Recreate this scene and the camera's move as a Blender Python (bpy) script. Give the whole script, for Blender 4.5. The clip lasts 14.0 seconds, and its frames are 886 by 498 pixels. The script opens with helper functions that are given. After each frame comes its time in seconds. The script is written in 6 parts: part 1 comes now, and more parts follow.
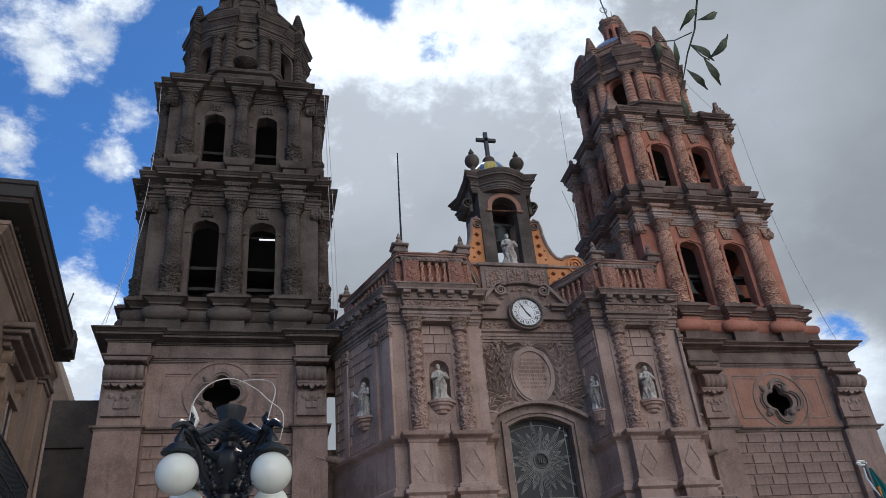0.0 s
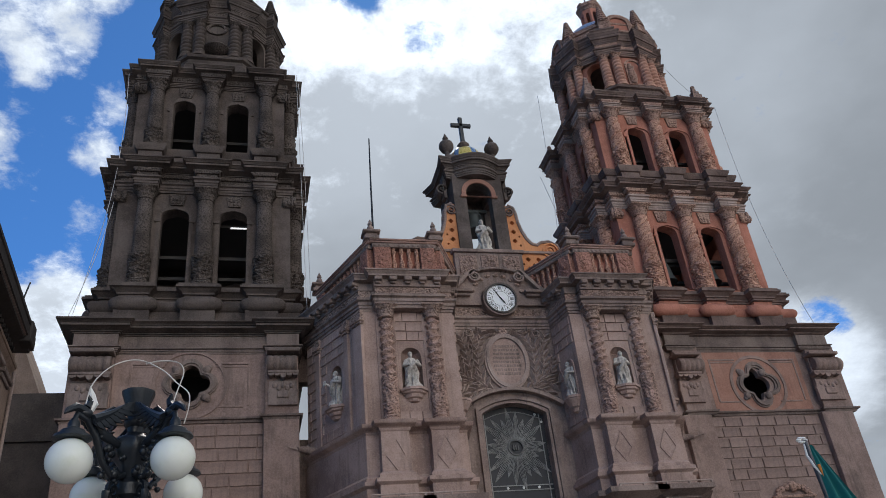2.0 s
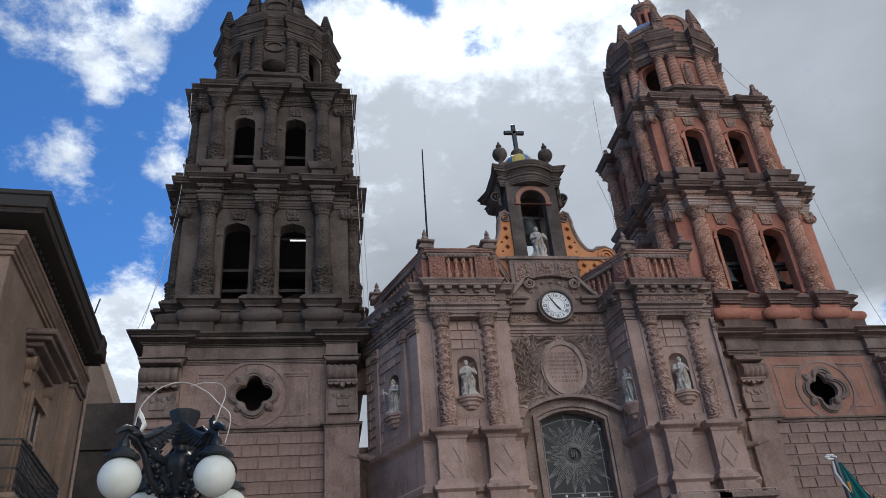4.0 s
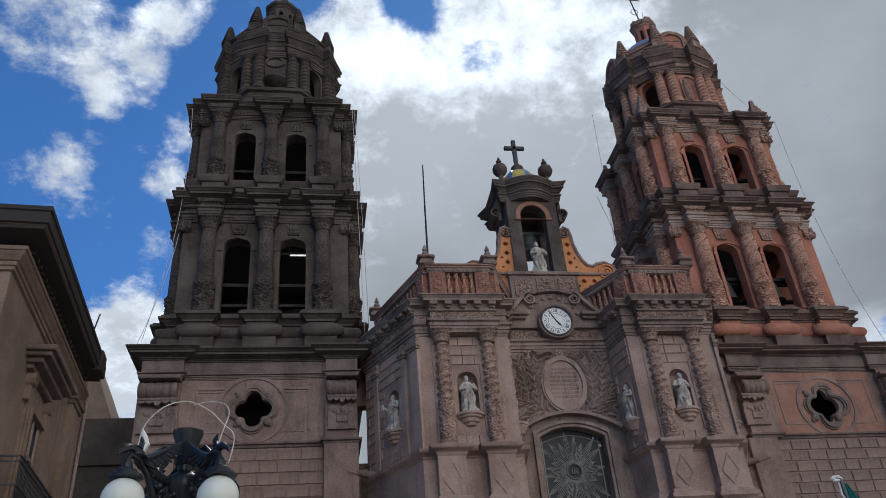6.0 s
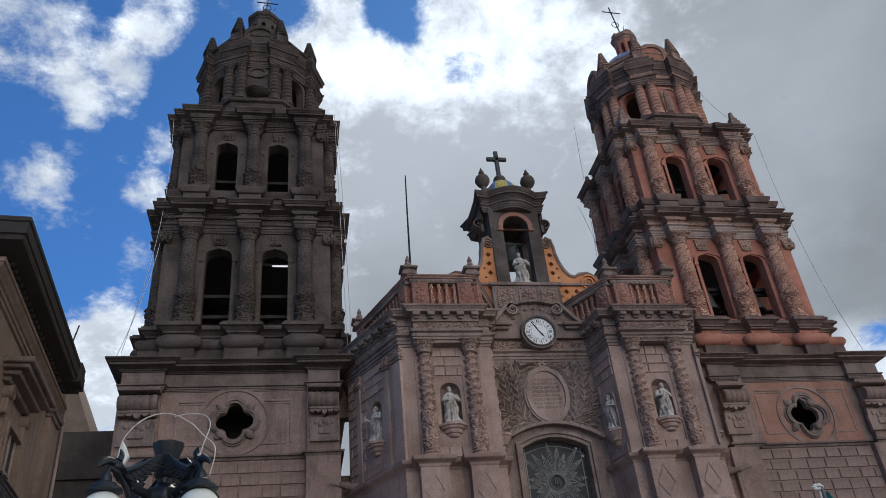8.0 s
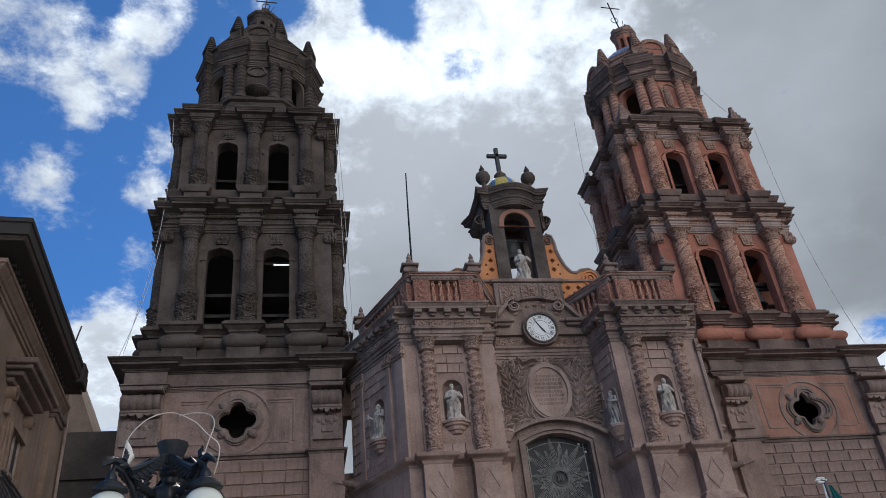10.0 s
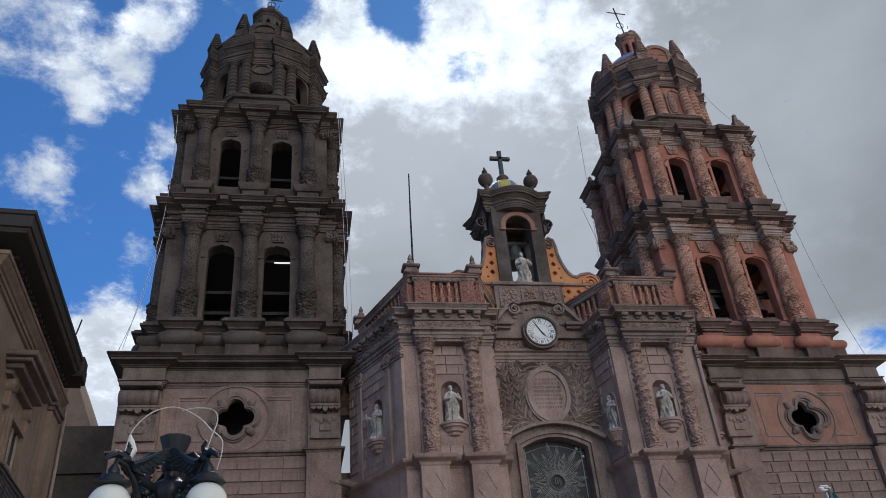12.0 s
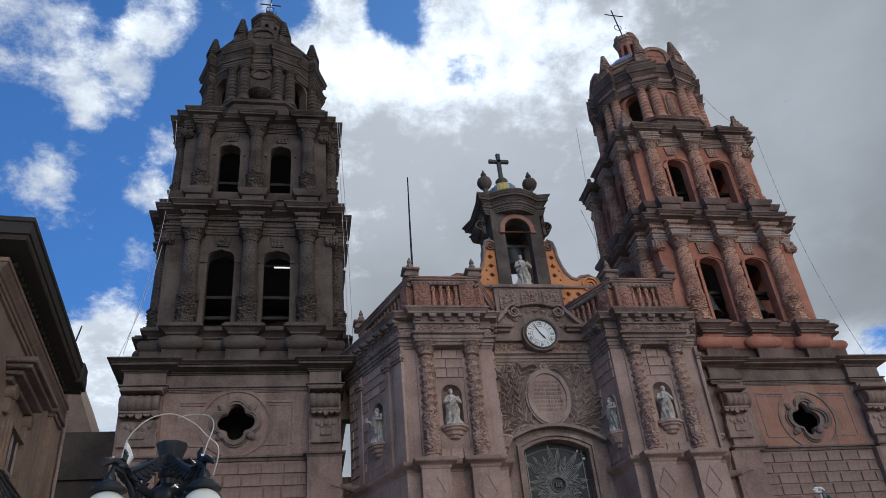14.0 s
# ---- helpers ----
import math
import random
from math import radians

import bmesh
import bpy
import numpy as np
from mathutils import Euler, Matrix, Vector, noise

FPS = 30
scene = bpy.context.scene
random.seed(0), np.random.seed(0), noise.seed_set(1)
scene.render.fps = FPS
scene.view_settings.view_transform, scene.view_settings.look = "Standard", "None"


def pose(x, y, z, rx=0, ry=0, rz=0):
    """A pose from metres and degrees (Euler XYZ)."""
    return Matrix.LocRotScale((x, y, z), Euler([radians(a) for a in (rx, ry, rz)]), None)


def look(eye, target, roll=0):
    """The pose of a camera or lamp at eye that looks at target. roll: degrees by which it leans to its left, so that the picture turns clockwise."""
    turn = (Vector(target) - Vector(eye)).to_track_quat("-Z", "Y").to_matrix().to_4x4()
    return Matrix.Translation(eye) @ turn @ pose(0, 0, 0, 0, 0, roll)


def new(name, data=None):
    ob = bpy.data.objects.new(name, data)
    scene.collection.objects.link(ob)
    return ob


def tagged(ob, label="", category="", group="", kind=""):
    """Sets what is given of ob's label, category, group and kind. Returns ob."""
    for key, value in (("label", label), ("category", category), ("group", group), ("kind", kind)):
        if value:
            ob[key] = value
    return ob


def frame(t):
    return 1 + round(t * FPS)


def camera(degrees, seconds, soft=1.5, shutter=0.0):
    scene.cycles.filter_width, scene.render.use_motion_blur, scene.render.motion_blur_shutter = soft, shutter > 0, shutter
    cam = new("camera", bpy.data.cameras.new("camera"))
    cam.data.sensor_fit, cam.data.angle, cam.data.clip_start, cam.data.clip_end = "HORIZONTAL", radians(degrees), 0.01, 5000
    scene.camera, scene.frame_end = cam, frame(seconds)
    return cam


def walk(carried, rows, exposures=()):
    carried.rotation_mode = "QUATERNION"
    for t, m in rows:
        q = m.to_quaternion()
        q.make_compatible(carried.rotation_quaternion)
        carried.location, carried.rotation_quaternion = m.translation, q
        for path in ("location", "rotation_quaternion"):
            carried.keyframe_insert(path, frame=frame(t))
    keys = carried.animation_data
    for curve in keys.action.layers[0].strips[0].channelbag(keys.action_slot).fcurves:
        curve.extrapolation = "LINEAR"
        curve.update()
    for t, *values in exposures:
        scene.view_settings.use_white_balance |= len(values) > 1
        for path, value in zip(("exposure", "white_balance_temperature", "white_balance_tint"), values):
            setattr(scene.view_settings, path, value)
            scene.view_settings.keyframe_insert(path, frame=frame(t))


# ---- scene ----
cam = camera(57.85, 14.0, soft=0.65)
PATH = [
    (0.0, pose(-1.055, 0.091, 1.557, 121.115, 4.685, -11.905)),
    (0.5, pose(-1.052, 0.131, 1.546, 120.911, 4.909, -12.217)),
    (1.0, pose(-0.820, 0.184, 1.534, 119.770, 5.557, -12.406)),
    (1.5, pose(-0.487, 0.291, 1.518, 119.569, 5.657, -12.357)),
    (2.0, pose(-0.248, 0.440, 1.565, 120.401, 5.637, -12.327)),
    (2.5, pose(0.053, 0.215, 1.532, 121.135, 3.976, -9.937)),
    (3.0, pose(0.086, 0.105, 1.543, 121.054, 4.158, -8.300)),
    (5.5, pose(0.034, -0.076, 1.587, 121.528, 4.371, -7.663)),
    (6.0, pose(0.016, -0.015, 1.607, 122.084, 4.288, -7.972)),
    (6.5, pose(0.003, -0.003, 1.598, 122.568, 4.292, -8.256)),
    (7.0, pose(-0.003, -0.015, 1.594, 122.794, 4.423, -8.489)),
    (7.5, pose(-0.000, 0.000, 1.600, 122.798, 4.678, -8.697)),
    (8.0, pose(0.012, -0.005, 1.602, 122.779, 4.999, -8.996)),
    (10.5, pose(-0.004, -0.015, 1.597, 122.561, 5.419, -8.618)),
    (11.0, pose(-0.010, 0.009, 1.599, 122.537, 5.071, -8.717)),
    (11.5, pose(-0.060, 0.061, 1.608, 122.537, 4.619, -9.065)),
    (12.0, pose(-0.079, 0.021, 1.591, 122.690, 4.412, -9.320)),
    (12.5, pose(-0.013, -0.100, 1.566, 122.753, 4.429, -9.168)),
    (13.0, pose(-0.017, -0.024, 1.587, 122.940, 4.455, -9.138)),
    (13.5, pose(-0.010, -0.051, 1.585, 122.908, 4.551, -9.146)),
    (14.0, pose(-0.011, -0.039, 1.586, 122.914, 4.745, -9.023)),
]
walk(cam, PATH, exposures=[(0.0, 0.12), (1.0, 0.20), (1.8, 0.16), (2.5, 0.02), (3.0, 0.24), (5.5, 0.0), (6.5, -0.10), (7.5, -0.02), (11.0, 0.0), (14.0, 0.0)])

# ---- world and sun ----
SUN_DIR = Vector((0.170, 0.654, 0.737)).normalized()
world = bpy.data.worlds.new("sky")
scene.world = world
world.use_nodes = True


class Nodes:
    """Short hand for building node trees."""

    def __init__(self, tree):
        self.tree = tree
        tree.nodes.clear()

    def add(self, kind, ins=None, **props):
        n = self.tree.nodes.new(kind)
        for k, v in props.items():
            setattr(n, k, v)
        for k, v in (ins or {}).items():
            if isinstance(v, bpy.types.NodeSocket):
                self.tree.links.new(v, n.inputs[k])
            else:
                n.inputs[k].default_value = v
        return n

    def math(self, op, a, b=0.0, c=0.0, clamp=False):
        return self.add("ShaderNodeMath", {0: a, 1: b, 2: c}, operation=op, use_clamp=clamp).outputs[0]

    def vec(self, op, a, b=(0, 0, 0)):
        n = self.add("ShaderNodeVectorMath", {0: a, 1: b}, operation=op)
        return n.outputs[1] if op == "DOT_PRODUCT" else n.outputs[0]

    def noise(self, vec, scale, detail=4.0, rough=0.55, dist=0.0):
        return self.add("ShaderNodeTexNoise", {"Vector": vec, "Scale": scale, "Detail": detail, "Roughness": rough, "Distortion": dist}).outputs[0]

    def mix(self, fac, a, b, blend="MIX"):
        n = self.add("ShaderNodeMix", data_type="RGBA", blend_type=blend, clamp_factor=True)
        for i, v in ((0, fac), (6, a), (7, b)):
            if isinstance(v, bpy.types.NodeSocket):
                self.tree.links.new(v, n.inputs[i])
            else:
                n.inputs[i].default_value = v if i == 0 else (*v[:3], 1.0)
        return n.outputs[2]

    def ramp(self, v, lo, hi, to0=0.0, to1=1.0):
        n = self.add("ShaderNodeMapRange", {0: v, 1: lo, 2: hi, 3: to0, 4: to1}, interpolation_type="SMOOTHSTEP")
        return n.outputs[0]


# cloud masses: direction, radius in degrees, weight
MASSES = [
    ((-0.300, 0.641, 0.707), 3.0, 0.40),
    ((-0.253, 0.657, 0.711), 1.7, 0.16),
    ((-0.158, 0.652, 0.741), 1.7, 0.32),
    ((-0.180, 0.683, 0.708), 1.8, 0.36),
    ((-0.217, 0.705, 0.675), 2.1, 0.38),
    ((-0.257, 0.706, 0.660), 1.5, 0.25),
    ((-0.152, 0.751, 0.642), 1.2, 0.36),
    ((-0.176, 0.787, 0.591), 1.2, 0.32),
    ((-0.186, 0.831, 0.524), 1.2, 0.34),
    ((-0.212, 0.861, 0.463), 2.1, 0.40),
    ((-0.215, 0.894, 0.393), 3.5, 0.70),
    ((-0.297, 0.752, 0.588), 2.0, 0.28),
    ((-0.270, 0.781, 0.563), 1.6, 0.20),
    ((-0.241, 0.739, 0.629), 1.0, 0.26),
    ((-0.242, 0.815, 0.526), 0.8, 0.18),
    ((0.074, 0.942, 0.327), 2.3, 0.60),
    ((0.043, 0.676, 0.736), 3.0, 0.25),
    ((-0.010, 0.702, 0.712), 2.3, 0.20),
    ((0.112, 0.642, 0.758), 1.8, -0.80),
    ((-0.000, 0.651, 0.759), 1.5, -0.70),
    ((0.069, 0.642, 0.764), 1.5, -0.35),
    ((0.198, 0.682, 0.704), 1.3, -0.30),
    ((0.627, 0.701, 0.339), 1.4, -0.62),
    ((0.614, 0.727, 0.308), 2.0, 0.50),
]
BRIGHT = [
    ((0.197, 0.652, 0.732), 5.4, 0.44),
    ((0.160, 0.697, 0.699), 2.9, 0.42),
    ((0.230, 0.636, 0.737), 3.4, 0.26),
    ((0.301, 0.620, 0.725), 3.8, 0.30),
    ((0.313, 0.612, 0.726), 1.3, 0.25),
    ((0.043, 0.671, 0.740), 3.6, 0.48),
    ((0.078, 0.697, 0.713), 2.7, 0.22),
    ((0.421, 0.622, 0.660), 5.5, 0.20),
    ((0.341, 0.634, 0.694), 3.4, 0.12),
    ((0.613, 0.732, 0.297), 3.6, 0.80),
    ((0.598, 0.630, 0.496), 4.8, 0.12),
    ((-0.211, 0.873, 0.440), 3.9, 0.45),
    ((-0.187, 0.691, 0.698), 4.2, 0.32),
    ((-0.295, 0.646, 0.704), 3.2, 0.20),
    ((0.275, 0.689, 0.670), 1.9, 0.12),
    ((0.547, 0.556, 0.627), 5.1, -0.20),
    ((0.116, 0.825, 0.552), 8.1, -0.04),
]


def build_sky():
    n = Nodes(world.node_tree)
    sky = n.add("ShaderNodeTexSky", sky_type="NISHITA", sun_disc=False, sun_elevation=math.asin(SUN_DIR.z),
                sun_rotation=math.atan2(SUN_DIR.x, SUN_DIR.y), altitude=1860.0, air_density=1.0, dust_density=0.3, ozone_density=2.0)
    blue = n.mix(1.0, sky.outputs[0], (0.041, 0.082, 0.122), "MULTIPLY")
    d = n.add("ShaderNodeTexCoord").outputs["Generated"]
    sep = n.add("ShaderNodeSeparateXYZ", {0: d})
    up = n.math("ADD", n.math("MAXIMUM", sep.outputs[2], 0.0), 0.30)
    plane = n.add("ShaderNodeCombineXYZ", {0: n.math("DIVIDE", sep.outputs[0], up), 1: n.math("DIVIDE", sep.outputs[1], up), 2: 0.37}).outputs[0]
    big = n.noise(plane, 4.2, 12.0, 0.60, 0.15)
    fine = n.noise(plane, 21.0, 10.0, 0.66, 0.15)

    def field(total, blobs):
        for c, radius, weight in blobs:
            c = Vector(c).normalized()
            soft = n.ramp(n.vec("DOT_PRODUCT", d, tuple(c)), math.cos(radians(radius * 1.75)), math.cos(radians(radius * 0.1)), 0.0, weight)
            total = n.math("ADD", total, soft)
        return total

    texture = n.math("ADD", n.math("MULTIPLY", n.math("SUBTRACT", big, 0.5), 1.30), n.math("MULTIPLY", n.math("SUBTRACT", fine, 0.5), 1.10))
    texture = n.math("ADD", texture, 0.30)
    sheet = n.ramp(n.vec("DOT_PRODUCT", d, (0.987, -0.126, 0.102)), -0.08, 0.02, 0.0, 1.0)
    cover = field(n.math("ADD", texture, n.math("MULTIPLY", sheet, 0.80)), MASSES)
    mask = n.ramp(cover, 0.44, 0.92)
    sunward = n.vec("DOT_PRODUCT", d, tuple(SUN_DIR))
    rough = n.math("SUBTRACT", 1.55, n.math("MULTIPLY", sheet, n.ramp(sunward, 0.975, 0.90, 0.0, 1.15)))
    light = field(n.math("MULTIPLY", n.math("SUBTRACT", texture, 0.30), rough), BRIGHT)
    light = n.ramp(light, 0.14, 1.10)
    near = n.math("POWER", n.math("MAXIMUM", sunward, 0.0), 22.0)
    away = n.ramp(sunward, 0.35, -0.55, 0.0, 1.0)
    soft = n.ramp(n.noise(plane, 1.7, 5.0, 0.5), 0.35, 0.68, -0.09, 0.07)
    edge = n.math("MULTIPLY", n.ramp(cover, 0.60, 1.30, 0.36, 0.18), n.math("SUBTRACT", 1.0, n.math("MULTIPLY", sheet, 0.9)))
    lum = n.math("ADD", n.math("ADD", 0.38, soft), n.math("ADD", edge, n.math("MULTIPLY", away, 2.12)))
    lum = n.math("ADD", lum, n.math("ADD", n.math("MULTIPLY", light, 0.71), n.math("MULTIPLY", near, 0.12)))
    tint = n.mix(away, (0.855, 0.95, 1.075), (1.0, 0.955, 0.90))
    cloud = n.mix(1.0, tint, n.add("ShaderNodeCombineColor", {0: lum, 1: lum, 2: lum}).outputs[0], "MULTIPLY")
    colour = n.mix(mask, blue, cloud)
    bg = n.add("ShaderNodeBackground", {0: colour, 1: 1.0})
    n.add("ShaderNodeOutputWorld", {0: bg.outputs[0]})


build_sky()
sun = new("sun", bpy.data.lights.new("sun", "SUN"))
sun.data.energy, sun.data.angle, sun.data.color = 1.3, radians(12), (1.0, 0.95, 0.88)
sun.matrix_world = look(tuple(SUN_DIR * 200), (0, 0, 0))


# ---- materials ----
def stone(name, dark, light, stain=(0.05, 0.045, 0.04), stain_amount=0.45, scale=1.0, bump=0.8, rough=0.9, carve=0.0, vary=0.0, carve_scale=9.0, recess_shade=None):
    """Weathered masonry: cloudy tone, grain, vertical rain streaks; carve adds a cut relief with shade painted into its
    recesses.
    """
    m = bpy.data.materials.new(name)
    m.use_nodes = True
    n = Nodes(m.node_tree)
    pos = n.add("ShaderNodeTexCoord").outputs["Object"]
    cloud = n.noise(pos, 0.55 * scale, 6.0, 0.62)
    grain = n.noise(pos, 14.0 * scale, 8.0, 0.7)
    tone = n.ramp(n.math("ADD", n.math("MULTIPLY", cloud, 0.62), n.math("MULTIPLY", grain, 0.38)), 0.38, 0.62)
    col = n.mix(tone, dark, light)
    streak_pos = n.vec("MULTIPLY", pos, (2.6, 2.6, 0.28))
    streak = n.ramp(n.noise(streak_pos, 1.0 * scale, 7.0, 0.65), 0.50, 0.72, 0.0, stain_amount)
    col = n.mix(streak, col, stain)
    spots = n.ramp(n.noise(pos, 2.6 * scale, 6.0, 0.65), 0.56, 0.74, 0.0, 0.45)
    col = n.mix(spots, col, tuple(min(1.0, c * 1.25) for c in light))
    if vary:
        rnd = n.add("ShaderNodeObjectInfo").outputs["Random"]
        col = n.mix(vary, col, n.mix(rnd, tuple(c * 0.55 for c in dark), tuple(min(1.0, c * 1.3) for c in light)))
    height = n.math("ADD", n.math("MULTIPLY", grain, 0.5), n.math("MULTIPLY", n.noise(pos, 45.0, 3.0, 0.6), 0.3))
    strength = bump
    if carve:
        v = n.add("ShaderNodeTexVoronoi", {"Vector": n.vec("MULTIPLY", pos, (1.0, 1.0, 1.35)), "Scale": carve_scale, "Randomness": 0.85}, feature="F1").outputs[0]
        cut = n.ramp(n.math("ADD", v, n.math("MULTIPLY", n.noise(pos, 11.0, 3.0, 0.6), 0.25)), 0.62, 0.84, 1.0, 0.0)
        # darken the colour between the raised bosses, as painted relief shade
        col = n.mix(n.math("MULTIPLY", n.math("SUBTRACT", 1.0, cut), min(0.8, carve * 1.15)), col, recess_shade or tuple(c * 0.28 for c in dark))
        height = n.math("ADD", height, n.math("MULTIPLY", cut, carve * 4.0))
    b = n.add("ShaderNodeBump", {"Height": height, "Strength": strength, "Distance": 0.03})
    p = n.add("ShaderNodeBsdfPrincipled", {"Base Color": col, "Roughness": rough, "Normal": b.outputs[0]})
    p.inputs["Specular IOR Level"].default_value = 0.25
    n.add("ShaderNodeOutputMaterial", {0: p.outputs[0]})
    return m


def plain(name, colour, rough=0.5, metal=0.0, vary=0.15, scale=6.0, bump=0.1):
    m = bpy.data.materials.new(name)
    m.use_nodes = True
    n = Nodes(m.node_tree)
    pos = n.add("ShaderNodeTexCoord").outputs["Object"]
    f = n.noise(pos, scale, 6.0, 0.65)
    col = n.mix(n.ramp(f, 0.3, 0.7), tuple(c * (1 - vary) for c in colour), tuple(min(1, c * (1 + vary)) for c in colour))
    b = n.add("ShaderNodeBump", {"Height": n.noise(pos, scale * 5, 4.0, 0.6), "Strength": bump, "Distance": 0.01})
    r = n.ramp(f, 0.2, 0.8, max(0.02, rough - 0.1), min(1.0, rough + 0.1))
    p = n.add("ShaderNodeBsdfPrincipled", {"Base Color": col, "Roughness": r, "Metallic": metal, "Normal": b.outputs[0]})
    n.add("ShaderNodeOutputMaterial", {0: p.outputs[0]})
    return m


M_GREY = stone("grey_quarry_stone", (0.058, 0.045, 0.040), (0.136, 0.109, 0.097), stain_amount=0.5)
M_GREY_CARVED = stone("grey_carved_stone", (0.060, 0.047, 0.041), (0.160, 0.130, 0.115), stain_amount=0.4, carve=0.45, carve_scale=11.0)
M_PINK = stone("pink_quarry_stone", (0.265, 0.180, 0.152), (0.445, 0.320, 0.275), stain_amount=0.35)
M_BASE = stone("sooty_pink_quarry_stone", (0.185, 0.127, 0.108), (0.325, 0.232, 0.200), stain_amount=0.45)
M_BASE_BLOCK = stone("sooty_pink_stone_block", (0.185, 0.127, 0.108), (0.325, 0.232, 0.200), stain_amount=0.45, vary=0.16)
M_BASE_TRIM = stone("sooty_moulding_stone", (0.125, 0.094, 0.083), (0.250, 0.192, 0.168), stain_amount=0.55)
M_TURRET = stone("dark_turret_stone", (0.070, 0.055, 0.049), (0.150, 0.121, 0.108), stain_amount=0.5)
M_BEZEL = plain("dark_brown_painted_iron", (0.040, 0.030, 0.027), 0.55, 0.0, 0.25)
M_PINK_BLOCK = stone("pink_stone_block", (0.265, 0.180, 0.152), (0.445, 0.320, 0.275), stain_amount=0.35, vary=0.22)
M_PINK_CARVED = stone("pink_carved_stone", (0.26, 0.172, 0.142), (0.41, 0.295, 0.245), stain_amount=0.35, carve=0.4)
M_CORNICE = stone("weathered_cornice_stone", (0.167, 0.122, 0.107), (0.328, 0.248, 0.216), stain_amount=0.6)
M_RELIEF = stone("grey_relief_stone", (0.209, 0.156, 0.136), (0.385, 0.295, 0.259), stain_amount=0.5)
M_PALE = stone("pale_pink_moulding_stone", (0.27, 0.20, 0.175), (0.43, 0.335, 0.295), stain_amount=0.5)
M_BALUSTRADE = stone("red_carved_pier_stone", (0.32, 0.150, 0.112), (0.50, 0.262, 0.202), stain_amount=0.35, carve=0.36, carve_scale=15.0)
M_COPING = stone("reddish_coping_stone", (0.255, 0.150, 0.122), (0.420, 0.270, 0.225), stain_amount=0.45)
M_RED = stone("red_lime_plaster", (0.320, 0.128, 0.090), (0.500, 0.220, 0.158), stain=(0.10, 0.05, 0.04), stain_amount=0.45)
M_RED_CARVED = stone("red_tinted_carved_stone", (0.44, 0.235, 0.170), (0.68, 0.415, 0.310), stain_amount=0.3, carve=0.50, carve_scale=9.0, recess_shade=(0.20, 0.085, 0.060))
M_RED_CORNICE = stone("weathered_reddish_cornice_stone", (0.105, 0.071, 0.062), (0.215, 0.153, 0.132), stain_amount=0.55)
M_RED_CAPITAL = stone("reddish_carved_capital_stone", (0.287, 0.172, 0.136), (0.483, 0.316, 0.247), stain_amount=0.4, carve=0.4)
M_RED_ROPE = stone("red_tinted_roped_stone", (0.36, 0.185, 0.135), (0.60, 0.360, 0.270), stain_amount=0.4)
M_PINK_COLUMN = stone("pink_carved_column_stone", (0.348, 0.222, 0.18), (0.552, 0.378, 0.314), stain_amount=0.4, carve=0.34, carve_scale=10.0)
M_ORANGE = stone("orange_lime_plaster", (0.50, 0.20, 0.085), (0.66, 0.30, 0.14), stain=(0.16, 0.08, 0.05), stain_amount=0.35)
M_STATUE = stone("pale_statue_stone", (0.31, 0.28, 0.25), (0.62, 0.575, 0.525), stain_amount=0.6, scale=3.0)
# dark overall tone with vertical streaks, for the street end
M_DARK_WALL = stone("dark_streaked_plaster", (0.05, 0.04, 0.034), (0.095, 0.076, 0.065), stain_amount=0.6)
M_CREAM = stone("beige_painted_plaster", (0.200, 0.140, 0.106), (0.300, 0.216, 0.168), stain=(0.14, 0.10, 0.08), stain_amount=0.4)
# one near-black colour for the eave, its dentils and the belfry timber
M_EAVE = plain("dark_eave_wood", (0.026, 0.021, 0.019), 0.7)
# M_DARK: shade of the unlit rooms, put into a near-black base colour
M_DARK = plain("interior_shade_dark", (0.060, 0.055, 0.054), 0.9)
M_IRON = plain("black_painted_cast_iron", (0.012, 0.016, 0.022), 0.38, 0.0, 0.3, 9.0, 0.3)
M_STEEL = plain("grey_steel", (0.10, 0.10, 0.11), 0.5, 0.8)
M_BRONZE = plain("tarnished_bell_bronze", (0.06, 0.07, 0.07), 0.6, 0.3)
M_BARK = plain("grey_brown_bark", (0.12, 0.09, 0.065), 0.9, 0.0, 0.4, 8.0, 0.6)
M_DIAL = plain("white_clock_enamel", (0.74, 0.76, 0.78), 0.35, 0.0, 0.05)
M_INK = plain("black_clock_paint", (0.015, 0.015, 0.018), 0.5)
M_GOLD = plain("yellow_glazed_tile", (0.55, 0.44, 0.12), 0.3, 0.0, 0.3, 14.0)
M_BLUE = plain("blue_glazed_tile", (0.10, 0.20, 0.40), 0.3, 0.0, 0.4, 9.0)
M_FLAG = plain("green_flag_cloth", (0.006, 0.135, 0.125), 0.8, 0.0, 0.12, 3.0)
M_WHITE = plain("white_cloth", (0.7, 0.7, 0.68), 0.8)
M_ORANGE_CLOTH = plain("orange_ribbon_cloth", (0.75, 0.25, 0.04), 0.7)
M_LEAF = plain("grey_green_leaf", (0.075, 0.095, 0.06), 0.6, 0.0, 0.4, 30.0)
M_CABLE = plain("pale_plastic_cable", (0.55, 0.52, 0.48), 0.6)
M_ROPE = plain("pale_grey_guy_rope", (0.50, 0.50, 0.51), 0.8)
M_PAVING = stone("grey_plaza_paving", (0.20, 0.18, 0.165), (0.34, 0.31, 0.28), stain_amount=0.3)
M_GLASS_DARK = plain("dark_leaded_window_glass", (0.024, 0.025, 0.029), 0.65, 0.0, 0.3)
M_FIELD = stone("faded_red_plaster", (0.27, 0.135, 0.10), (0.39, 0.215, 0.16), stain=(0.12, 0.07, 0.055), stain_amount=0.4)
M_LEAD = plain("pale_lead_came", (0.26, 0.26, 0.25), 0.6, 0.0)


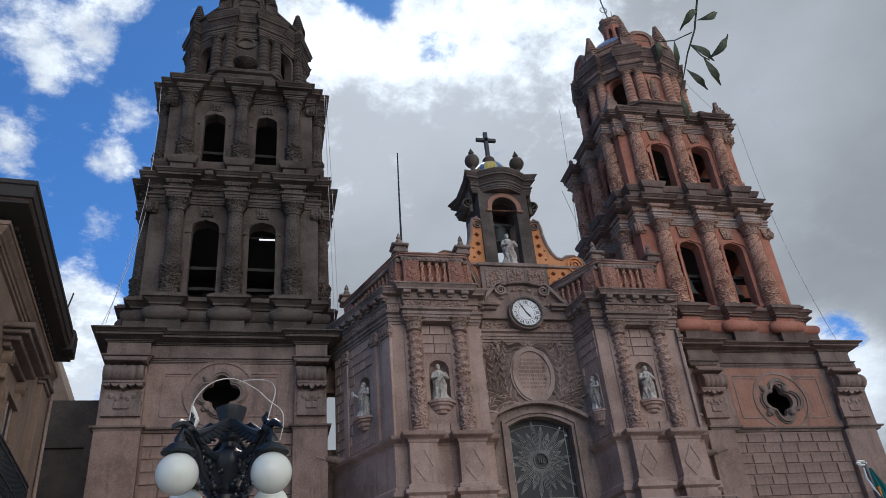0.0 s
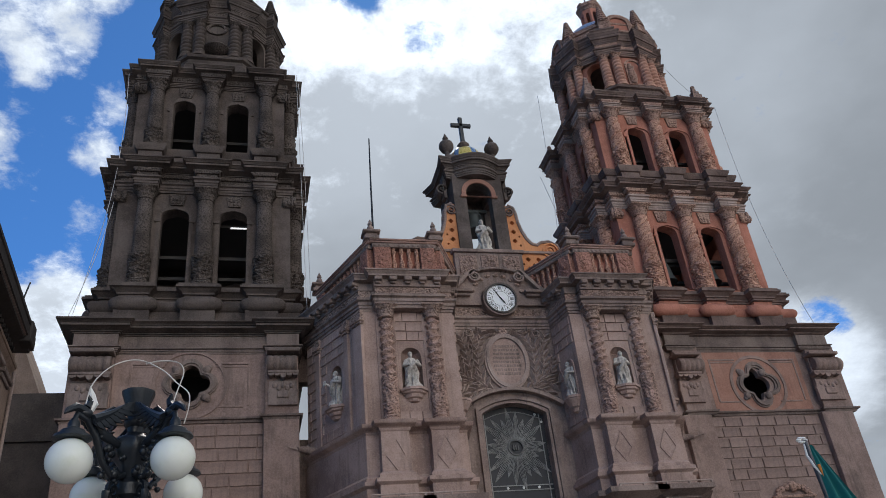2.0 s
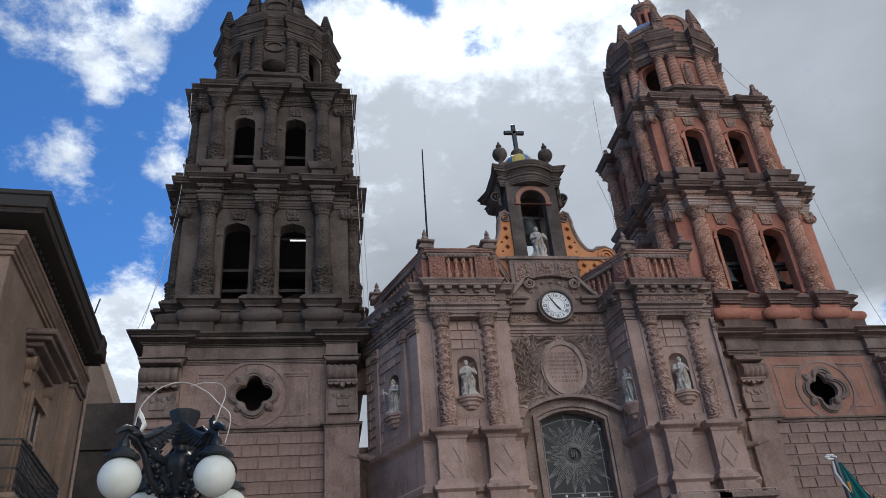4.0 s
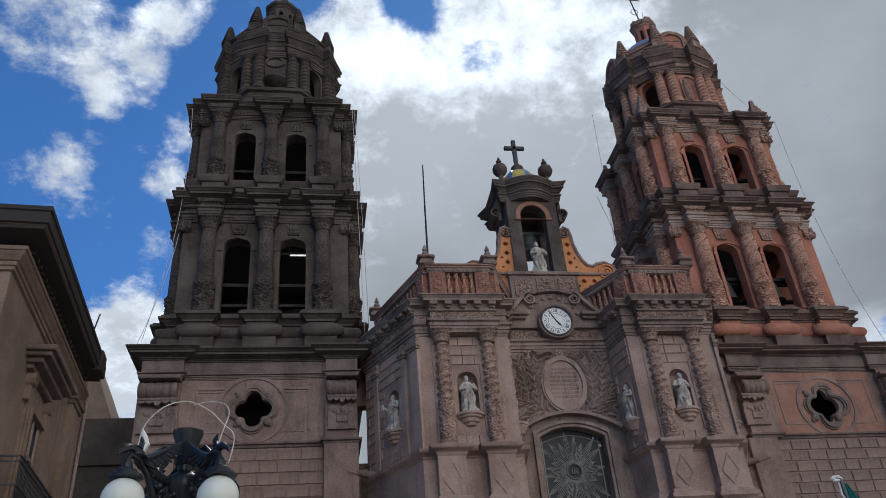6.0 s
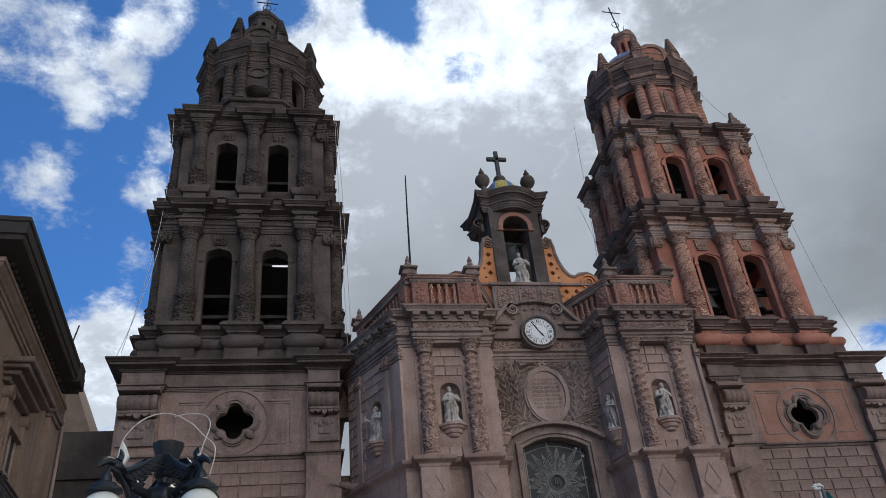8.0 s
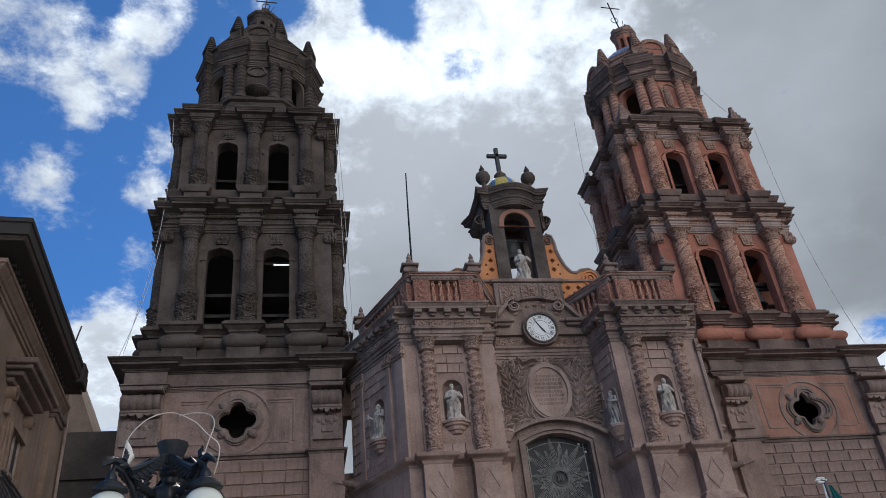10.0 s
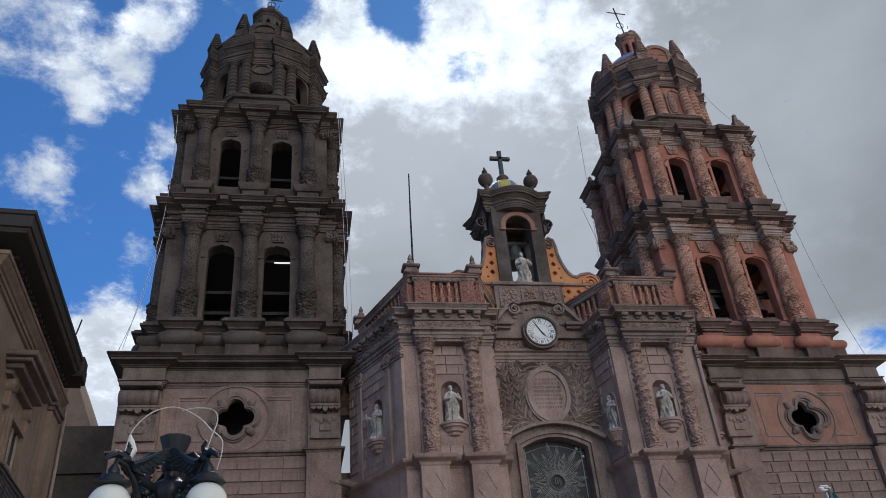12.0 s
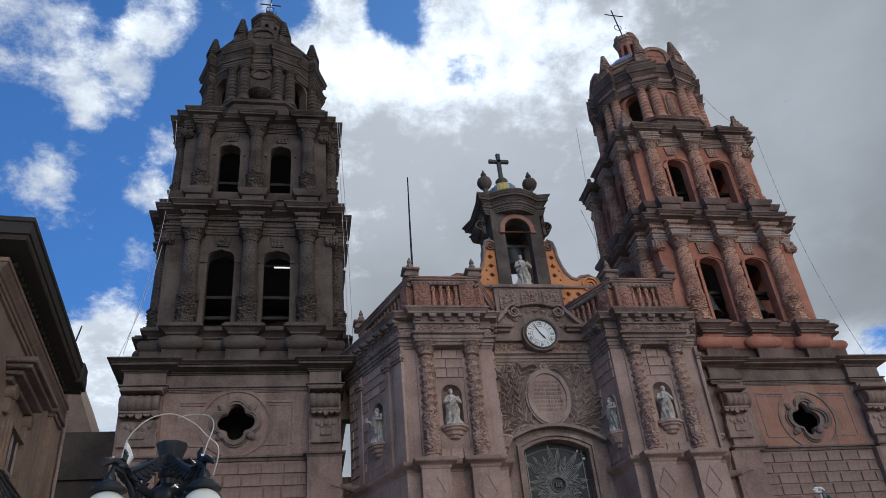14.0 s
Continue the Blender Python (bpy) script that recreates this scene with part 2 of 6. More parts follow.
def milk_glass():
    m = bpy.data.materials.new("white_opal_glass")
    m.use_nodes = True
    n = Nodes(m.node_tree)
    pos = n.add("ShaderNodeTexCoord").outputs["Object"]
    dirt = n.ramp(n.noise(pos, 7.0, 6.0, 0.65), 0.45, 0.75, 0.0, 0.35)
    col = n.mix(dirt, (0.80, 0.82, 0.76), (0.60, 0.64, 0.50))
    p = n.add("ShaderNodeBsdfPrincipled", {"Base Color": col, "Roughness": 0.22, "Subsurface Weight": 0.5, "Subsurface Radius": (0.2, 0.2, 0.18), "Subsurface Scale": 0.5})
    n.add("ShaderNodeOutputMaterial", {0: p.outputs[0]})
    return m


M_GLOBE = milk_glass()


# Emission stands in for brightness seen through a gap; no lamp is meant.
def gap_glow():
    m = bpy.data.materials.new("bright_gap_glow")
    m.use_nodes = True
    n = Nodes(m.node_tree)
    p = n.add("ShaderNodeBsdfPrincipled", {"Base Color": (0.8, 0.8, 0.8, 1), "Roughness": 0.3, "Emission Color": (0.95, 0.97, 1.0, 1), "Emission Strength": 0.8})
    n.add("ShaderNodeOutputMaterial", {0: p.outputs[0]})
    return m


M_BRIGHT_GAP = gap_glow()


# ---- mesh building ----
from mathutils.geometry import tessellate_polygon

ID = Matrix.Identity(4)


def turn(a, m=ID):
    return Matrix.Rotation(radians(a), 4, "Z") @ m


def shift(x, y, z):
    return Matrix.Translation((x, y, z))


class Shape:
    """A heap of vertices and faces that becomes one mesh."""

    def __init__(self):
        self.v, self.f = [], []

    def add(self, vs, fs, m=ID):
        k = len(self.v)
        self.v += [m @ Vector(p) for p in vs]
        flip = m.determinant() < 0
        self.f += [tuple(k + i for i in (reversed(f) if flip else f)) for f in fs]
        return self

    def box(self, x0, x1, y0, y1, z0, z1, m=ID, bevel=0.0):
        if bevel <= 0:
            vs = [(x, y, z) for z in (z0, z1) for y in (y0, y1) for x in (x0, x1)]
            return self.add(vs, [(0, 2, 3, 1), (4, 5, 7, 6), (0, 1, 5, 4), (2, 6, 7, 3), (0, 4, 6, 2), (1, 3, 7, 5)], m)
        bm = bmesh.new()
        bmesh.ops.create_cube(bm, size=1.0)
        for v in bm.verts:
            v.co = Vector(((x0 + x1) / 2 + v.co.x * (x1 - x0), (y0 + y1) / 2 + v.co.y * (y1 - y0), (z0 + z1) / 2 + v.co.z * (z1 - z0)))
        bmesh.ops.bevel(bm, geom=bm.edges[:], offset=bevel, segments=1, affect="EDGES", profile=0.5)
        bm.verts.index_update()
        self.add([v.co.copy() for v in bm.verts], [[v.index for v in f.verts] for f in bm.faces], m)
        bm.free()
        return self

    def lathe(self, prof, seg=20, m=ID, fn=None, caps=True, start=0.0):
        vs, fs = [], []
        for r, z in prof:
            for i in range(seg):
                a = start + 2 * math.pi * i / seg
                rr = fn(a, z, r) if fn else r
                vs.append((rr * math.cos(a), rr * math.sin(a), z))
        for j in range(len(prof) - 1):
            for i in range(seg):
                a, b = j * seg + i, j * seg + (i + 1) % seg
                fs.append((a, b, b + seg, a + seg))
        if caps:
            fs.append(tuple(reversed(range(seg))))
            fs.append(tuple((len(prof) - 1) * seg + i for i in range(seg)))
        return self.add(vs, fs, m)

    def sweep(self, plan, prof, m=ID, closed=True, cap=True):
        """A moulding: profile (out, z) from the bottom up along a plan that runs anticlockwise."""
        k = len(plan)
        offs = []
        for i in range(k):
            p = Vector(plan[i])
            a = Vector(plan[i - 1]) if (closed or i > 0) else None
            b = Vector(plan[(i + 1) % k]) if (closed or i < k - 1) else None
            d1 = (p - a).normalized() if a is not None else (b - p).normalized()
            d2 = (b - p).normalized() if b is not None else d1
            n1, n2 = Vector((d1.y, -d1.x)), Vector((d2.y, -d2.x))
            w = n1 + n2
            w = w / max(0.35, w.dot(n1)) if w.length > 1e-6 else n1
            offs.append((p, w))
        vs, fs = [], []
        for o, z in prof:
            for p, w in offs:
                q = p + w * o
                vs.append((q.x, q.y, z))
        for j in range(len(prof) - 1):
            for i in range(k if closed else k - 1):
                a, b = j * k + i, j * k + (i + 1) % k
                fs.append((a, b, b + k, a + k))
        self.add(vs, fs, m)
        if closed and cap:
            for row, rev in ((0, True), (len(prof) - 1, False)):
                pts = [Vector((v[0], v[1], 0)) for v in vs[row * k:(row + 1) * k]]
                tri = tessellate_polygon([pts])
                z = prof[row][1]
                self.add([(p.x, p.y, z) for p in pts], [self.wind(t, pts, not rev) for t in tri], m)
        return self

    @staticmethod
    def wind(t, pts, ccw):
        a, b, c = (pts[i] for i in t)
        area = (b.x - a.x) * (c.y - a.y) - (b.y - a.y) * (c.x - a.x)
        return tuple(t) if (area > 0) == ccw else tuple(reversed(t))

    def plate(self, outer, holes, y0, y1, m=ID):
        """An upright slab in x and z with holes through it, its front at y0."""
        loops = [outer, *holes]
        flat = [Vector((p[0], p[1], 0)) for l in loops for p in l]
        tri = tessellate_polygon([[Vector((p[0], p[1], 0)) for p in l] for l in loops])
        self.add([(p.x, y0, p.y) for p in flat], [self.wind(t, flat, True) for t in tri], m)
        self.add([(p.x, y1, p.y) for p in flat], [self.wind(t, flat, False) for t in tri], m)
        for i, l in enumerate(loops):
            k = len(l)
            area = sum(l[j - 1][0] * l[j][1] - l[j][0] * l[j - 1][1] for j in range(k))
            vs = [(p[0], y0, p[1]) for p in l] + [(p[0], y1, p[1]) for p in l]
            fs = [(j, j + k, (j + 1) % k + k, (j + 1) % k) for j in range(k)]
            if (area > 0) != (i == 0):
                fs = [tuple(reversed(f)) for f in fs]
            self.add(vs, fs, m)
        return self

    def tube(self, pts, r, seg=6, m=ID, radii=None):
        pts = [Vector(p) for p in pts]
        vs, fs = [], []
        side = None
        for i, p in enumerate(pts):
            d = (pts[min(i + 1, len(pts) - 1)] - pts[max(i - 1, 0)]).normalized()
            if side is None:
                side = d.cross(Vector((0, 0, 1)))
                side = side.normalized() if side.length > 1e-3 else Vector((1, 0, 0))
            side = (side - d * side.dot(d)).normalized()
            u = d.cross(side)
            rr = radii[i] if radii else r
            for j in range(seg):
                a = 2 * math.pi * j / seg
                vs.append(p + (side * math.cos(a) + u * math.sin(a)) * rr)
        for i in range(len(pts) - 1):
            for j in range(seg):
                a, b = i * seg + j, i * seg + (j + 1) % seg
                fs.append((a, b, b + seg, a + seg))
        fs.append(tuple(reversed(range(seg))))
        fs.append(tuple((len(pts) - 1) * seg + j for j in range(seg)))
        return self.add(vs, fs, m)

    def ball(self, c, r, seg=14, rings=9, squash=(1, 1, 1), m=ID):
        prof = [(max(1e-3, math.sin(math.pi * i / rings)) * r, -math.cos(math.pi * i / rings) * r) for i in range(rings + 1)]
        return self.lathe(prof, seg, m @ shift(*c) @ Matrix.Diagonal((*squash, 1)))

    def mesh(self, name, mat, smooth=38):
        me = bpy.data.meshes.new(name)
        me.from_pydata([tuple(v) for v in self.v], [], self.f)
        me.materials.append(mat)
        me.polygons.foreach_set("use_smooth", [True] * len(me.polygons))
        me.set_sharp_from_angle(angle=radians(smooth))
        me.update()
        return me


def thing(name, label, category, at=(0, 0, 0), group="", kind=""):
    ob = new(name)
    ob.location = at
    return tagged(ob, label, category, group, kind)


def part(name, shape, mat, parent, label="", at=None, smooth=38):
    me = shape if isinstance(shape, bpy.types.Mesh) else shape.mesh(name, mat, smooth)
    ob = new(name, me)
    ob.parent = parent
    if at is not None:
        ob.matrix_basis = at
    if label:
        ob["label"] = label
    return ob


def single(name, shape, mat, label, category, at=(0, 0, 0), group="", kind="", smooth=38):
    ob = new(name, shape.mesh(name, mat, smooth))
    ob.location = at
    return tagged(ob, label, category, group, kind)


def rect(x0, x1, z0, z1):
    return [(x0, z0), (x1, z0), (x1, z1), (x0, z1)]


def arch(cx, half, z0, spring, rise, k=10, ogee=0.0):
    pts = [(cx - half, z0), (cx + half, z0)]
    for i in range(k + 1):
        a = math.pi * i / k
        c, sn = math.cos(a), math.sin(a)
        if ogee:
            c, sn = math.copysign(abs(c) ** 0.72, c), abs(sn) ** 0.72
        pts.append((cx + half * c, spring + rise * sn + (ogee if i == k // 2 else 0.0)))
    return pts


def circle(cx, cz, r, k=24, sz=1.0):
    return [(cx + r * math.cos(2 * math.pi * i / k), cz + r * sz * math.sin(2 * math.pi * i / k)) for i in range(k)]


def quatrefoil(cx, cz, r, k=9):
    """Four lobes round a square."""
    pts = []
    for q in range(4):
        c = q * 90
        px, pz = cx + 0.54 * r * math.cos(radians(c)), cz + 0.54 * r * math.sin(radians(c))
        for i in range(k):
            a = radians(c - 92 + 184 * i / (k - 1))
            pts.append((px + 0.46 * r * math.cos(a), pz + 0.46 * r * math.sin(a)))
    return pts


def breaks(h, out, centres, w):
    """A square plan of half width h with breaks that stand out before each column."""
    pts = []
    side = [(-h, -h)]
    for c in centres:
        side += [(c - w / 2, -h), (c - w / 2, -h - out), (c + w / 2, -h - out), (c + w / 2, -h)]
    for q in range(4):
        r = Matrix.Rotation(radians(90 * q), 2)
        pts += [tuple(r @ Vector(p)) for p in side]
    return pts


def octagon(apothem):
    r = apothem / math.cos(math.pi / 8)
    return [(r * math.cos(radians(22.5 + 45 * i)), r * math.sin(radians(22.5 + 45 * i))) for i in range(8)]


def cyma(o0, z0, o1, z1, k=5):
    """A curved rise of a cornice from (o0, z0) out to (o1, z1)."""
    pts = []
    for i in range(k + 1):
        t = i / k
        pts.append((o0 + (o1 - o0) * (0.5 - 0.5 * math.cos(math.pi * t)), z0 + (z1 - z0) * t))
    return pts


def cornice_profile(z0, z1, over):
    """Steps, a bed mould, the corona and the crowning fillet."""
    h = z1 - z0
    return [(0.0, z0), (over * 0.12, z0), (over * 0.12, z0 + 0.12 * h), (over * 0.22, z0 + 0.12 * h), (over * 0.22, z0 + 0.22 * h), *cyma(over * 0.25, z0 + 0.22 * h, over * 0.5, z0 + 0.38 * h, 3),
            (over * 0.76, z0 + 0.40 * h), (over * 0.76, z0 + 0.60 * h), (over * 0.70, z0 + 0.62 * h), (over * 0.82, z0 + 0.66 * h), *cyma(over * 0.82, z0 + 0.68 * h, over, z0 + 0.86 * h, 3),
            (over * 1.04, z0 + 0.87 * h), (over * 1.04, z1), (0.0, z1 + 0.02)]


def architrave_profile(z0, z1, over):
    h = z1 - z0
    return [(0.0, z0), (over * 0.2, z0), (over * 0.2, z0 + 0.22 * h), (over * 0.45, z0 + 0.22 * h), (over * 0.45, z0 + 0.46 * h), (over * 0.7, z0 + 0.46 * h), (over * 0.7, z0 + 0.68 * h),
            (over * 0.55, z0 + 0.70 * h), (over * 0.9, z0 + 0.80 * h), (over * 1.1, z0 + 0.82 * h), (over * 1.1, z1), (0.0, z1)]


def column_mesh(name, h, r, mat, twist=0.0, carved=0.33, garland=0.0, seg=24, rope=0.0):
    """A shaft with a base, a carved lower third and a spiral above."""
    s = Shape()
    base = [(r * 1.32, 0), (r * 1.32, 0.05), (r * 1.40, 0.09), (r * 1.32, 0.14), (r * 1.12, 0.17), (r * 1.24, 0.22), (r * 1.15, 0.27), (r, 0.30)]
    rings = max(20, int((h - 0.3) / (0.03 if rope else 0.05)))
    prof = base + [(r * (1.0 - 0.13 * (i / rings) ** 1.4), 0.30 + (h - 0.30) * i / rings) for i in range(1, rings + 1)]

    def fn(a, z, rr):
        if z <= 0.30:
            return rr
        u = (z - 0.3) / (h - 0.3)
        if u < carved:
            p = math.sin(6 * a + 3.0 * math.sin(z * 9)) * math.sin(z * 19 + 2 * math.sin(3 * a))
            band = 0.10 if u > carved - 0.05 else 0.0
            return rr * (1.06 + 0.20 * max(-0.6, min(0.8, 3.0 * p)) + band)
        w = rr
        if twist:
            ph = a - (z / twist) * 2 * math.pi
            w *= 1.06 - 0.30 * math.exp(-(math.sin(ph) / 0.22) ** 2)
            p = noise.noise(Vector((math.cos(ph * 2) * 2.2, math.sin(ph * 2) * 2.2, z * 7)))
            w *= 1.0 + 0.16 * p
        if rope:
            w *= 0.80 + 0.34 * abs(math.sin(0.5 * (a - (z / rope) * 2 * math.pi))) ** 0.7
        if garland:
            ph = (z * garland - a / (2 * math.pi)) % 1.0
            w *= 0.76 + 0.46 * math.exp(-((ph - 0.5) / 0.24) ** 2) * (1 + 0.22 * math.sin(5 * a + 26 * z))
        return w

    s.lathe(prof, seg, ID, fn)
    return s.mesh(name, mat, 60)


def capital_mesh(name, h, r, mat, seg=24):
    """A leafy capital under a square abacus with curled corners."""
    s = Shape()
    prof = [(r * 0.9, 0), (r * 1.08, 0.04 * h), (r * 0.9, 0.09 * h)]
    prof += [(r * (0.92 + 0.55 * (i / 9) ** 1.8), h * (0.1 + 0.72 * i / 9)) for i in range(10)]

    def fn(a, z, rr):
        u = z / h
        if u < 0.1:
            return rr
        leaf = abs(math.sin(4 * a + (0 if u < 0.45 else math.pi / 2)))
        curl = 0.20 * leaf * (1.0 if 0.32 < u < 0.45 or u > 0.68 else 0.35)
        return rr * (0.95 + curl)

    s.lathe(prof, seg, ID, fn)
    for q in range(4):
        s.ball((r * 1.22 * math.cos(radians(45 + 90 * q)), r * 1.22 * math.sin(radians(45 + 90 * q)), h * 0.74), r * 0.34, 8, 6)
    w = r * 1.5
    s.box(-w, w, -w, w, h * 0.84, h, ID, 0.03)
    return s.mesh(name, mat, 50)

# ---- ground ----
g = Shape()
g.add([(-2000, -2000, 0), (2000, -2000, 0), (2000, 2000, 0), (-2000, 2000, 0)], [(0, 1, 2, 3)])
single("ground", g, M_PAVING, "grey stone paving of the plaza and streets", "paving", kind="structure")

XM = 11.14          # axis of the church front
YC = 40.4           # middle of both towers, in depth


def scroll_bracket(w, parent, mat, at):
    """A fluted roll over a hanging apron with drops and a carved panel."""
    s = Shape()
    lobes = 5
    prof = []
    for i in range(lobes * 6 + 1):
        u = i / (lobes * 6)
        prof.append((0.30 + 0.028 * abs(math.sin(math.pi * lobes * u)), (u - 0.5) * w))
    s.lathe(prof, 18, shift(0, 0.02, 0.42) @ Matrix.Rotation(radians(90), 4, "Y"))
    roll = part("scroll", s, mat, parent, at=at)
    s = Shape()
    s.box(-w / 2 - 0.06, w / 2 + 0.06, -0.34, 0.05, 0.74, 0.86, ID, 0.02)
    part("abacus", s, mat, parent, at=at)
    s = Shape()
    s.box(-w / 2 - 0.02, w / 2 + 0.02, -0.24, 0.05, 0.02, 0.12, ID, 0.02)
    outline = [(-w / 2, 0.02)]
    for i in range(5):
        c = -w / 2 + w * (i + 0.5) / 5
        for k in range(5):
            a = math.pi + math.pi * k / 4
            outline.append((c + w / 10 * math.cos(a), 0.02 + (0.10 + 0.08 * (i == 2)) * math.sin(a)))
    outline.append((w / 2, 0.02))
    s.plate(outline, [], -0.22, 0.02)
    part("apron", s, mat, parent, at=at)
    s = Shape()
    s.plate([(-w / 2 * 0.95, -1.02), (w / 2 * 0.95, -1.02), (w / 2 * 0.95, -0.62), (w / 2, -0.55), (w / 2 * 0.9, -0.42), (w / 2 * 0.9, -0.2), (-w / 2 * 0.9, -0.2),
             (-w / 2 * 0.9, -0.42), (-w / 2, -0.55), (-w / 2 * 0.95, -0.62)], [], -0.09, 0.02)
    for i in range(5):
        s.ball((-w * 0.28 + w * 0.14 * i, -0.09, -0.36 - 0.08 * (i % 2)), 0.10, 8, 6, (1, 0.4, 1))
    s.box(-w * 0.2, w * 0.2, -0.13, 0, -0.8, -0.55, ID, 0.03)
    part("carved_panel", s, mat, parent, at=at)


def moulded_loop(loop, parent, name, mat, widths, y):
    """Rings of moulding of falling width round an opening."""
    cx = sum(p[0] for p in loop) / len(loop)
    cz = sum(p[1] for p in loop) / len(loop)
    prev = loop
    for grow, proud in widths:
        s = Shape()
        nxt = [(cx + (p[0] - cx) * grow, cz + (p[1] - cz) * grow) for p in loop]
        s.plate(nxt, [prev], y - proud, y + 0.03)
        prev = nxt
        part(name, s, mat, parent)


def tower(xc, o, mats, lev, label):
    """A bell tower; o is -1 or 1, the side on which its free flank lies."""
    m_base, m_wall, m_col, m_corn, m_carve, m_torus, m_bracket = mats
    t = thing("bell_tower", label, "church tower", (xc, YC, 0))
    YF = -5.9
    m_low = M_BASE_TRIM
    bx = lev["base_dx"]

    def mir(pts):
        pts = [(x * o + bx, y) for x, y in pts]
        return pts if o > 0 else pts[::-1]

    upper = mir([(-4.5, 5.9), (-4.5, YF - 0.3), (-3.1, YF - 0.3), (-3.1, YF), (3.2, YF), (3.2, YF - 0.3), (4.95, YF - 0.3), (4.95, 5.9)])
    x0, x1 = min(-4.5 * o, 4.95 * o) + bx, max(-4.5 * o, 4.95 * o) + bx
    zs, dz = lev["string"], lev["base_dz"]
    # base walls, with the four-lobed window and a small lower window
    qx, qz = lev["quat"]
    quat = quatrefoil(qx, qz, lev["quat_r"])
    low = rect(qx - 0.75, qx + 0.75, 5.6, 8.75)
    s = Shape()
    s.plate(rect(x0, x1, 0, 17.6), [quat, low], YF, YF + 0.3)
    part("front_wall", s, m_base, t)
    s = Shape()
    s.box(x0, x0 + 0.8, YF + 0.8, 5.9, 0, 17.6)
    part("side_wall", s, m_base, t)
    s = Shape()
    s.box(x1 - 0.8, x1, YF + 0.8, 5.9, 0, 17.6)
    part("side_wall", s, m_base, t)
    s = Shape()
    s.box(x0 + 0.8, x1 - 0.8, 5.1, 5.9, 0, 17.6)
    part("back_wall", s, m_base, t)
    # ceiling and an added dark sheet that paint the shade behind the windows
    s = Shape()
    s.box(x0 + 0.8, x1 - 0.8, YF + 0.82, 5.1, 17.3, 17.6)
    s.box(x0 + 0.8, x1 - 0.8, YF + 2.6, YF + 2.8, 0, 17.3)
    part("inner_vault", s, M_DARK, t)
    # pilasters
    for a, b in ((-4.5, -3.1), (3.2, 4.95)):
        p0, p1 = sorted((a * o + bx, b * o + bx))
        s = Shape()
        s.box(p0, p1, YF - 0.3, YF, zs - 0.02, 16.6, ID, 0.02)
        part("pilaster", s, m_base, t)
        s = Shape()
        s.box(p0 - 0.05, p1 + 0.05, YF - 0.36, YF, 0, zs - 0.2, ID, 0.03)
        part("lower_pilaster", s, m_base, t)
        scroll_bracket((p1 - p0) * 0.86, t, m_bracket, shift((p0 + p1) / 2, YF - 0.3, 15.22 + dz) @ Matrix.Diagonal((1.08, 1.75, 1.32, 1)))
    s = Shape()
    s.sweep(upper, [(0.0, zs - 0.24), (0.06, zs - 0.22), (0.10, zs - 0.12), (0.20, zs - 0.10), (0.22, zs - 0.02), (0.0, zs)], closed=True, cap=False)
    part("string_course", s, m_low, t)
    # sunk panel round the window
    pz0, pz1 = zs + 0.52, 16.02
    for a0, a1 in ((-2.45, -1.0), (1.0, 2.45)):
        s = Shape()
        s.box(qx + a0, qx + a1, YF - 0.05, YF + 0.02, pz1 - 0.10, pz1, ID, 0.015)
        s.box(qx + a0 + 0.05, qx + a1 - 0.05, YF - 0.035, YF + 0.02, pz1 - 0.22, pz1 - 0.14, ID, 0.012)
        s.box(qx + a0, qx + a1 - 0.2 * (a1 > 0), YF - 0.04, YF + 0.02, pz0 - 0.06, pz0 + 0.02, ID, 0.012)
        e = a0 if a0 < 0 else a1
        s.box(qx + e - 0.05, qx + e + 0.05, YF - 0.04, YF + 0.02, pz0, pz1, ID, 0.012)
        part("panel_moulding", s, m_base, t)
    if lev["field"]:
        s = Shape()
        s.plate(rect(qx - 2.75, qx + 2.75, zs + 0.02, 16.40), [quat], YF - 0.012, YF + 0.01)
        part("plaster_field", s, lev["field"], t)
    moulded_loop(quat, t, "window_surround", m_low, ((1.12, 0.10), (1.28, 0.17), (1.38, 0.08)), YF)
    s = Shape()
    s.plate(circle(qx, qz, 1.58, 40), [circle(qx, qz, 1.42, 40)], YF - 0.065, YF + 0.02)
    part("ring_moulding", s, m_base, t)
    for q in range(4):
        s = Shape()
        a = radians(45 + 90 * q)
        s.ball((qx + 0.86 * math.cos(a), YF - 0.08, qz + 0.86 * math.sin(a)), 0.20, 10, 7, (1, 0.7, 1))
        s.ball((qx + 1.02 * math.cos(a), YF - 0.06, qz + 1.02 * math.sin(a)), 0.13, 8, 6, (1, 0.7, 1))
        part("leaf_boss", s, m_low, t)
    # lower window frame and crown
    s = Shape()
    s.plate(rect(qx - 0.98, qx + 0.98, 5.4, 8.98), [low], YF - 0.14, YF + 0.02)
    part("window_frame", s, m_low, t)
    s = Shape()
    for i in range(9):
        a = math.pi * i / 8
        s.ball((qx + 0.85 * math.cos(a), YF - 0.14, 9.05 + 0.42 * math.sin(a)), 0.17, 8, 6, (1, 0.6, 1))
    s.ball((qx, YF - 0.16, 9.45), 0.26, 10, 7, (1, 0.6, 1))
    s.box(qx - 1.15, qx + 1.15, YF - 0.22, YF + 0.02, 8.93, 9.05, ID, 0.02)
    part("window_crown", s, m_carve, t)
    # entablature of the base
    s = Shape()
    s.sweep(upper, architrave_profile(16.42, 16.68, 0.16))
    part("architrave", s, m_low, t)
    s = Shape()
    s.sweep(upper, [(0.02, 16.68), (0.02, 17.30)], cap=False)
    part("frieze", s, m_low, t)
    s = Shape()
    s.sweep(upper, cornice_profile(17.28, lev["corn0"], 0.66))
    part("cornice", s, m_corn, t)
    # plinth and cushion torus of the first bell stage
    d = 2.91
    cen = (-d, 0, d)
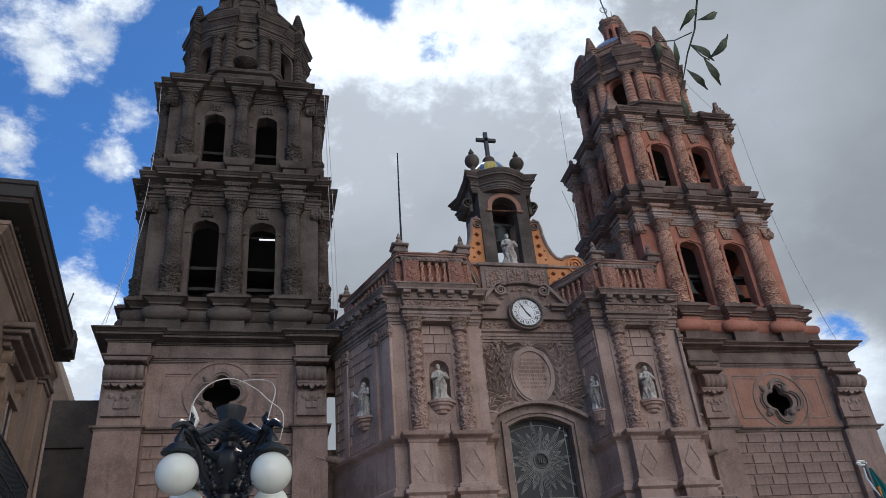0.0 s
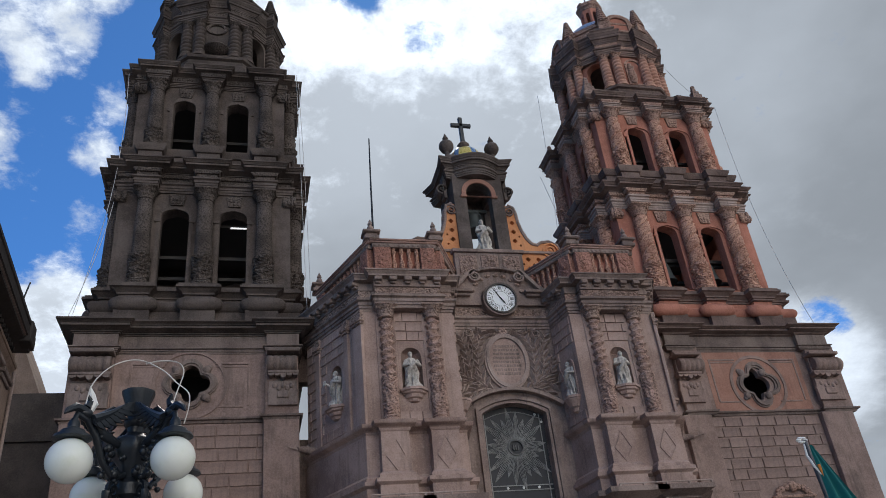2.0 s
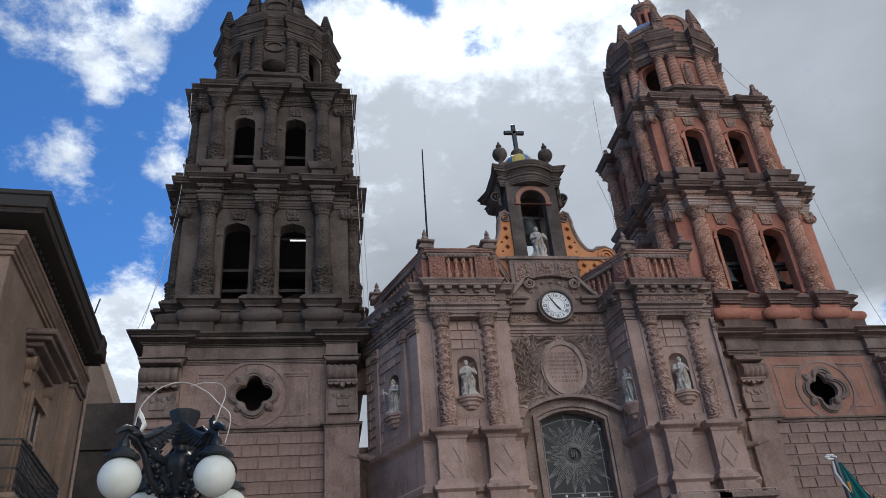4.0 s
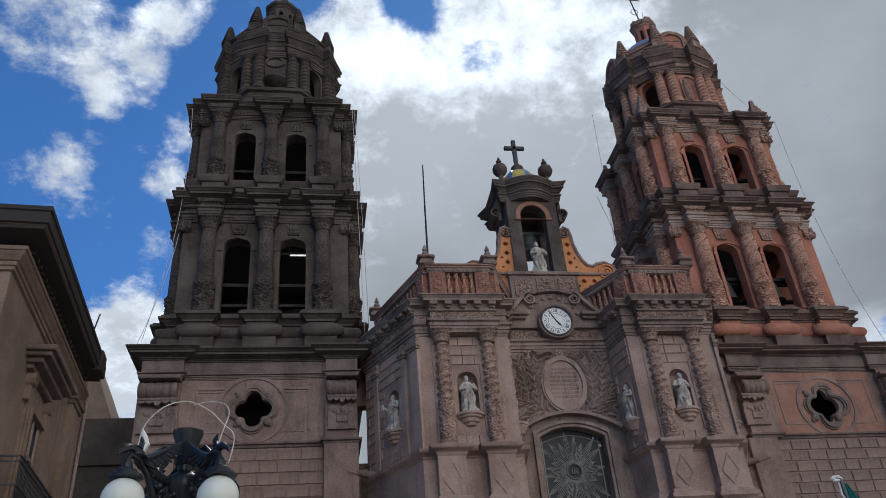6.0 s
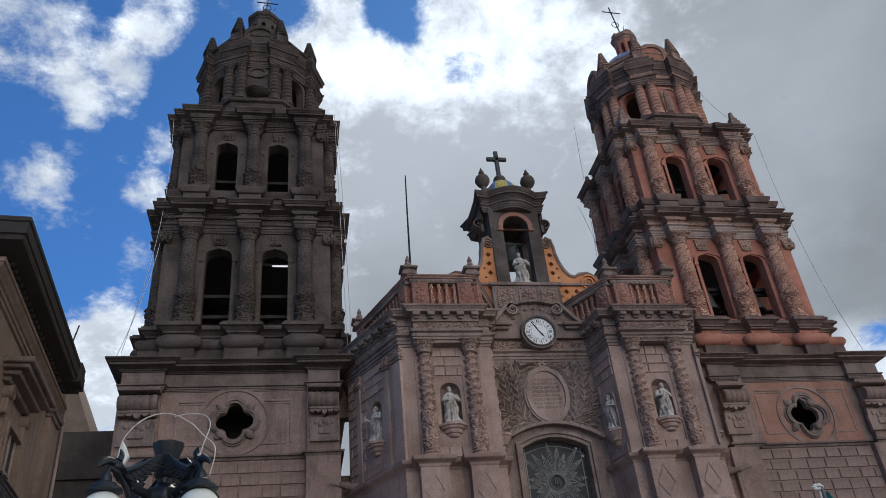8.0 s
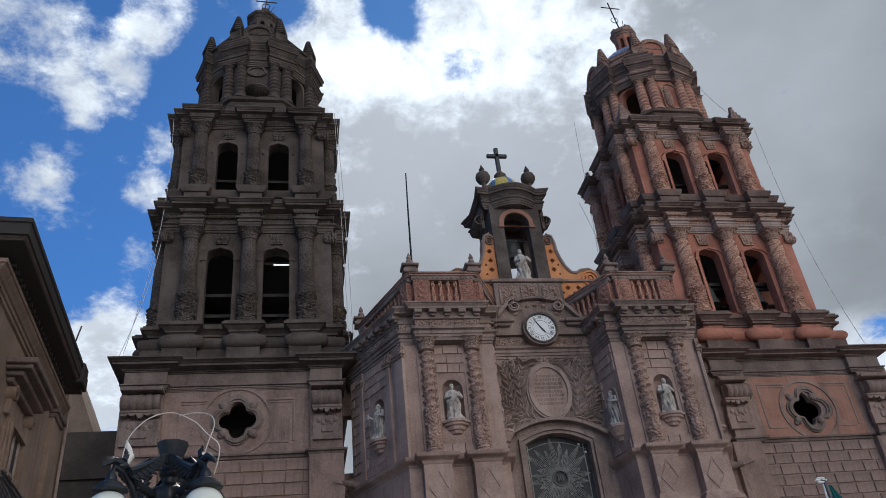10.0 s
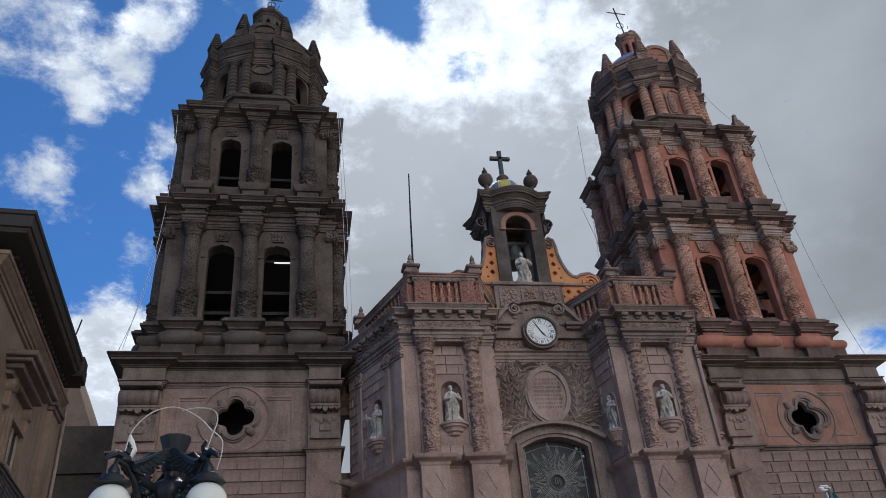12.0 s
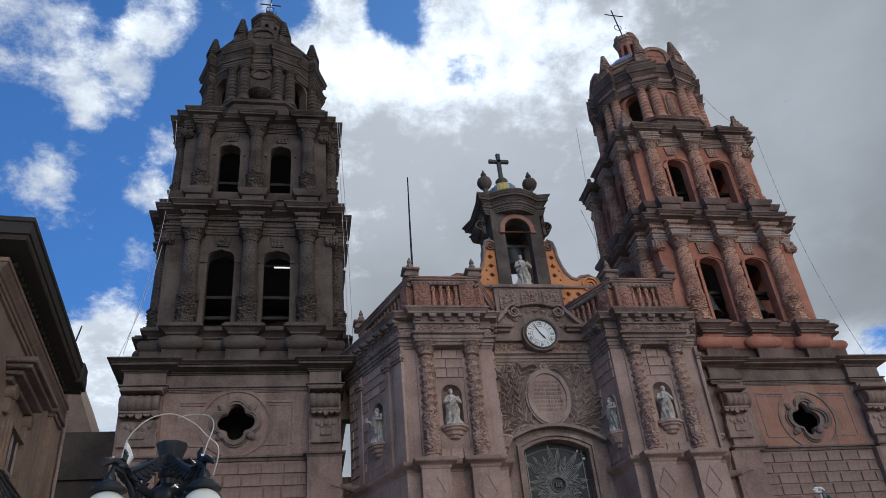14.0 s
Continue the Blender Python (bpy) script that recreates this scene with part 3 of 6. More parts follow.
    z = lev["corn0"]
    zt = 19.27
    s = Shape()
    s.sweep(breaks(4.72, 0.34, cen, 1.55), [(0.16, z - 0.05), (0.16, z + 0.30), (0.06, z + 0.34), (0.0, z + 0.46), (0.0, z + 1.30), (-0.2, z + 1.34)])
    part("plinth", s, m_corn, t)
    s = Shape()
    tor = [(0.30 * math.sin(math.pi * i / 10) - 0.06, z + 1.26 + 0.62 * 0.5 * (1 - math.cos(math.pi * i / 10))) for i in range(11)]
    s.sweep(breaks(4.62, 0.06, cen, 1.7), tor)
    part("torus", s, m_torus, t)
    roll = Shape()
    roll.lathe([(0.02, -1.06)] + [(0.36 * (1 - abs(i / 8) ** 6) ** 0.5 if abs(i) < 8 else 0.16, 1.04 * i / 8) for i in range(-8, 9)] + [(0.02, 1.06)], 18, Matrix.Rotation(radians(90), 4, "Y"))
    roll = roll.mesh("cushion", m_torus, 60)
    for q in range(4):
        for c in cen:
            part("cushion", roll, None, t, at=turn(90 * q) @ shift(c, -4.98, z + 1.58))
    s = Shape()
    zp = lev["ped"]
    s.sweep(breaks(4.36, 0.40, cen, 1.15), [(0, z + 1.62), (0, zp - 0.70)])
    part("pedestal_course", s, m_wall, t)
    s = Shape()
    s.sweep(breaks(4.34, 0.52, cen, 1.12), [(0, zp - 0.76), (0.08, zp - 0.74), (0.08, zp - 0.64), (0.16, zp - 0.62), (0.16, zp - 0.54), *cyma(0.18, zp - 0.52, 0.38, zp - 0.36, 3), (0.46, zp - 0.34), (0.46, zp - 0.22), (0.36, zp - 0.20), (0.36, zp - 0.10), (0.10, zp)])
    part("pedestal_cornice", s, m_corn, t)
    # two bell stages
    for st, (h, zb, zo, zsp, ztop, zcap0, zcap1, zent, ztopc, half, over, cr, hc) in enumerate(lev["stages"]):
        holes = [arch(sx * 1.42, half, zo, zsp, ztop - zsp - 0.08, 14, 0.08) for sx in (-1, 1)]
        for q in range(4):
            s = Shape()
            hh = h if q % 2 == 0 else h - 0.7
            s.plate(rect(-hh, hh, zb - 0.9, zcap1 + 0.1), holes, -h, -h + 0.7, turn(90 * q))
            part("bell_stage_wall", s, m_wall, t)
            for sx in (-1, 1):
                s = Shape()
                inner = holes[0 if sx < 0 else 1]
                if st == 0:
                    outer = arch(sx * 1.42, half + 0.17, zo, zsp, ztop - zsp + 0.06, 14, 0.10)
                    s.plate(outer, [[(p[0], p[1] + (0.001 if i < 2 else 0)) for i, p in enumerate(inner)]], -h - 0.08, -h + 0.02, turn(90 * q))
                    s.box(sx * 1.42 - half - 0.26, sx * 1.42 - half + 0.02, -h - 0.12, -h + 0.02, zsp - 0.16, zsp, turn(90 * q), 0.02)
                    s.box(sx * 1.42 + half - 0.02, sx * 1.42 + half + 0.26, -h - 0.12, -h + 0.02, zsp - 0.16, zsp, turn(90 * q), 0.02)
                else:
                    outer = [(sx * 1.42 - half - 0.16, zo), (sx * 1.42 + half + 0.16, zo), (sx * 1.42 + half + 0.16, zsp - 0.25), (sx * 1.42 + half + 0.30, zsp - 0.2),
                             (sx * 1.42 + half + 0.30, zsp + 0.05), (sx * 1.42 + 0.35, ztop + 0.16), (sx * 1.42 - 0.35, ztop + 0.16), (sx * 1.42 - half - 0.30, zsp + 0.05),
                             (sx * 1.42 - half - 0.30, zsp - 0.2), (sx * 1.42 - half - 0.16, zsp - 0.25)]
                    s.plate(outer, [[(p[0], p[1] + (0.001 if i < 2 else 0)) for i, p in enumerate(inner)]], -h - 0.09, -h + 0.02, turn(90 * q))
                part("opening_surround", s, m_wall, t)
                s = Shape()
                s.plate([(sx * 1.42 - 0.30, ztop + 0.20), (sx * 1.42 + 0.30, ztop + 0.20), (sx * 1.42 + 0.42, zcap1 - 0.12), (sx * 1.42 - 0.42, zcap1 - 0.12)], [], -h - 0.12, -h + 0.02, turn(90 * q))
                for i in range(3):
                    for k in range(2):
                        s.ball((sx * 1.42 - 0.2 + 0.2 * i, -h - 0.12, ztop + 0.32 + 0.2 * k), 0.09, 6, 5, (1, 0.5, 1), turn(90 * q))
                part("keystone", s, m_carve, t)
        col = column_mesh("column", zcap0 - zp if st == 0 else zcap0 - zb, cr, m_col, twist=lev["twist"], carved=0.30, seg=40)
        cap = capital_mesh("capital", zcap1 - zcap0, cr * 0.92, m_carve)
        for q in range(4):
            for c in cen:
                p = turn(90 * q) @ Vector((c, -hc, 0))
                ob = part("column", col, None, t, at=shift(p.x, p.y, zp if st == 0 else zb) @ turn(90 * q))
                part("capital", cap, None, ob, at=shift(0, 0, zcap0 - (zp if st == 0 else zb)))
            for c in (-h + 0.05, h - 0.05):
                s = Shape()
                p = turn(90 * q)
                s.box(c - 0.35, c + 0.35, -h - 0.16, -h + 0.01, zcap0 + 0.05, zcap1, p, 0.06)
                for i in range(3):
                    s.ball((c - 0.25 + 0.25 * i, -h - 0.18, zcap0 + 0.3), 0.15, 8, 6, (1, 0.6, 1.3), p)
                part("corner_capital", s, m_carve, t)
        s = Shape()
        s.sweep(breaks(h + 0.05, 0.62, cen, 1.0), architrave_profile(zcap1 - 0.02, zcap1 + 0.52 * (zent - zcap1), 0.16))
        part("architrave", s, lev["band"], t)
        s = Shape()
        s.sweep(breaks(h + 0.02, 0.60, cen, 1.0), [(0, zcap1 + 0.50 * (zent - zcap1)), (0, zent - 0.2), (0.1, zent - 0.18), (0.16, zent - 0.06), (0.16, zent)])
        part("frieze", s, m_carve, t)
        s = Shape()
        s.sweep(breaks(h + 0.04, 0.42, cen, 1.18), cornice_profile(zent - 0.02, ztopc, over))
        part("cornice", s, m_corn, t)
        # low attic over the cornice
        s = Shape()
        znext = lev["stages"][1][1] if st == 0 else lev["oct"][0]
        hn = lev["stages"][1][0] if st == 0 else 4.1
        if st == 0:
            s.sweep(breaks(hn + 0.32, 0.50, cen, 1.15), [(0.18, ztopc - 0.02), (0.12, ztopc + 0.35), (0, ztopc + 0.4), (0, znext - 0.45), (0.1, znext - 0.42), (0.22, znext - 0.2), (0.24, znext - 0.06), (0.0, znext)])
        else:
            s.sweep(breaks(4.2, 0.2, cen, 1.2), [(0, ztopc - 0.02), (0, ztopc + 0.3), (-0.25, ztopc + 0.32), (-0.25, ztopc + 0.62), (-0.5, ztopc + 0.64), (-0.5, ztopc + 0.95), (-0.75, ztopc + 0.97), (-0.75, ztopc + 1.2), (-1.0, ztopc + 1.22)])
            rise = znext - ztopc
            s.sweep(octagon(3.60), [(0.5, ztopc + 0.25), (0.5, ztopc + 0.36 * rise), (0.36, ztopc + 0.38 * rise), (0.40, ztopc + 0.46 * rise), (0.24, ztopc + 0.48 * rise), (0.24, ztopc + 0.58 * rise), (0.12, ztopc + 0.60 * rise),
                                    (0.16, ztopc + 0.70 * rise), (0.05, ztopc + 0.72 * rise), (0.05, ztopc + 0.82 * rise), (0.22, ztopc + 0.86 * rise), (0.26, ztopc + 0.96 * rise), (0, znext)])
        part("attic", s, m_corn, t)
        # floors and the unlit inside, its shade put into a dark colour
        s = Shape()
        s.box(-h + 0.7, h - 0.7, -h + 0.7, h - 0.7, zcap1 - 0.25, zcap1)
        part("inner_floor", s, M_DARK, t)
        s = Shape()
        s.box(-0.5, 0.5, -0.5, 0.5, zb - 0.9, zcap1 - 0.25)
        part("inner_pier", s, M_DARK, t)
        for bz in (zo + 0.6 * (zsp - zo), zo + 0.28 * (zsp - zo)):
            for by in (-h + 1.4, h - 1.4):
                s = Shape()
                s.box(-h + 0.6, h - 0.6, by - 0.1, by + 0.1, bz, bz + 0.18)
                part("bell_beam", s, M_EAVE, t)
    # octagonal lantern stage
    z0, zc0, zc1, ztop = lev["oct"]
    ap = 3.28
    stage_parts = len(t.children)
    face = ap * math.tan(math.pi / 8)
    for q in range(8):
        s = Shape()
        m = turn(45 * q)
        w = face + 0.0
        if q % 2:
            hole = [arch(0, 0.62, z0 + 0.15, z0 + 2.3, 0.55, 10)]
        else:
            hole = []
        s.plate(rect(-w, w, z0 - 0.3, ztop - 0.8), hole, -ap, -ap + 0.5, m)
        part("octagon_wall", s, m_wall, t)
        if q % 2:
            s = Shape()
            s.plate(arch(0, 0.82, z0 + 0.15, z0 + 2.3, 0.75, 10), [[(p[0], p[1] + (0.001 if i < 2 else 0)) for i, p in enumerate(hole[0])]], -ap - 0.1, -ap + 0.02, m)
            part("opening_surround", s, m_wall, t)
        else:
            s = Shape()
            if lev["oculus"]:
                s.plate(circle(0, z0 + 2.55, 0.62, 22, 0.72), [circle(0, z0 + 2.55, 0.44, 22, 0.72)], -ap - 0.12, -ap + 0.02, m)
                part("window_surround", s, m_carve, t)
                s = Shape()
                s.box(-0.85, 0.85, -ap - 0.14, -ap + 0.02, z0 + 3.2, z0 + 3.3, m, 0.02)
                part("window_hood", s, m_carve, t)
                s = Shape()
                s.lathe([(0.05, -0.28), (0.7, -0.15), (0.85, 0.0), (0.8, 0.12), (0.3, 0.16)], 16, m @ shift(0, -ap, z0 + 0.75))
            else:
                s.plate(arch(0, 0.62, z0 + 0.4, z0 + 2.2, 0.5, 10), [arch(0, 0.45, z0 + 0.5, z0 + 2.2, 0.38, 10)], -ap - 0.12, -ap + 0.02, m)
            part("balcony" if lev["oculus"] else "window_surround", s, m_carve, t)
            if not lev["oculus"]:
                s = Shape()
                s.lathe([(0.22, 0), (0.32, 0.3), (0.34, 0.8), (0.26, 1.2), (0.30, 1.45), (0.12, 1.6), (0.16, 1.75), (0.05, 1.9)], 12, m @ shift(0, -ap - 0.02, z0 + 0.5))
                part("niche_relief", s, m_carve, t)
    ocol = column_mesh("column", zc1 - 0.4 - z0, 0.33, lev["rope_mat"], carved=0.0, rope=0.30)
    ocap = capital_mesh("capital", 0.4, 0.25, m_carve)
    for q in range(8):
        for da in (-6.4, 6.4):
            a = radians(22.5 + 45 * q + da)
            r = 3.60
            ob = part("column", ocol, None, t, at=shift(r * math.cos(a), r * math.sin(a), z0))
            part("capital", ocap, None, ob, at=shift(0, 0, zc1 - 0.4 - z0))
    plan8 = []
    for q in range(8):
        a = radians(22.5 + 45 * q)
        for da, rr in ((-11.5, 3.48), (-11.5, 3.90), (11.5, 3.90), (11.5, 3.48)):
            plan8.append((rr * math.cos(a + radians(da)), rr * math.sin(a + radians(da))))
    s = Shape()
    s.sweep(plan8, architrave_profile(zc1, zc1 + 0.55, 0.16))
    part("architrave", s, m_corn, t)
    s = Shape()
    s.sweep(plan8, [(0.0, zc1 + 0.53), (0.0, zc1 + 1.0)], cap=False)
    part("frieze", s, m_carve, t)
    s = Shape()
    s.sweep(plan8, cornice_profile(zc1 + 0.95, ztop - 0.42, 0.26))
    part("cornice", s, m_corn, t)
    s = Shape()
    s.sweep(plan8, [(-0.10, ztop - 0.46), (-0.10, ztop - 0.30), (-0.03, ztop - 0.28), *cyma(-0.02, ztop - 0.26, 0.06, ztop - 0.12, 3), (0.09, ztop - 0.10), (0.09, ztop), (-0.15, ztop + 0.03)])
    part("blocking_course", s, m_corn, t)
    # parapet, pinnacles, tiled dome and its small lantern
    s = Shape()
    s.sweep(octagon(3.33), [(0, ztop - 0.1), (0, ztop + 0.65), (0.12, ztop + 0.7), (0.12, ztop + 0.85), (-0.3, ztop + 0.87), (-0.45, ztop + 1.25), (-0.35, ztop + 1.3), (-0.38, ztop + 1.5), (-0.8, ztop + 1.55)])
    part("parapet", s, m_carve, t)
    for q in range(8):
        a = radians(22.5 + 45 * q)
        s = Shape()
        s.box(-0.34, 0.34, -0.34, 0.34, -0.1, 0.55, ID, 0.04)
        hgt = 1.45
        prof = []
        for i in range(7):
            r = 0.48 * (1 - i / 9.0)
            prof += [(r, 0.5 + i * hgt / 7), (r * 0.82, 0.5 + (i + 0.72) * hgt / 7), (r * 0.95, 0.5 + (i + 0.8) * hgt / 7)]
        s.lathe(prof, 8, ID)
        part("pinnacle", s, m_carve, t, at=shift(3.45 * math.cos(a), 3.45 * math.sin(a), ztop + 0.25) @ turn(22.5 + 45 * q) @ Matrix.Diagonal((1.15, 1.15, 1.15, 1)))
    s = Shape()
    s.lathe([(2.9 * math.cos(radians(a)), ztop + 0.6 + 2.7 * math.sin(radians(a))) for a in range(0, 80, 6)], 32)
    part("dome", s, lev["dome"], t)
    for q in (0, 2, 4, 6):
        s = Shape()
        s.plate(arch(0, 0.98, ztop - 0.05, ztop + 0.85, 0.75, 12), [arch(0, 0.66, ztop + 0.1, ztop + 0.82, 0.50, 12)], -3.54, -3.1, turn(45 * q))
        part("gable", s, m_carve, t)
        s = Shape()
        s.plate(arch(0, 0.67, ztop + 0.1, ztop + 0.82, 0.51, 12), [], -3.40, -3.15, turn(45 * q))
        part("gable_field", s, m_wall, t)
    zl = ztop + 2.9
    la, lh = lev["lantern"]
    s = Shape()
    for q in range(8):
        m = turn(45 * q)
        w = la * math.tan(math.pi / 8)
        s.plate(rect(-w, w, zl - 0.5, zl + lh), [arch(0, 0.15, zl + 0.7, zl + lh - 0.9, 0.18, 6)], -la, -la + 0.17, m)
    part("lantern", s, m_wall, t)
    s = Shape()
    s.sweep(octagon(la), [(0.02, zl - 0.3), (0.26, zl - 0.1), (0.26, zl + 0.1), (0.02, zl + 0.3)])
    part("lantern_base", s, m_wall, t)
    s = Shape()
    s.sweep(octagon(la - 0.04), [(0.0, zl + lh - 0.42), (0.10, zl + lh - 0.32), (0.12, zl + lh - 0.18), (0.24, zl + lh - 0.08), (0.26, zl + lh + 0.12), (0.0, zl + lh + 0.2)])
    for q in range(8):
        s.box(-0.26, 0.26, -la - 0.18, -la + 0.15, zl + lh + 0.08, zl + lh + 0.26 + 0.18 * (q % 3 == 0), turn(45 * q + 10), 0.03)
    part("lantern_crown", s, m_carve, t)
    # iron cross on the top
    s = Shape()
    lean = -0.5 if o > 0 else 0.25
    top = zl + lh + 0.3
    s.tube([(0, 0, top - 0.3), (lean * 0.9, 0, top + 2.6 + lev["ch"])], 0.05, 6)
    s.tube([(lean * 0.7 - 0.75, 0, top + 2.05 + lev["ch"]), (lean * 0.7 + 0.75, 0, top + 1.95 + lev["ch"])], 0.045, 6)
    s.tube([(0.1, 0, top - 0.2), (lean * 0.5 + 0.6, 0, top + 1.5)], 0.03, 5)
    for i in range(8):
        a = i * 0.8
        s.tube([(lean * 0.6 + 0.3 * math.cos(a), 0, top + 1.5 + 0.3 * math.sin(a)), (lean * 0.6 + 0.3 * math.cos(a + 0.8), 0, top + 1.5 + 0.3 * math.sin(a + 0.8))], 0.03, 5)
    part("iron_cross", s, M_IRON, t, "black wrought-iron cross")
    for ob in list(t.children)[stage_parts:]:
        ob.location.x += lev["oct_dx"]
    return t


LEV_L = dict(rope_mat=M_GREY, oct_dx=-0.05, ch=0.0, lantern=(0.90, 2.75), base_dx=0.0, base_dz=0.0, string=13.48, quat=(-0.06, 15.03), quat_r=0.84, corn0=17.78, ped=20.48, twist=0.0, oculus=True, band=M_GREY, field=None, dome=M_GREY,
             stages=[(4.25, 20.6, 20.68, 24.45, 25.12, 25.36, 26.07, 27.13, 27.65, 0.70, 0.62, 0.43, 4.50),
                     (3.95, 28.8, 28.78, 31.95, 32.52, 32.80, 33.50, 34.05, 34.55, 0.60, 0.52, 0.40, 4.22)],
             oct=(36.35, 36.4, 39.25, 41.4))
LEV_R = dict(rope_mat=M_RED_ROPE, oct_dx=0.25, ch=0.9, lantern=(0.72, 2.55), base_dx=0.2, base_dz=-0.25, string=13.23, quat=(0.22, 14.63), quat_r=0.90, corn0=17.68, ped=20.68, twist=1.55, oculus=False, band=M_PALE, field=M_FIELD, dome=M_BLUE,
             stages=[(4.25, 20.8, 20.9, 24.5, 25.15, 25.45, 26.2, 27.25, 27.8, 0.78, 0.62, 0.46, 4.50),
                     (3.95, 29.0, 29.0, 32.1, 32.7, 33.0, 33.7, 34.3, 34.85, 0.74, 0.52, 0.43, 4.22)],
             oct=(36.55, 36.6, 39.45, 41.8))
LEFT_T = tower(-2.55, -1, (M_BASE, M_GREY, M_GREY_CARVED, M_GREY, M_GREY_CARVED, M_GREY, M_BASE_TRIM), LEV_L, "dark grey weathered stone bell tower on a pinkish stone base")
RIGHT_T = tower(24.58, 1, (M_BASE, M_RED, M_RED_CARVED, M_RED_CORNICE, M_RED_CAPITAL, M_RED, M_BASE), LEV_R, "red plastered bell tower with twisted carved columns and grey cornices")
RIGHT_T.scale.y = 0.93
RIGHT_T.location.y = YC - 5.2 * 0.07
s = Shape()
s.box(-5.35, -4.26, -5.95, -5.2, 0, 17.6)
part("link_wall", s, M_BASE, RIGHT_T)

for sx in (-1, 1):
    for sy in (-1, 1):
        s = Shape()
        for i in range(5):
            w = 0.55 - 0.1 * i
            s.box(-w, w, -w, w, 0.32 * i - 0.05, 0.32 * i + 0.32, ID, 0.05)
        s.ball((0, 0, 1.7), 0.16, 8, 6)
        part("corner_pinnacle", s, M_PINK_CARVED, RIGHT_T, at=shift(sx * 3.9, sy * 3.9, 34.85))
# added glowing bar in place of a bright gap, with an added batten behind
s = Shape()
s.tube([(-1.32, 37.0, 24.62), (-0.5, 37.0, 24.62)], 0.045, 10)
tl = single("tube_light", s, M_BRIGHT_GAP, "glowing white bar standing in for a bright gap in the belfry", "tube light")
s = Shape()
s.box(-1.35, -0.47, 37.03, 37.12, 24.64, 24.74)
s.box(-3.0, 1.0, 37.1, 37.2, 24.70, 24.85)
part("light_batten", s, M_EAVE, tl)

# ---- portal ----
PY = 34.5
portal = thing("church_portal", "pink carved stone church portal with columns, niches and a clock bay", "church front", (XM, PY, 0))
FY, CY = 31.06 - PY, 32.75 - PY          # front of the side blocks, and of the middle bay
plan_p = [(-8.75, 0.6), (-6.80, FY), (-2.74, FY), (-2.42, CY), (2.42, CY), (2.74, FY), (6.80, FY), (8.75, 0.6)]
DA = (-5.75, -3.74, 3.74, 5.75)


def portal_breaks(out, w):
    pts = [plan_p[0], plan_p[1]]
    for c in DA[:2]:
        pts += [(c - w / 2, FY), (c - w / 2, FY - out), (c + w / 2, FY - out), (c + w / 2, FY)]
    pts += plan_p[2:6]
    for c in DA[2:]:
        pts += [(c - w / 2, FY), (c - w / 2, FY - out), (c + w / 2, FY - out), (c + w / 2, FY)]
    return pts + plan_p[6:]


def portal_pairs(out, w=2.80):
    """The entablature breaks once over each pair of columns."""
    pts = [plan_p[0], plan_p[1]]
    pts += [(-4.745 - w / 2, FY), (-4.745 - w / 2, FY - out), (-4.745 + w / 2, FY - out), (-4.745 + w / 2, FY)]
    pts += plan_p[2:6]
    pts += [(4.745 - w / 2, FY), (4.745 - w / 2, FY - out), (4.745 + w / 2, FY - out), (4.745 + w / 2, FY)]
    return pts + plan_p[6:]


BACK = [(8.75, 5.0), (-8.75, 5.0)]


def halves(line):
    """The two flanks of a portal line without its middle bay."""
    left = [p for p in line if p[0] < -2.5] + [(-2.46, CY + 0.05)]
    return left, [(-x, y) for x, y in left[::-1]]


def closed_back(half):
    sg = 1 if half[0][0] > 0 else -1
    return half + ([(8.75, 3.0), (2.46, 3.0)] if sg > 0 else [(-2.46, 3.0), (-8.75, 3.0)])



def wall_along(p, q, z0, z1, holes, th, mat, name):
    """A wall panel from p to q of the plan, its outer face on that line."""
    p, q = Vector(p), Vector(q)
    ln = (q - p).length
    a = math.degrees(math.atan2(q.y - p.y, q.x - p.x))
    m = shift(p.x, p.y, 0) @ turn(a)
    s = Shape()
    s.plate(rect(0, ln, z0, z1), holes, 0, th, m)
    part(name, s, mat, portal)
    return m, ln


def niche(m, cx, zb, h, w, mat, parent):
    """The hollow behind a niche opening and its corbel."""
    s = Shape()
    k, vs, fs = 9, [], []
    rows = [(zb, 1.0), (zb + h - w / 2, 1.0), (zb + h - w * 0.2, 0.78), (zb + h, 0.05)]
    for z, f in rows:
        for i in range(k):
            a = math.pi * i / (k - 1)
            vs.append((cx - w / 2 * math.cos(a) * f, 0.02 + 0.5 * math.sin(a) * f, z))
    for j in range(len(rows) - 1):
        for i in range(k - 1):
            b = j * k + i
            fs.append((b, b + 1, b + 1 + k, b + k))
    s.add(vs, fs, m)
    part("niche_hollow", s, mat, parent)
    s = Shape()
    prof = [(0.10, -0.56), (0.24, -0.52), (0.28, -0.42), (0.38, -0.38), (0.42, -0.26), (0.52, -0.21), (0.54, -0.13), (0.62, -0.11), (0.62, 0.0)]
    s.lathe(prof, 8, m @ shift(cx, 0.05, zb) @ Matrix.Diagonal((1, 0.9, 1, 1)), start=math.pi / 8)
    part("corbel", s, M_PINK, parent)


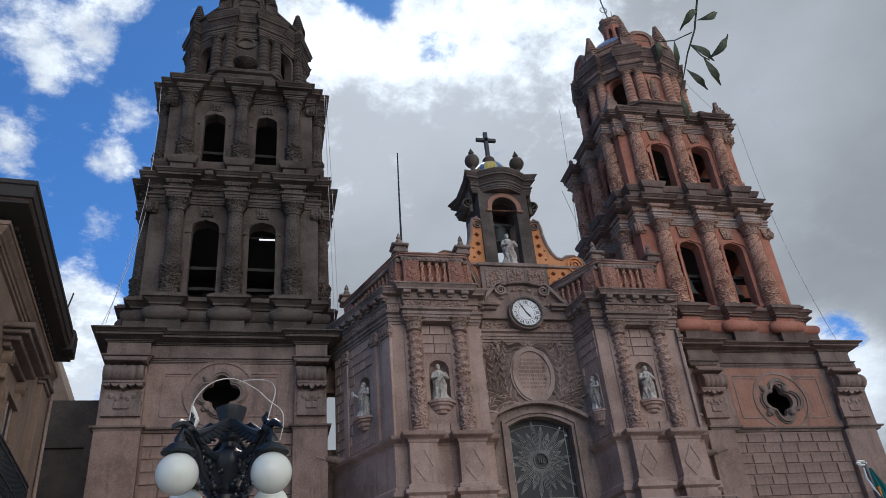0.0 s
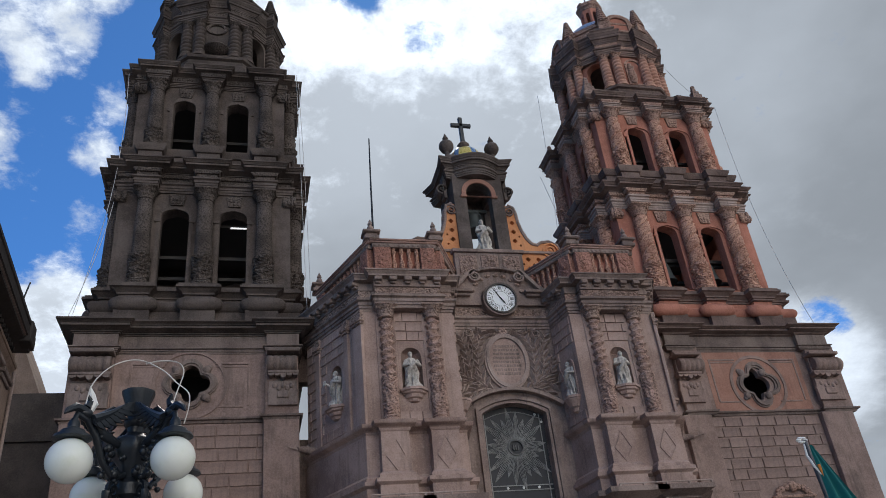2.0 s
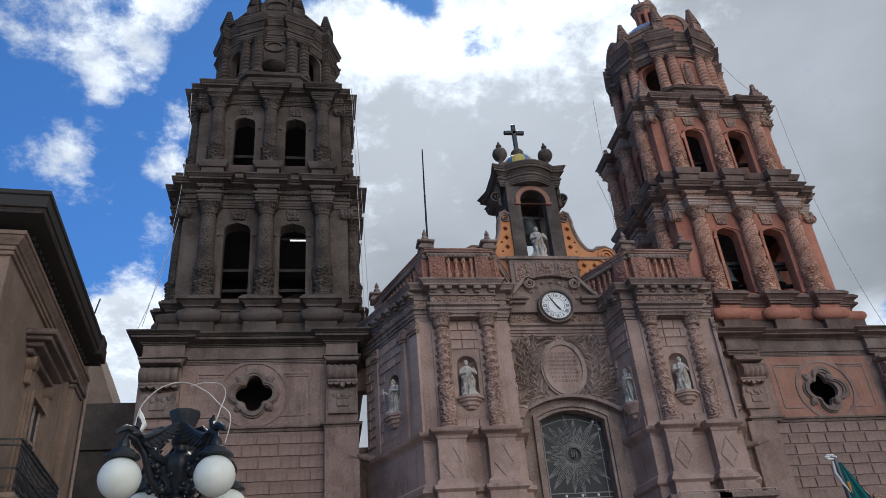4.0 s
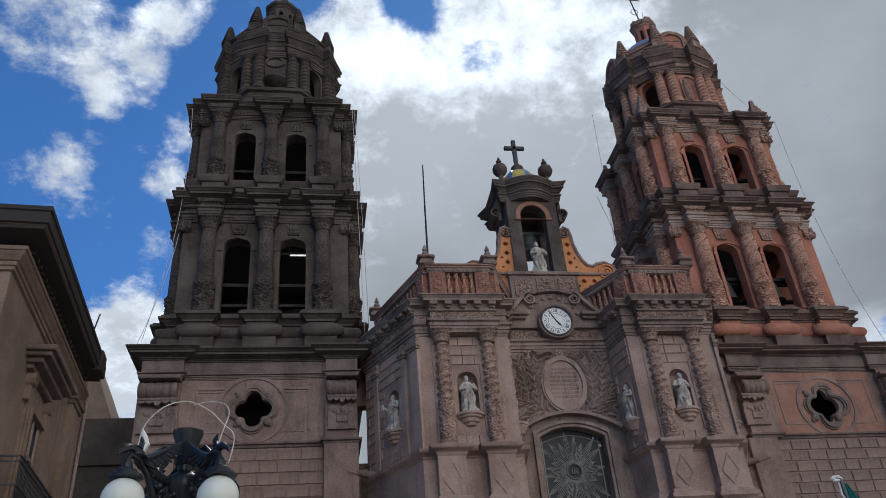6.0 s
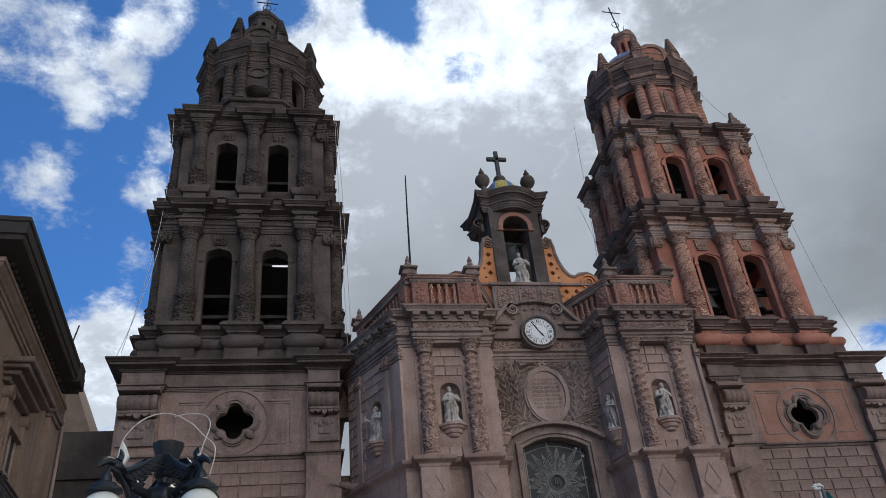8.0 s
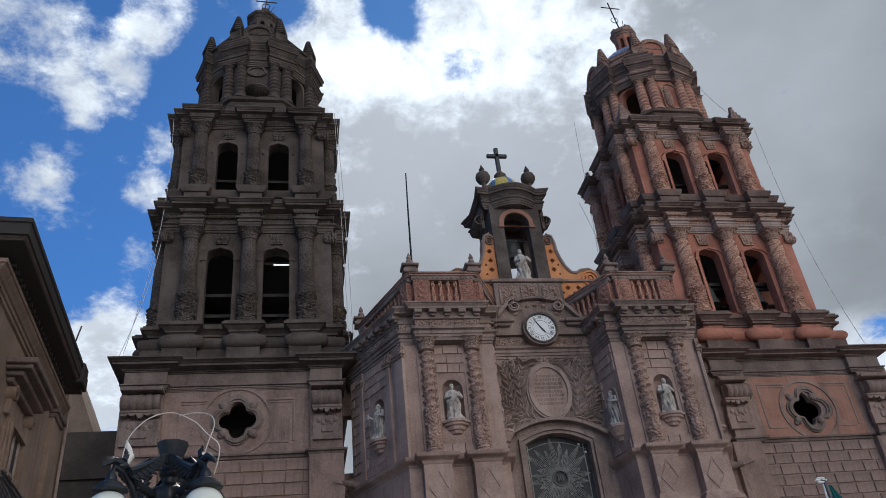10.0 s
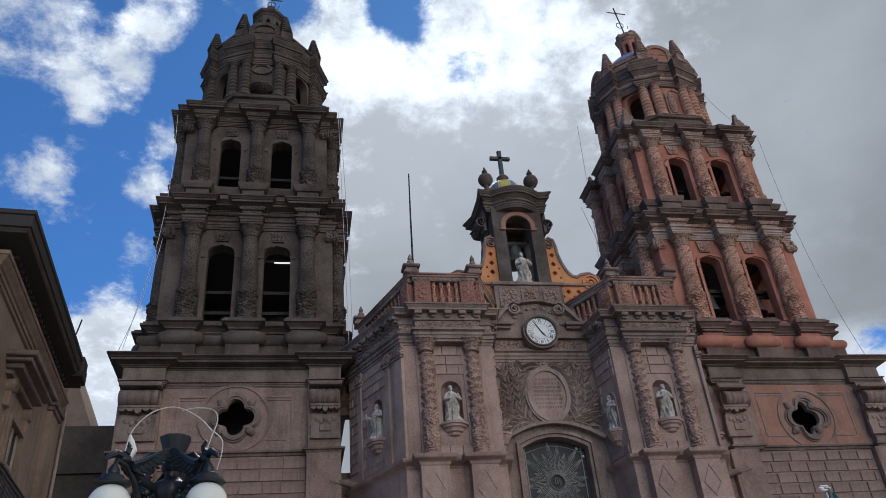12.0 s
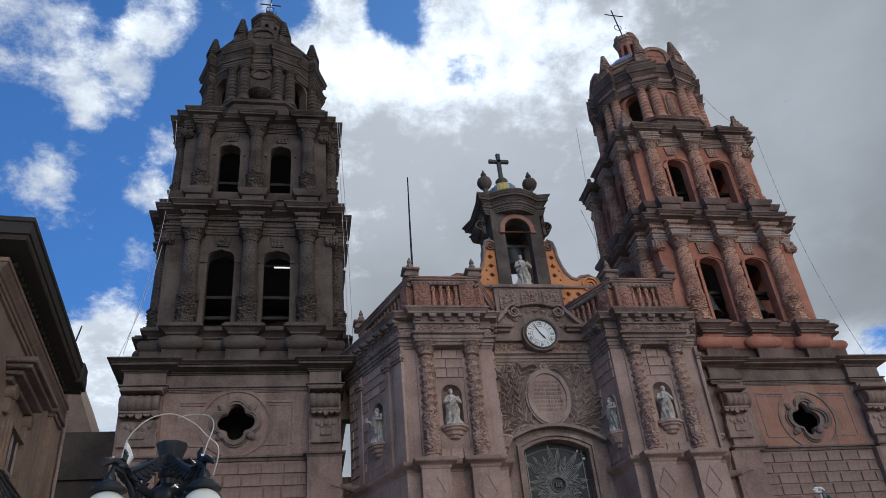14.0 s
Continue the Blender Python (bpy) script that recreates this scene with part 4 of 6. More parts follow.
NICHES = []
for sx in (-1, 1):
    # front of a side block
    p, q = ((-6.80, FY), (-2.74, FY)) if sx < 0 else ((2.74, FY), (6.80, FY))
    ln = q[0] - p[0]
    cx = (sx * 4.745) - p[0]
    m, _ = wall_along(p, q, 0, 18.3, [arch(cx, 0.44, 13.30, 14.75, 0.44, 10)], 0.6, M_PINK, "block_wall")
    niche(m, cx, 13.30, 1.9, 0.92, M_PINK, portal)
    NICHES.append((m, cx))
    # outer slanted flank
    p, q = ((-8.75, 0.6), (-6.80, FY)) if sx < 0 else ((6.80, FY), (8.75, 0.6))
    ln = (Vector(q) - Vector(p)).length
    cx = ln * 0.54 if sx < 0 else ln * 0.46
    m, _ = wall_along(p, q, 0, 18.3, [arch(cx, 0.44, 13.25, 14.7, 0.44, 10)], 0.6, M_PINK, "flank_wall")
    niche(m, cx, 13.25, 1.9, 0.92, M_PINK, portal)
    NICHES.append((m, cx))
    for u, hw in ((0.24, 0.17), (0.76, 0.17), (0.03 if sx > 0 else 0.97, 0.30)):
        s = Shape()
        s.box(ln * u - hw, ln * u + hw, -0.12, 0.02, 11.84, 16.20, m, 0.02)
        pil = part("flank_pilaster", s, M_PINK_BLOCK, portal)
        s = Shape()
        s.box(ln * u - hw - 0.05, ln * u + hw + 0.05, -0.18, 0.02, 16.20, 16.32, m, 0.02)
        s.box(ln * u - hw - 0.10, ln * u + hw + 0.10, -0.24, 0.02, 16.32, 16.48, m, 0.03)
        s.box(ln * u - hw - 0.04, ln * u + hw + 0.04, -0.16, 0.02, 16.48, 16.84, m, 0.02)
        part("pilaster_capital", s, M_PINK_CARVED, pil)
    # inner slanted flank
    p, q = ((-2.74, FY), (-2.42, CY)) if sx < 0 else ((2.42, CY), (2.74, FY))
    ln = (Vector(q) - Vector(p)).length
    cx = ln * 0.55
    m, _ = wall_along(p, q, 0, 18.3, [], 0.4, M_PINK, "reveal_wall")
    s = Shape()
    s.plate(arch(cx, 0.42, 13.05, 14.5, 0.42, 10), [arch(cx, 0.34, 13.12, 14.5, 0.34, 10)], -0.06, 0.02, m)
    part("niche_frame", s, M_PINK, portal)
    s = Shape()
    s.lathe([(0.04, -0.72), (0.16, -0.66), (0.2, -0.52), (0.3, -0.46), (0.34, -0.32), (0.42, -0.25), (0.46, -0.12), (0.5, -0.1), (0.5, 0.0)], 8, m @ shift(cx, 0.0, 13.12), start=math.pi / 8)
    part("corbel", s, M_PINK, portal)
    NICHES.append((m, cx))

# middle bay with its great window
def flat_arch(half, z0, spring, rise, k=14):
    """A segmental head with sharp springing corners."""
    return [(-half, z0), (half, z0)] + [(half * (1 - 2 * i / k), spring + rise * (1 - (1 - 2 * i / k) ** 2)) for i in range(k + 1)]


WIN = flat_arch(1.47, 6.0, 12.78, 0.45)
s = Shape()
s.plate(rect(-2.42, 2.42, 0, 18.6), [WIN], CY, CY + 0.7)
part("middle_wall", s, M_CORNICE, portal)
s = Shape()
s.plate(flat_arch(1.60, 6.0, 12.89, 0.47), [[(p[0], p[1] + (0.001 if i < 2 else 0)) for i, p in enumerate(WIN)]], CY - 0.10, CY + 0.02)
part("window_surround", s, M_CORNICE, portal)
s = Shape()
s.plate(flat_arch(1.76, 6.0, 13.0, 0.50), [[(p[0], p[1] + (0.001 if i < 2 else 0)) for i, p in enumerate(flat_arch(1.61, 6.0, 12.90, 0.47))]], CY - 0.18, CY + 0.02)
part("window_surround", s, M_CORNICE, portal)
s = Shape()
hood = []
for i in range(15):
    x = -2.36 + 4.72 * i / 14
    hood.append((x, 13.18 + 0.72 * (1 - (x / 2.36) ** 2)))
s.plate([*[(x, z) for x, z in hood][::-1], *[(x * 0.95, z - 0.14) for x, z in hood]], [], CY - 0.34, CY + 0.02)
part("hood_mould", s, M_CORNICE, portal)
s = Shape()
s.box(-1.6, 1.6, CY + 0.42, CY + 0.50, 5.9, 13.4)
win = part("window_glass", s, M_GLASS_DARK, portal, "dark leaded glass with a radiating sunburst")
SZ = 11.38
s = Shape()
k_petals = 24
for i in range(k_petals):
    a = 2 * math.pi * i / k_petals + 0.13
    long = (1.50, 1.12, 1.34)[i % 3] * (1.22 if abs(math.sin(a)) > 0.6 else 0.95)
    c, sn = math.cos(a), math.sin(a)
    w = 0.13
    for off in (-1, -0.45, 0.0, 0.45, 1):
        pts = []
        for t in (0.0, 0.25, 0.5, 0.75, 1.0):
            r = 0.34 + (long - 0.34) * t
            u = off * w * math.sin(math.pi * (0.12 + 0.88 * t)) * (1.0 if t < 1 else 0)
            pts.append((c * r - sn * u, CY + 0.40, SZ + sn * r + c * u))
        s.tube(pts, 0.013, 4)
part("sunburst", s, M_LEAD, win, "pale lead petals of a sunburst")
s = Shape()
s.plate(circle(0, SZ, 0.36, 28), [circle(0, SZ, 0.30, 28)], CY + 0.34, CY + 0.41)
for i in range(3):
    s.box(-0.13 + 0.10 * i, -0.07 + 0.10 * i, CY + 0.35, CY + 0.40, SZ - 0.12, SZ + 0.12)
part("medallion", s, M_IRON, win)
s = Shape()
for x in (-1.28, 1.28):
    s.box(x - 0.02, x + 0.02, CY + 0.38, CY + 0.41, 6.0, 12.9)
for z in (9.75, 9.55, 8.9):
    s.box(-1.45, 1.45, CY + 0.38, CY + 0.41, z - 0.02, z + 0.02)
pts = [(-1.4 + 2.8 * i / 12, CY + 0.40, 12.62 + 0.36 * math.sin(math.pi * i / 12)) for i in range(13)]
s.tube(pts, 0.022, 4)
part("window_bar", s, M_LEAD, win)
for x, z in ((-1.38, 12.55), (1.36, 12.5), (1.1, 12.85), (-0.6, 9.65), (0.1, 9.65), (0.8, 9.65), (-0.75, 8.9), (-0.1, 8.9), (0.6, 8.9), (-1.36, 9.6)):
    s = Shape()
    for i in range(5):
        a = 2 * math.pi * i / 5
        s.ball((x + 0.035 * math.cos(a), CY + 0.39, z + 0.035 * math.sin(a)), 0.03, 6, 5, (1, 0.4, 1))
    part("rosette", s, M_WHITE, win)
# added dark sheets for the shade behind the great window and portal
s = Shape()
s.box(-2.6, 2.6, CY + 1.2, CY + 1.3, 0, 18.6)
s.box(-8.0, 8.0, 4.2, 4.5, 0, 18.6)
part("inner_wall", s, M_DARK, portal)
# pedestals, their cornice, the lower ledge
for half in halves(portal_breaks(0.55, 1.12)):
    s = Shape()
    s.sweep(closed_back(half), [(0.0, 8.6), (0.16, 8.6), (0.16, 9.3), (0.3, 9.4), (0.3, 9.55), (0.16, 9.58), (0.16, 9.7), (0.05, 9.82), (0.02, 9.84), (0.0, 11.45)])
    part("pedestal_course", s, M_PINK, portal)
    s = Shape()
    s.sweep(half, [(0.0, 11.40), (0.05, 11.44), (0.07, 11.52), *cyma(0.1, 11.54, 0.30, 11.68, 3), (0.32, 11.80), (0.0, 11.84)], closed=False)
    part("pedestal_cornice", s, M_PINK, portal)
for half in halves(portal_breaks(0.6, 1.2)):
    s = Shape()
    s.sweep(closed_back(half), [(0.0, 7.6), (0.05, 8.2), (0.2, 8.25), *cyma(0.2, 8.3, 0.6, 8.5, 3), (0.66, 8.52), (0.66, 8.72), (0.0, 8.76)])
    part("lower_cornice", s, M_CORNICE, portal)
for half in halves(plan_p):
    s = Shape()
    s.sweep(closed_back(half), [(0.04, 7.4), (0.04, 11.42)])
    part("pedestal_core", s, M_PINK, portal)
for c in DA:
    s = Shape()
    y = FY - 0.55
    s.plate([(c - 0.40, 10.42), (c, 9.86), (c + 0.40, 10.42), (c, 11.2)], [[(c - 0.33, 10.42), (c, 9.96), (c + 0.33, 10.42), (c, 11.08)]], y - 0.06, y + 0.01)
    part("diamond_panel", s, M_PINK, portal)
    s = Shape()
    s.plate([(c - 0.33, 10.42), (c, 9.96), (c + 0.33, 10.42), (c, 11.08)], [], y - 0.025, y + 0.01)
    part("diamond_field", s, M_PINK, portal)
for c in (-4.745, 4.745):
    s = Shape()
    s.plate([(c - 0.36, 10.5), (c, 9.9), (c + 0.36, 10.5), (c + 0.2, 11.0), (c - 0.2, 11.0)], [], FY - 0.05, FY + 0.01)
    part("diamond_panel", s, M_PINK, portal)
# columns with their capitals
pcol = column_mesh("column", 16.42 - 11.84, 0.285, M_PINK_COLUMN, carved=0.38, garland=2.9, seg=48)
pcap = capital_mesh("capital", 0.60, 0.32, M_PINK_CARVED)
for c in DA:
    ob = part("column", pcol, None, portal, at=shift(c, FY - 0.16, 11.84) @ turn(c * 40))
    part("capital", pcap, None, ob, at=shift(0, 0, 16.42 - 11.84) @ turn(-c * 40))
    s = Shape()
    s.box(c - 0.42, c + 0.42, FY - 0.06, FY, 11.84, 16.84, ID, 0.02)
    part("pilaster", s, M_PINK, portal)
# entablature: architrave, pierced frieze, dentils, cornice
s = Shape()
s.sweep(portal_pairs(0.42) + BACK, architrave_profile(16.84, 17.44, 0.2))
part("architrave", s, M_CORNICE, portal)
s = Shape()
s.sweep(portal_pairs(0.42), [(0.03, 17.44), (0.03, 17.90)], closed=False)
part("frieze", s, M_PINK_CARVED, portal)
s = Shape()
line = portal_pairs(0.42)
rnd = random.Random(4)
for a, b in zip(line[:-1], line[1:]):
    a, b = Vector(a), Vector(b)
    ln = (b - a).length
    if ln < 0.8:
        continue
    d = (b - a) / ln
    ang = math.degrees(math.atan2(d.y, d.x))
    n_r = int(ln / 0.34)
    for i in range(n_r):
        p = a + d * (0.17 + i * ln / n_r)
        m = shift(p.x, p.y, 17.65) @ turn(ang)
        s.plate(circle(0, 0, 0.17, 12), [circle(0, 0, 0.11, 12)], -0.05, 0.01, m)
        s.ball((0, -0.02, 0), 0.06, 6, 5, (1, 0.6, 1), m)
        s.box(0.14, 0.20, -0.05, 0.01, -0.2, 0.2, m)
part("frieze_ornament", s, M_PINK_CARVED, portal)["kind"] = "stuff"
s = Shape()
s.sweep([(x * 0.99, y + 0.06) for x, y in plan_p] + [(8.6, 4.0), (-8.6, 4.0)], [(0.0, 16.8), (0.0, 18.40)])
s.sweep(portal_pairs(0.39) + BACK, [(-0.04, 17.4), (-0.04, 18.30)])
part("upper_core", s, M_CORNICE, portal)
for half in halves(portal_pairs(0.46)):
    s = Shape()
    s.sweep(closed_back(half), [(0.0, 17.82), (0.08, 17.84), (0.08, 17.94), (0.06, 18.20), (0.34, 18.22), (0.34, 18.30), *cyma(0.35, 18.31, 0.44, 18.42, 3), (0.48, 18.43), (0.48, 18.50), (0.0, 18.54)])
    part("cornice", s, M_CORNICE, portal)
# modillions under the cornice
for a, b in zip(line[:-1], line[1:]):
    a, b = Vector(a), Vector(b)
    ln = (b - a).length
    if ln < 0.8:
        continue
    d = (b - a) / ln
    ang = math.degrees(math.atan2(d.y, d.x))
    if abs(a.x) < 2.5 and abs(b.x) < 2.5:
        continue
    n_m = max(1, int(round(ln / 0.68)))
    for i in range(n_m + 1 if ln > 2 else n_m):
        p = a + d * ((i if ln > 2 else i + 0.5) * (ln - 0.2) / n_m + 0.1)
        s = Shape()
        s.box(-0.17, 0.17, -0.38, 0.0, 18.04, 18.22, shift(p.x, p.y, 0) @ turn(ang), 0.03)
        s.box(-0.12, 0.12, -0.24, 0.0, 17.94, 18.04, shift(p.x, p.y, 0) @ turn(ang), 0.02)
        part("modillion", s, M_CORNICE, portal)

for sx in (-1, 1):
    for z0, z1 in ((0, 12.95), (15.7, 18.4)):
        s = Shape()
        s.box(sx * 9.6 - 1.0, sx * 9.6 + 1.0, 1.6, 2.2, z0, z1)
        part("link_wall", s, M_CORNICE, portal)

# ---- balustrade on the portal ----
RAIL = thing("balustrade", "reddish carved stone balustrade with posts above the portal cornice", "balustrade", (XM, PY, 18.50))
BL = [(-8.05, 1.2), (-6.20, FY - 0.36), (-3.30, FY - 0.36)]
BZ0, BZ1 = 0.10, 1.55


def baluster_mesh():
    s = Shape()
    prof = [(0.10, 0), (0.10, 0.06), (0.06, 0.10), (0.11, 0.26), (0.13, 0.40), (0.09, 0.52), (0.05, 0.62), (0.08, 0.70), (0.05, 0.80), (0.09, 0.94), (0.11, 1.02), (0.07, 1.08), (0.10, 1.12), (0.10, 1.16)]
    s.lathe(prof, 10, ID, lambda a, z, r: r * (1 + 0.06 * math.sin(5 * a + 20 * z)))
    return s.mesh("baluster", M_RED_CARVED, 50)


BALUSTER = baluster_mesh()


def finial(s, m):
    s.lathe([(0.20, 0), (0.20, 0.06), (0.10, 0.10), (0.16, 0.22), (0.14, 0.32), (0.07, 0.38), (0.12, 0.46), (0.08, 0.58), (0.02, 0.72)], 10, m)


def rail_run(p, q, mirror):
    p, q = Vector(p), Vector(q)
    if mirror:
        p, q = Vector((-q.x, q.y)), Vector((-p.x, p.y))
    ln = (q - p).length
    m = shift(p.x, p.y, 0) @ turn(math.degrees(math.atan2(q.y - p.y, q.x - p.x)))
    s = Shape()
    s.box(0.2, ln - 0.2, -0.18, 0.18, 0.0, 0.14, m, 0.02)
    part("bottom_rail", s, M_COPING, RAIL)
    s = Shape()
    s.box(0.0, ln, -0.19, 0.19, 1.29, 1.50, m, 0.02)
    for i in range(int(ln / 0.22)):
        s.ball((0.12 + 0.22 * i, -0.19, 1.395), 0.085, 7, 5, (1, 0.4, 0.9), m)
    part("carved_band", s, M_CORNICE, RAIL)
    s = Shape()
    s.box(-0.1, ln + 0.1, -0.24, 0.24, 1.50, 1.60, m, 0.03)
    s.box(-0.12, ln + 0.12, -0.29, 0.29, 1.60, 1.70, m, 0.03)
    part("top_rail", s, M_COPING, RAIL)
    for e, wd in ((0.45, 0.75), (ln - 0.42, 0.66)):
        s = Shape()
        s.box(e - wd / 2, e + wd / 2, -0.2, 0.2, 0.1, 1.3, m, 0.02)
        for i in range(5):
            a = i * 1.26
            s.ball((e + 0.16 * math.cos(a), -0.2, 0.7 + 0.3 * math.sin(a)), 0.11, 8, 6, (1, 0.35, 1.2), m)
        s.ball((e, -0.2, 0.7), 0.14, 8, 6, (1, 0.4, 1), m)
        part("carved_pier", s, M_BALUSTRADE, RAIL)
    lo, hi = 0.98, ln - 0.88
    n_b = max(2, int(round((hi - lo) / 0.36)))
    for i in range(n_b + 1):
        part("baluster", BALUSTER, None, RAIL, at=m @ shift(lo + (hi - lo) * i / n_b, 0, 0.14))
    s = Shape()
    s.box(lo - 0.1, hi + 0.1, 0.16, 0.19, 0.14, 1.3, m)
    part("back_screen", s, M_RED, RAIL)


for mirror in (False, True):
    for a, b in zip(BL[:-1], BL[1:]):
        rail_run(a, b, mirror)
    rail_run(BL[2], (-1.8, -0.9), mirror)
    for i, (x, y) in enumerate(BL):
        x = -x if mirror else x
        s = Shape()
        s.box(x - 0.34, x + 0.34, y - 0.34, y + 0.34, 1.66, 1.84, ID, 0.03)
        s.box(x - 0.26, x + 0.26, y - 0.26, y + 0.26, 1.84, 2.00, ID, 0.02)
        s.box(x - 0.40, x + 0.40, y - 0.40, y + 0.40, 1.98, 2.12, ID, 0.05)
        finial(s, shift(x, y, 2.10))
        part("post_cap", s, M_CORNICE, RAIL)
s = Shape()
x, y = BL[1]
s.tube([(x + 0.12, y, 2.1), (x + 0.16, y, 5.0), (x + 0.21, y, 7.5)], 0.035, 8, radii=[0.05, 0.04, 0.03])
single("flag_pole", s, M_IRON, "thin dark metal pole standing on a balustrade post", "flag pole", (XM, PY, 18.50))

for sx in (-1, 1):
    s = Shape()
    d = Vector((sx * 0.86, -0.5, 0)).normalized()
    p = Vector((sx * 8.45, 0.1, 11.9))
    s.tube([p, p + d * 0.35, p + d * 0.7 + Vector((0, 0, 0.04)), p + d * 0.95 + Vector((0, 0, 0.02))], 0.12, 10, ID, [0.22, 0.17, 0.14, 0.10])
    s.ball(tuple(p + d * 0.5 + Vector((0, 0, 0.10))), 0.14, 10, 7)
    spout = part("waterspout", s, M_CORNICE, portal, "carved stone waterspout")
    s = Shape()
    s.tube([p + d * 0.9, p + d * 1.45 + Vector((0, 0, 0.06))], 0.035, 8)
    part("spout_pipe", s, M_PALE, spout)
    s = Shape()
    s.tube([(sx * 2.9, FY - 1.28, 8.80), (sx * 6.9, FY - 1.28, 8.80)], 0.03, 8)
    for i in range(5):
        s.box(sx * 2.9 + sx * i - 0.03, sx * 2.9 + sx * i + 0.03, FY - 1.3, FY - 1.2, 8.70, 8.80)
    part("conduit", s, M_PALE, portal, "pale metal conduit along the ledge")

# ---- clock and the pediment round it ----
CL = (XM + 0.03, 32.40, 18.21)
clock = thing("clock", "round white clock dial with black roman numerals in a stone ring", "clock", CL)
clock.scale = (0.87, 1.0, 0.87)
s = Shape()
s.plate(circle(0, 0, 1.00, 48), [circle(0, 0, 0.90, 48)], -0.16, 0.5)
part("clock_ring", s, M_BASE_TRIM, clock)
s = Shape()
s.plate(circle(0, 0, 0.90, 48), [circle(0, 0, 0.82, 48)], -0.22, 0.0)
part("bezel", s, M_BEZEL, clock)
s = Shape()
s.plate(circle(0, 0, 0.83, 48), [], -0.12, 0.0)
part("dial", s, M_DIAL, clock)
s = Shape()
s.plate(circle(0, 0, 0.46, 40), [circle(0, 0, 0.445, 40)], -0.126, -0.11)
s.plate(circle(0, 0, 0.80, 48), [circle(0, 0, 0.785, 48)], -0.126, -0.11)
for i in range(12):
    s.box(-0.006, 0.006, -0.126, -0.11, 0.45, 0.79, Matrix.Rotation(radians(-30 * i + 15), 4, "Y"))
part("dial_line", s, M_INK, clock)
ROMAN = ["XII", "I", "II", "III", "IIII", "V", "VI", "VII", "VIII", "IX", "X", "XI"]
for i, word in enumerate(ROMAN):
    s = Shape()
    m = Matrix.Rotation(radians(30 * i), 4, "Y")
    widths = {"I": 0.055, "V": 0.12, "X": 0.12}
    total = sum(widths[c] for c in word)
    x = -total / 2
    for c in word:
        w = widths[c]
        mid = x + w / 2
        if c == "I":
            s.box(mid - 0.014, mid + 0.014, -0.128, -0.11, 0.53, 0.73, m)
        else:
            for sg in (-1, 1):
                lo = 0.0 if c == "V" else -sg * 0.04
                s.add([(mid + lo - 0.014, -0.128, 0.53), (mid + lo + 0.014, -0.128, 0.53), (mid + sg * 0.04 + 0.014, -0.128, 0.73), (mid + sg * 0.04 - 0.014, -0.128, 0.73)], [(0, 1, 2, 3)], m)
        x += w
    part("numeral", s, M_INK, clock)
for ang, ln, w in ((322 + 180, 0.42, 0.035), (328, 0.66, 0.026)):
    s = Shape()
    m = Matrix.Rotation(radians(ang), 4, "Y")
    s.add([(-w, -0.14, -0.12), (w, -0.14, -0.12), (w * 1.5, -0.14, ln * 0.6), (0, -0.14, ln), (-w * 1.5, -0.14, ln * 0.6)], [(0, 1, 2, 3, 4)], m)
    s.add([(-w, -0.13, -0.12), (w, -0.13, -0.12), (w * 1.5, -0.13, ln * 0.6), (0, -0.13, ln), (-w * 1.5, -0.13, ln * 0.6)], [(4, 3, 2, 1, 0)], m)
    part("pointer", s, M_INK, clock)


def spiral(s, cx, cz, r, turns, y0, y1, th, start, sense, m=ID):
    pts = []
    for i in range(int(16 * turns) + 1):
        a = radians(start) + sense * 2 * math.pi * i / 16
        rr = r * (1 - i / (16 * turns) * 0.86)
        pts.append((cx + rr * math.cos(a), cz + rr * math.sin(a)))
    for a, b in zip(pts[:-1], pts[1:]):
        ang = math.degrees(math.atan2(b[1] - a[1], b[0] - a[0]))
        ln = math.hypot(b[0] - a[0], b[1] - a[1])
        s.box(-0.01, ln + 0.01, y0, y1, -th / 2, th / 2, m @ shift(a[0], 0, a[1]) @ Matrix.Rotation(radians(-ang), 4, "Y"))


ped = thing("clock_pediment", "grey-pink carved stone pediment with scrolls round the clock", "pediment", (XM, 32.70, 0))
s = Shape()
gable = [(-2.4, 18.0), (2.4, 18.0), (2.4, 18.75), (1.9, 18.95), (1.55, 19.3), (1.3, 19.62), (0.75, 19.72), (0, 19.78), (-0.75, 19.72), (-1.3, 19.62), (-1.55, 19.3), (-1.9, 18.95), (-2.25, 18.75)]
s.plate(gable, [], -0.16, 1.2)
part("gable", s, M_CORNICE, ped)
for sx in (-1, 1):
    s = Shape()
    spiral(s, sx * 1.08, 19.42, 0.30, 2.0, -0.42, -0.1, 0.085, 90, -sx)
    pts = [(sx * (1.08 + 1.25 * t), 19.72 - 1.0 * (3 * t * t - 2 * t ** 3)) for t in [i / 14 for i in range(15)]]
    for a, b in zip(pts[:-1], pts[1:]):
        ang = math.degrees(math.atan2(b[1] - a[1], b[0] - a[0]))
        ln = math.hypot(b[0] - a[0], b[1] - a[1])
        s.box(-0.01, ln + 0.01, -0.42, -0.1, -0.08, 0.08, shift(a[0], 0, a[1]) @ Matrix.Rotation(radians(-ang), 4, "Y"))
    part("scroll", s, M_PALE, ped)
for i in range(9):
    a = radians(20 + 17.5 * i)
    s = Shape()
    s.ball((1.3 * math.cos(a), -0.18, 18.3 + 1.28 * math.sin(a)), 0.13, 8, 6, (1.2, 0.5, 0.8))
    part("ornament", s, M_PINK_CARVED, ped)
s = Shape()
for i in range(9):
    u = -0.9 + 1.8 * i / 8
    s.box(u - 0.14, u + 0.14, -0.42, -0.1, 19.66 + 0.16 * math.cos(u * 1.6), 19.78 + 0.16 * math.cos(u * 1.6), ID, 0.02)
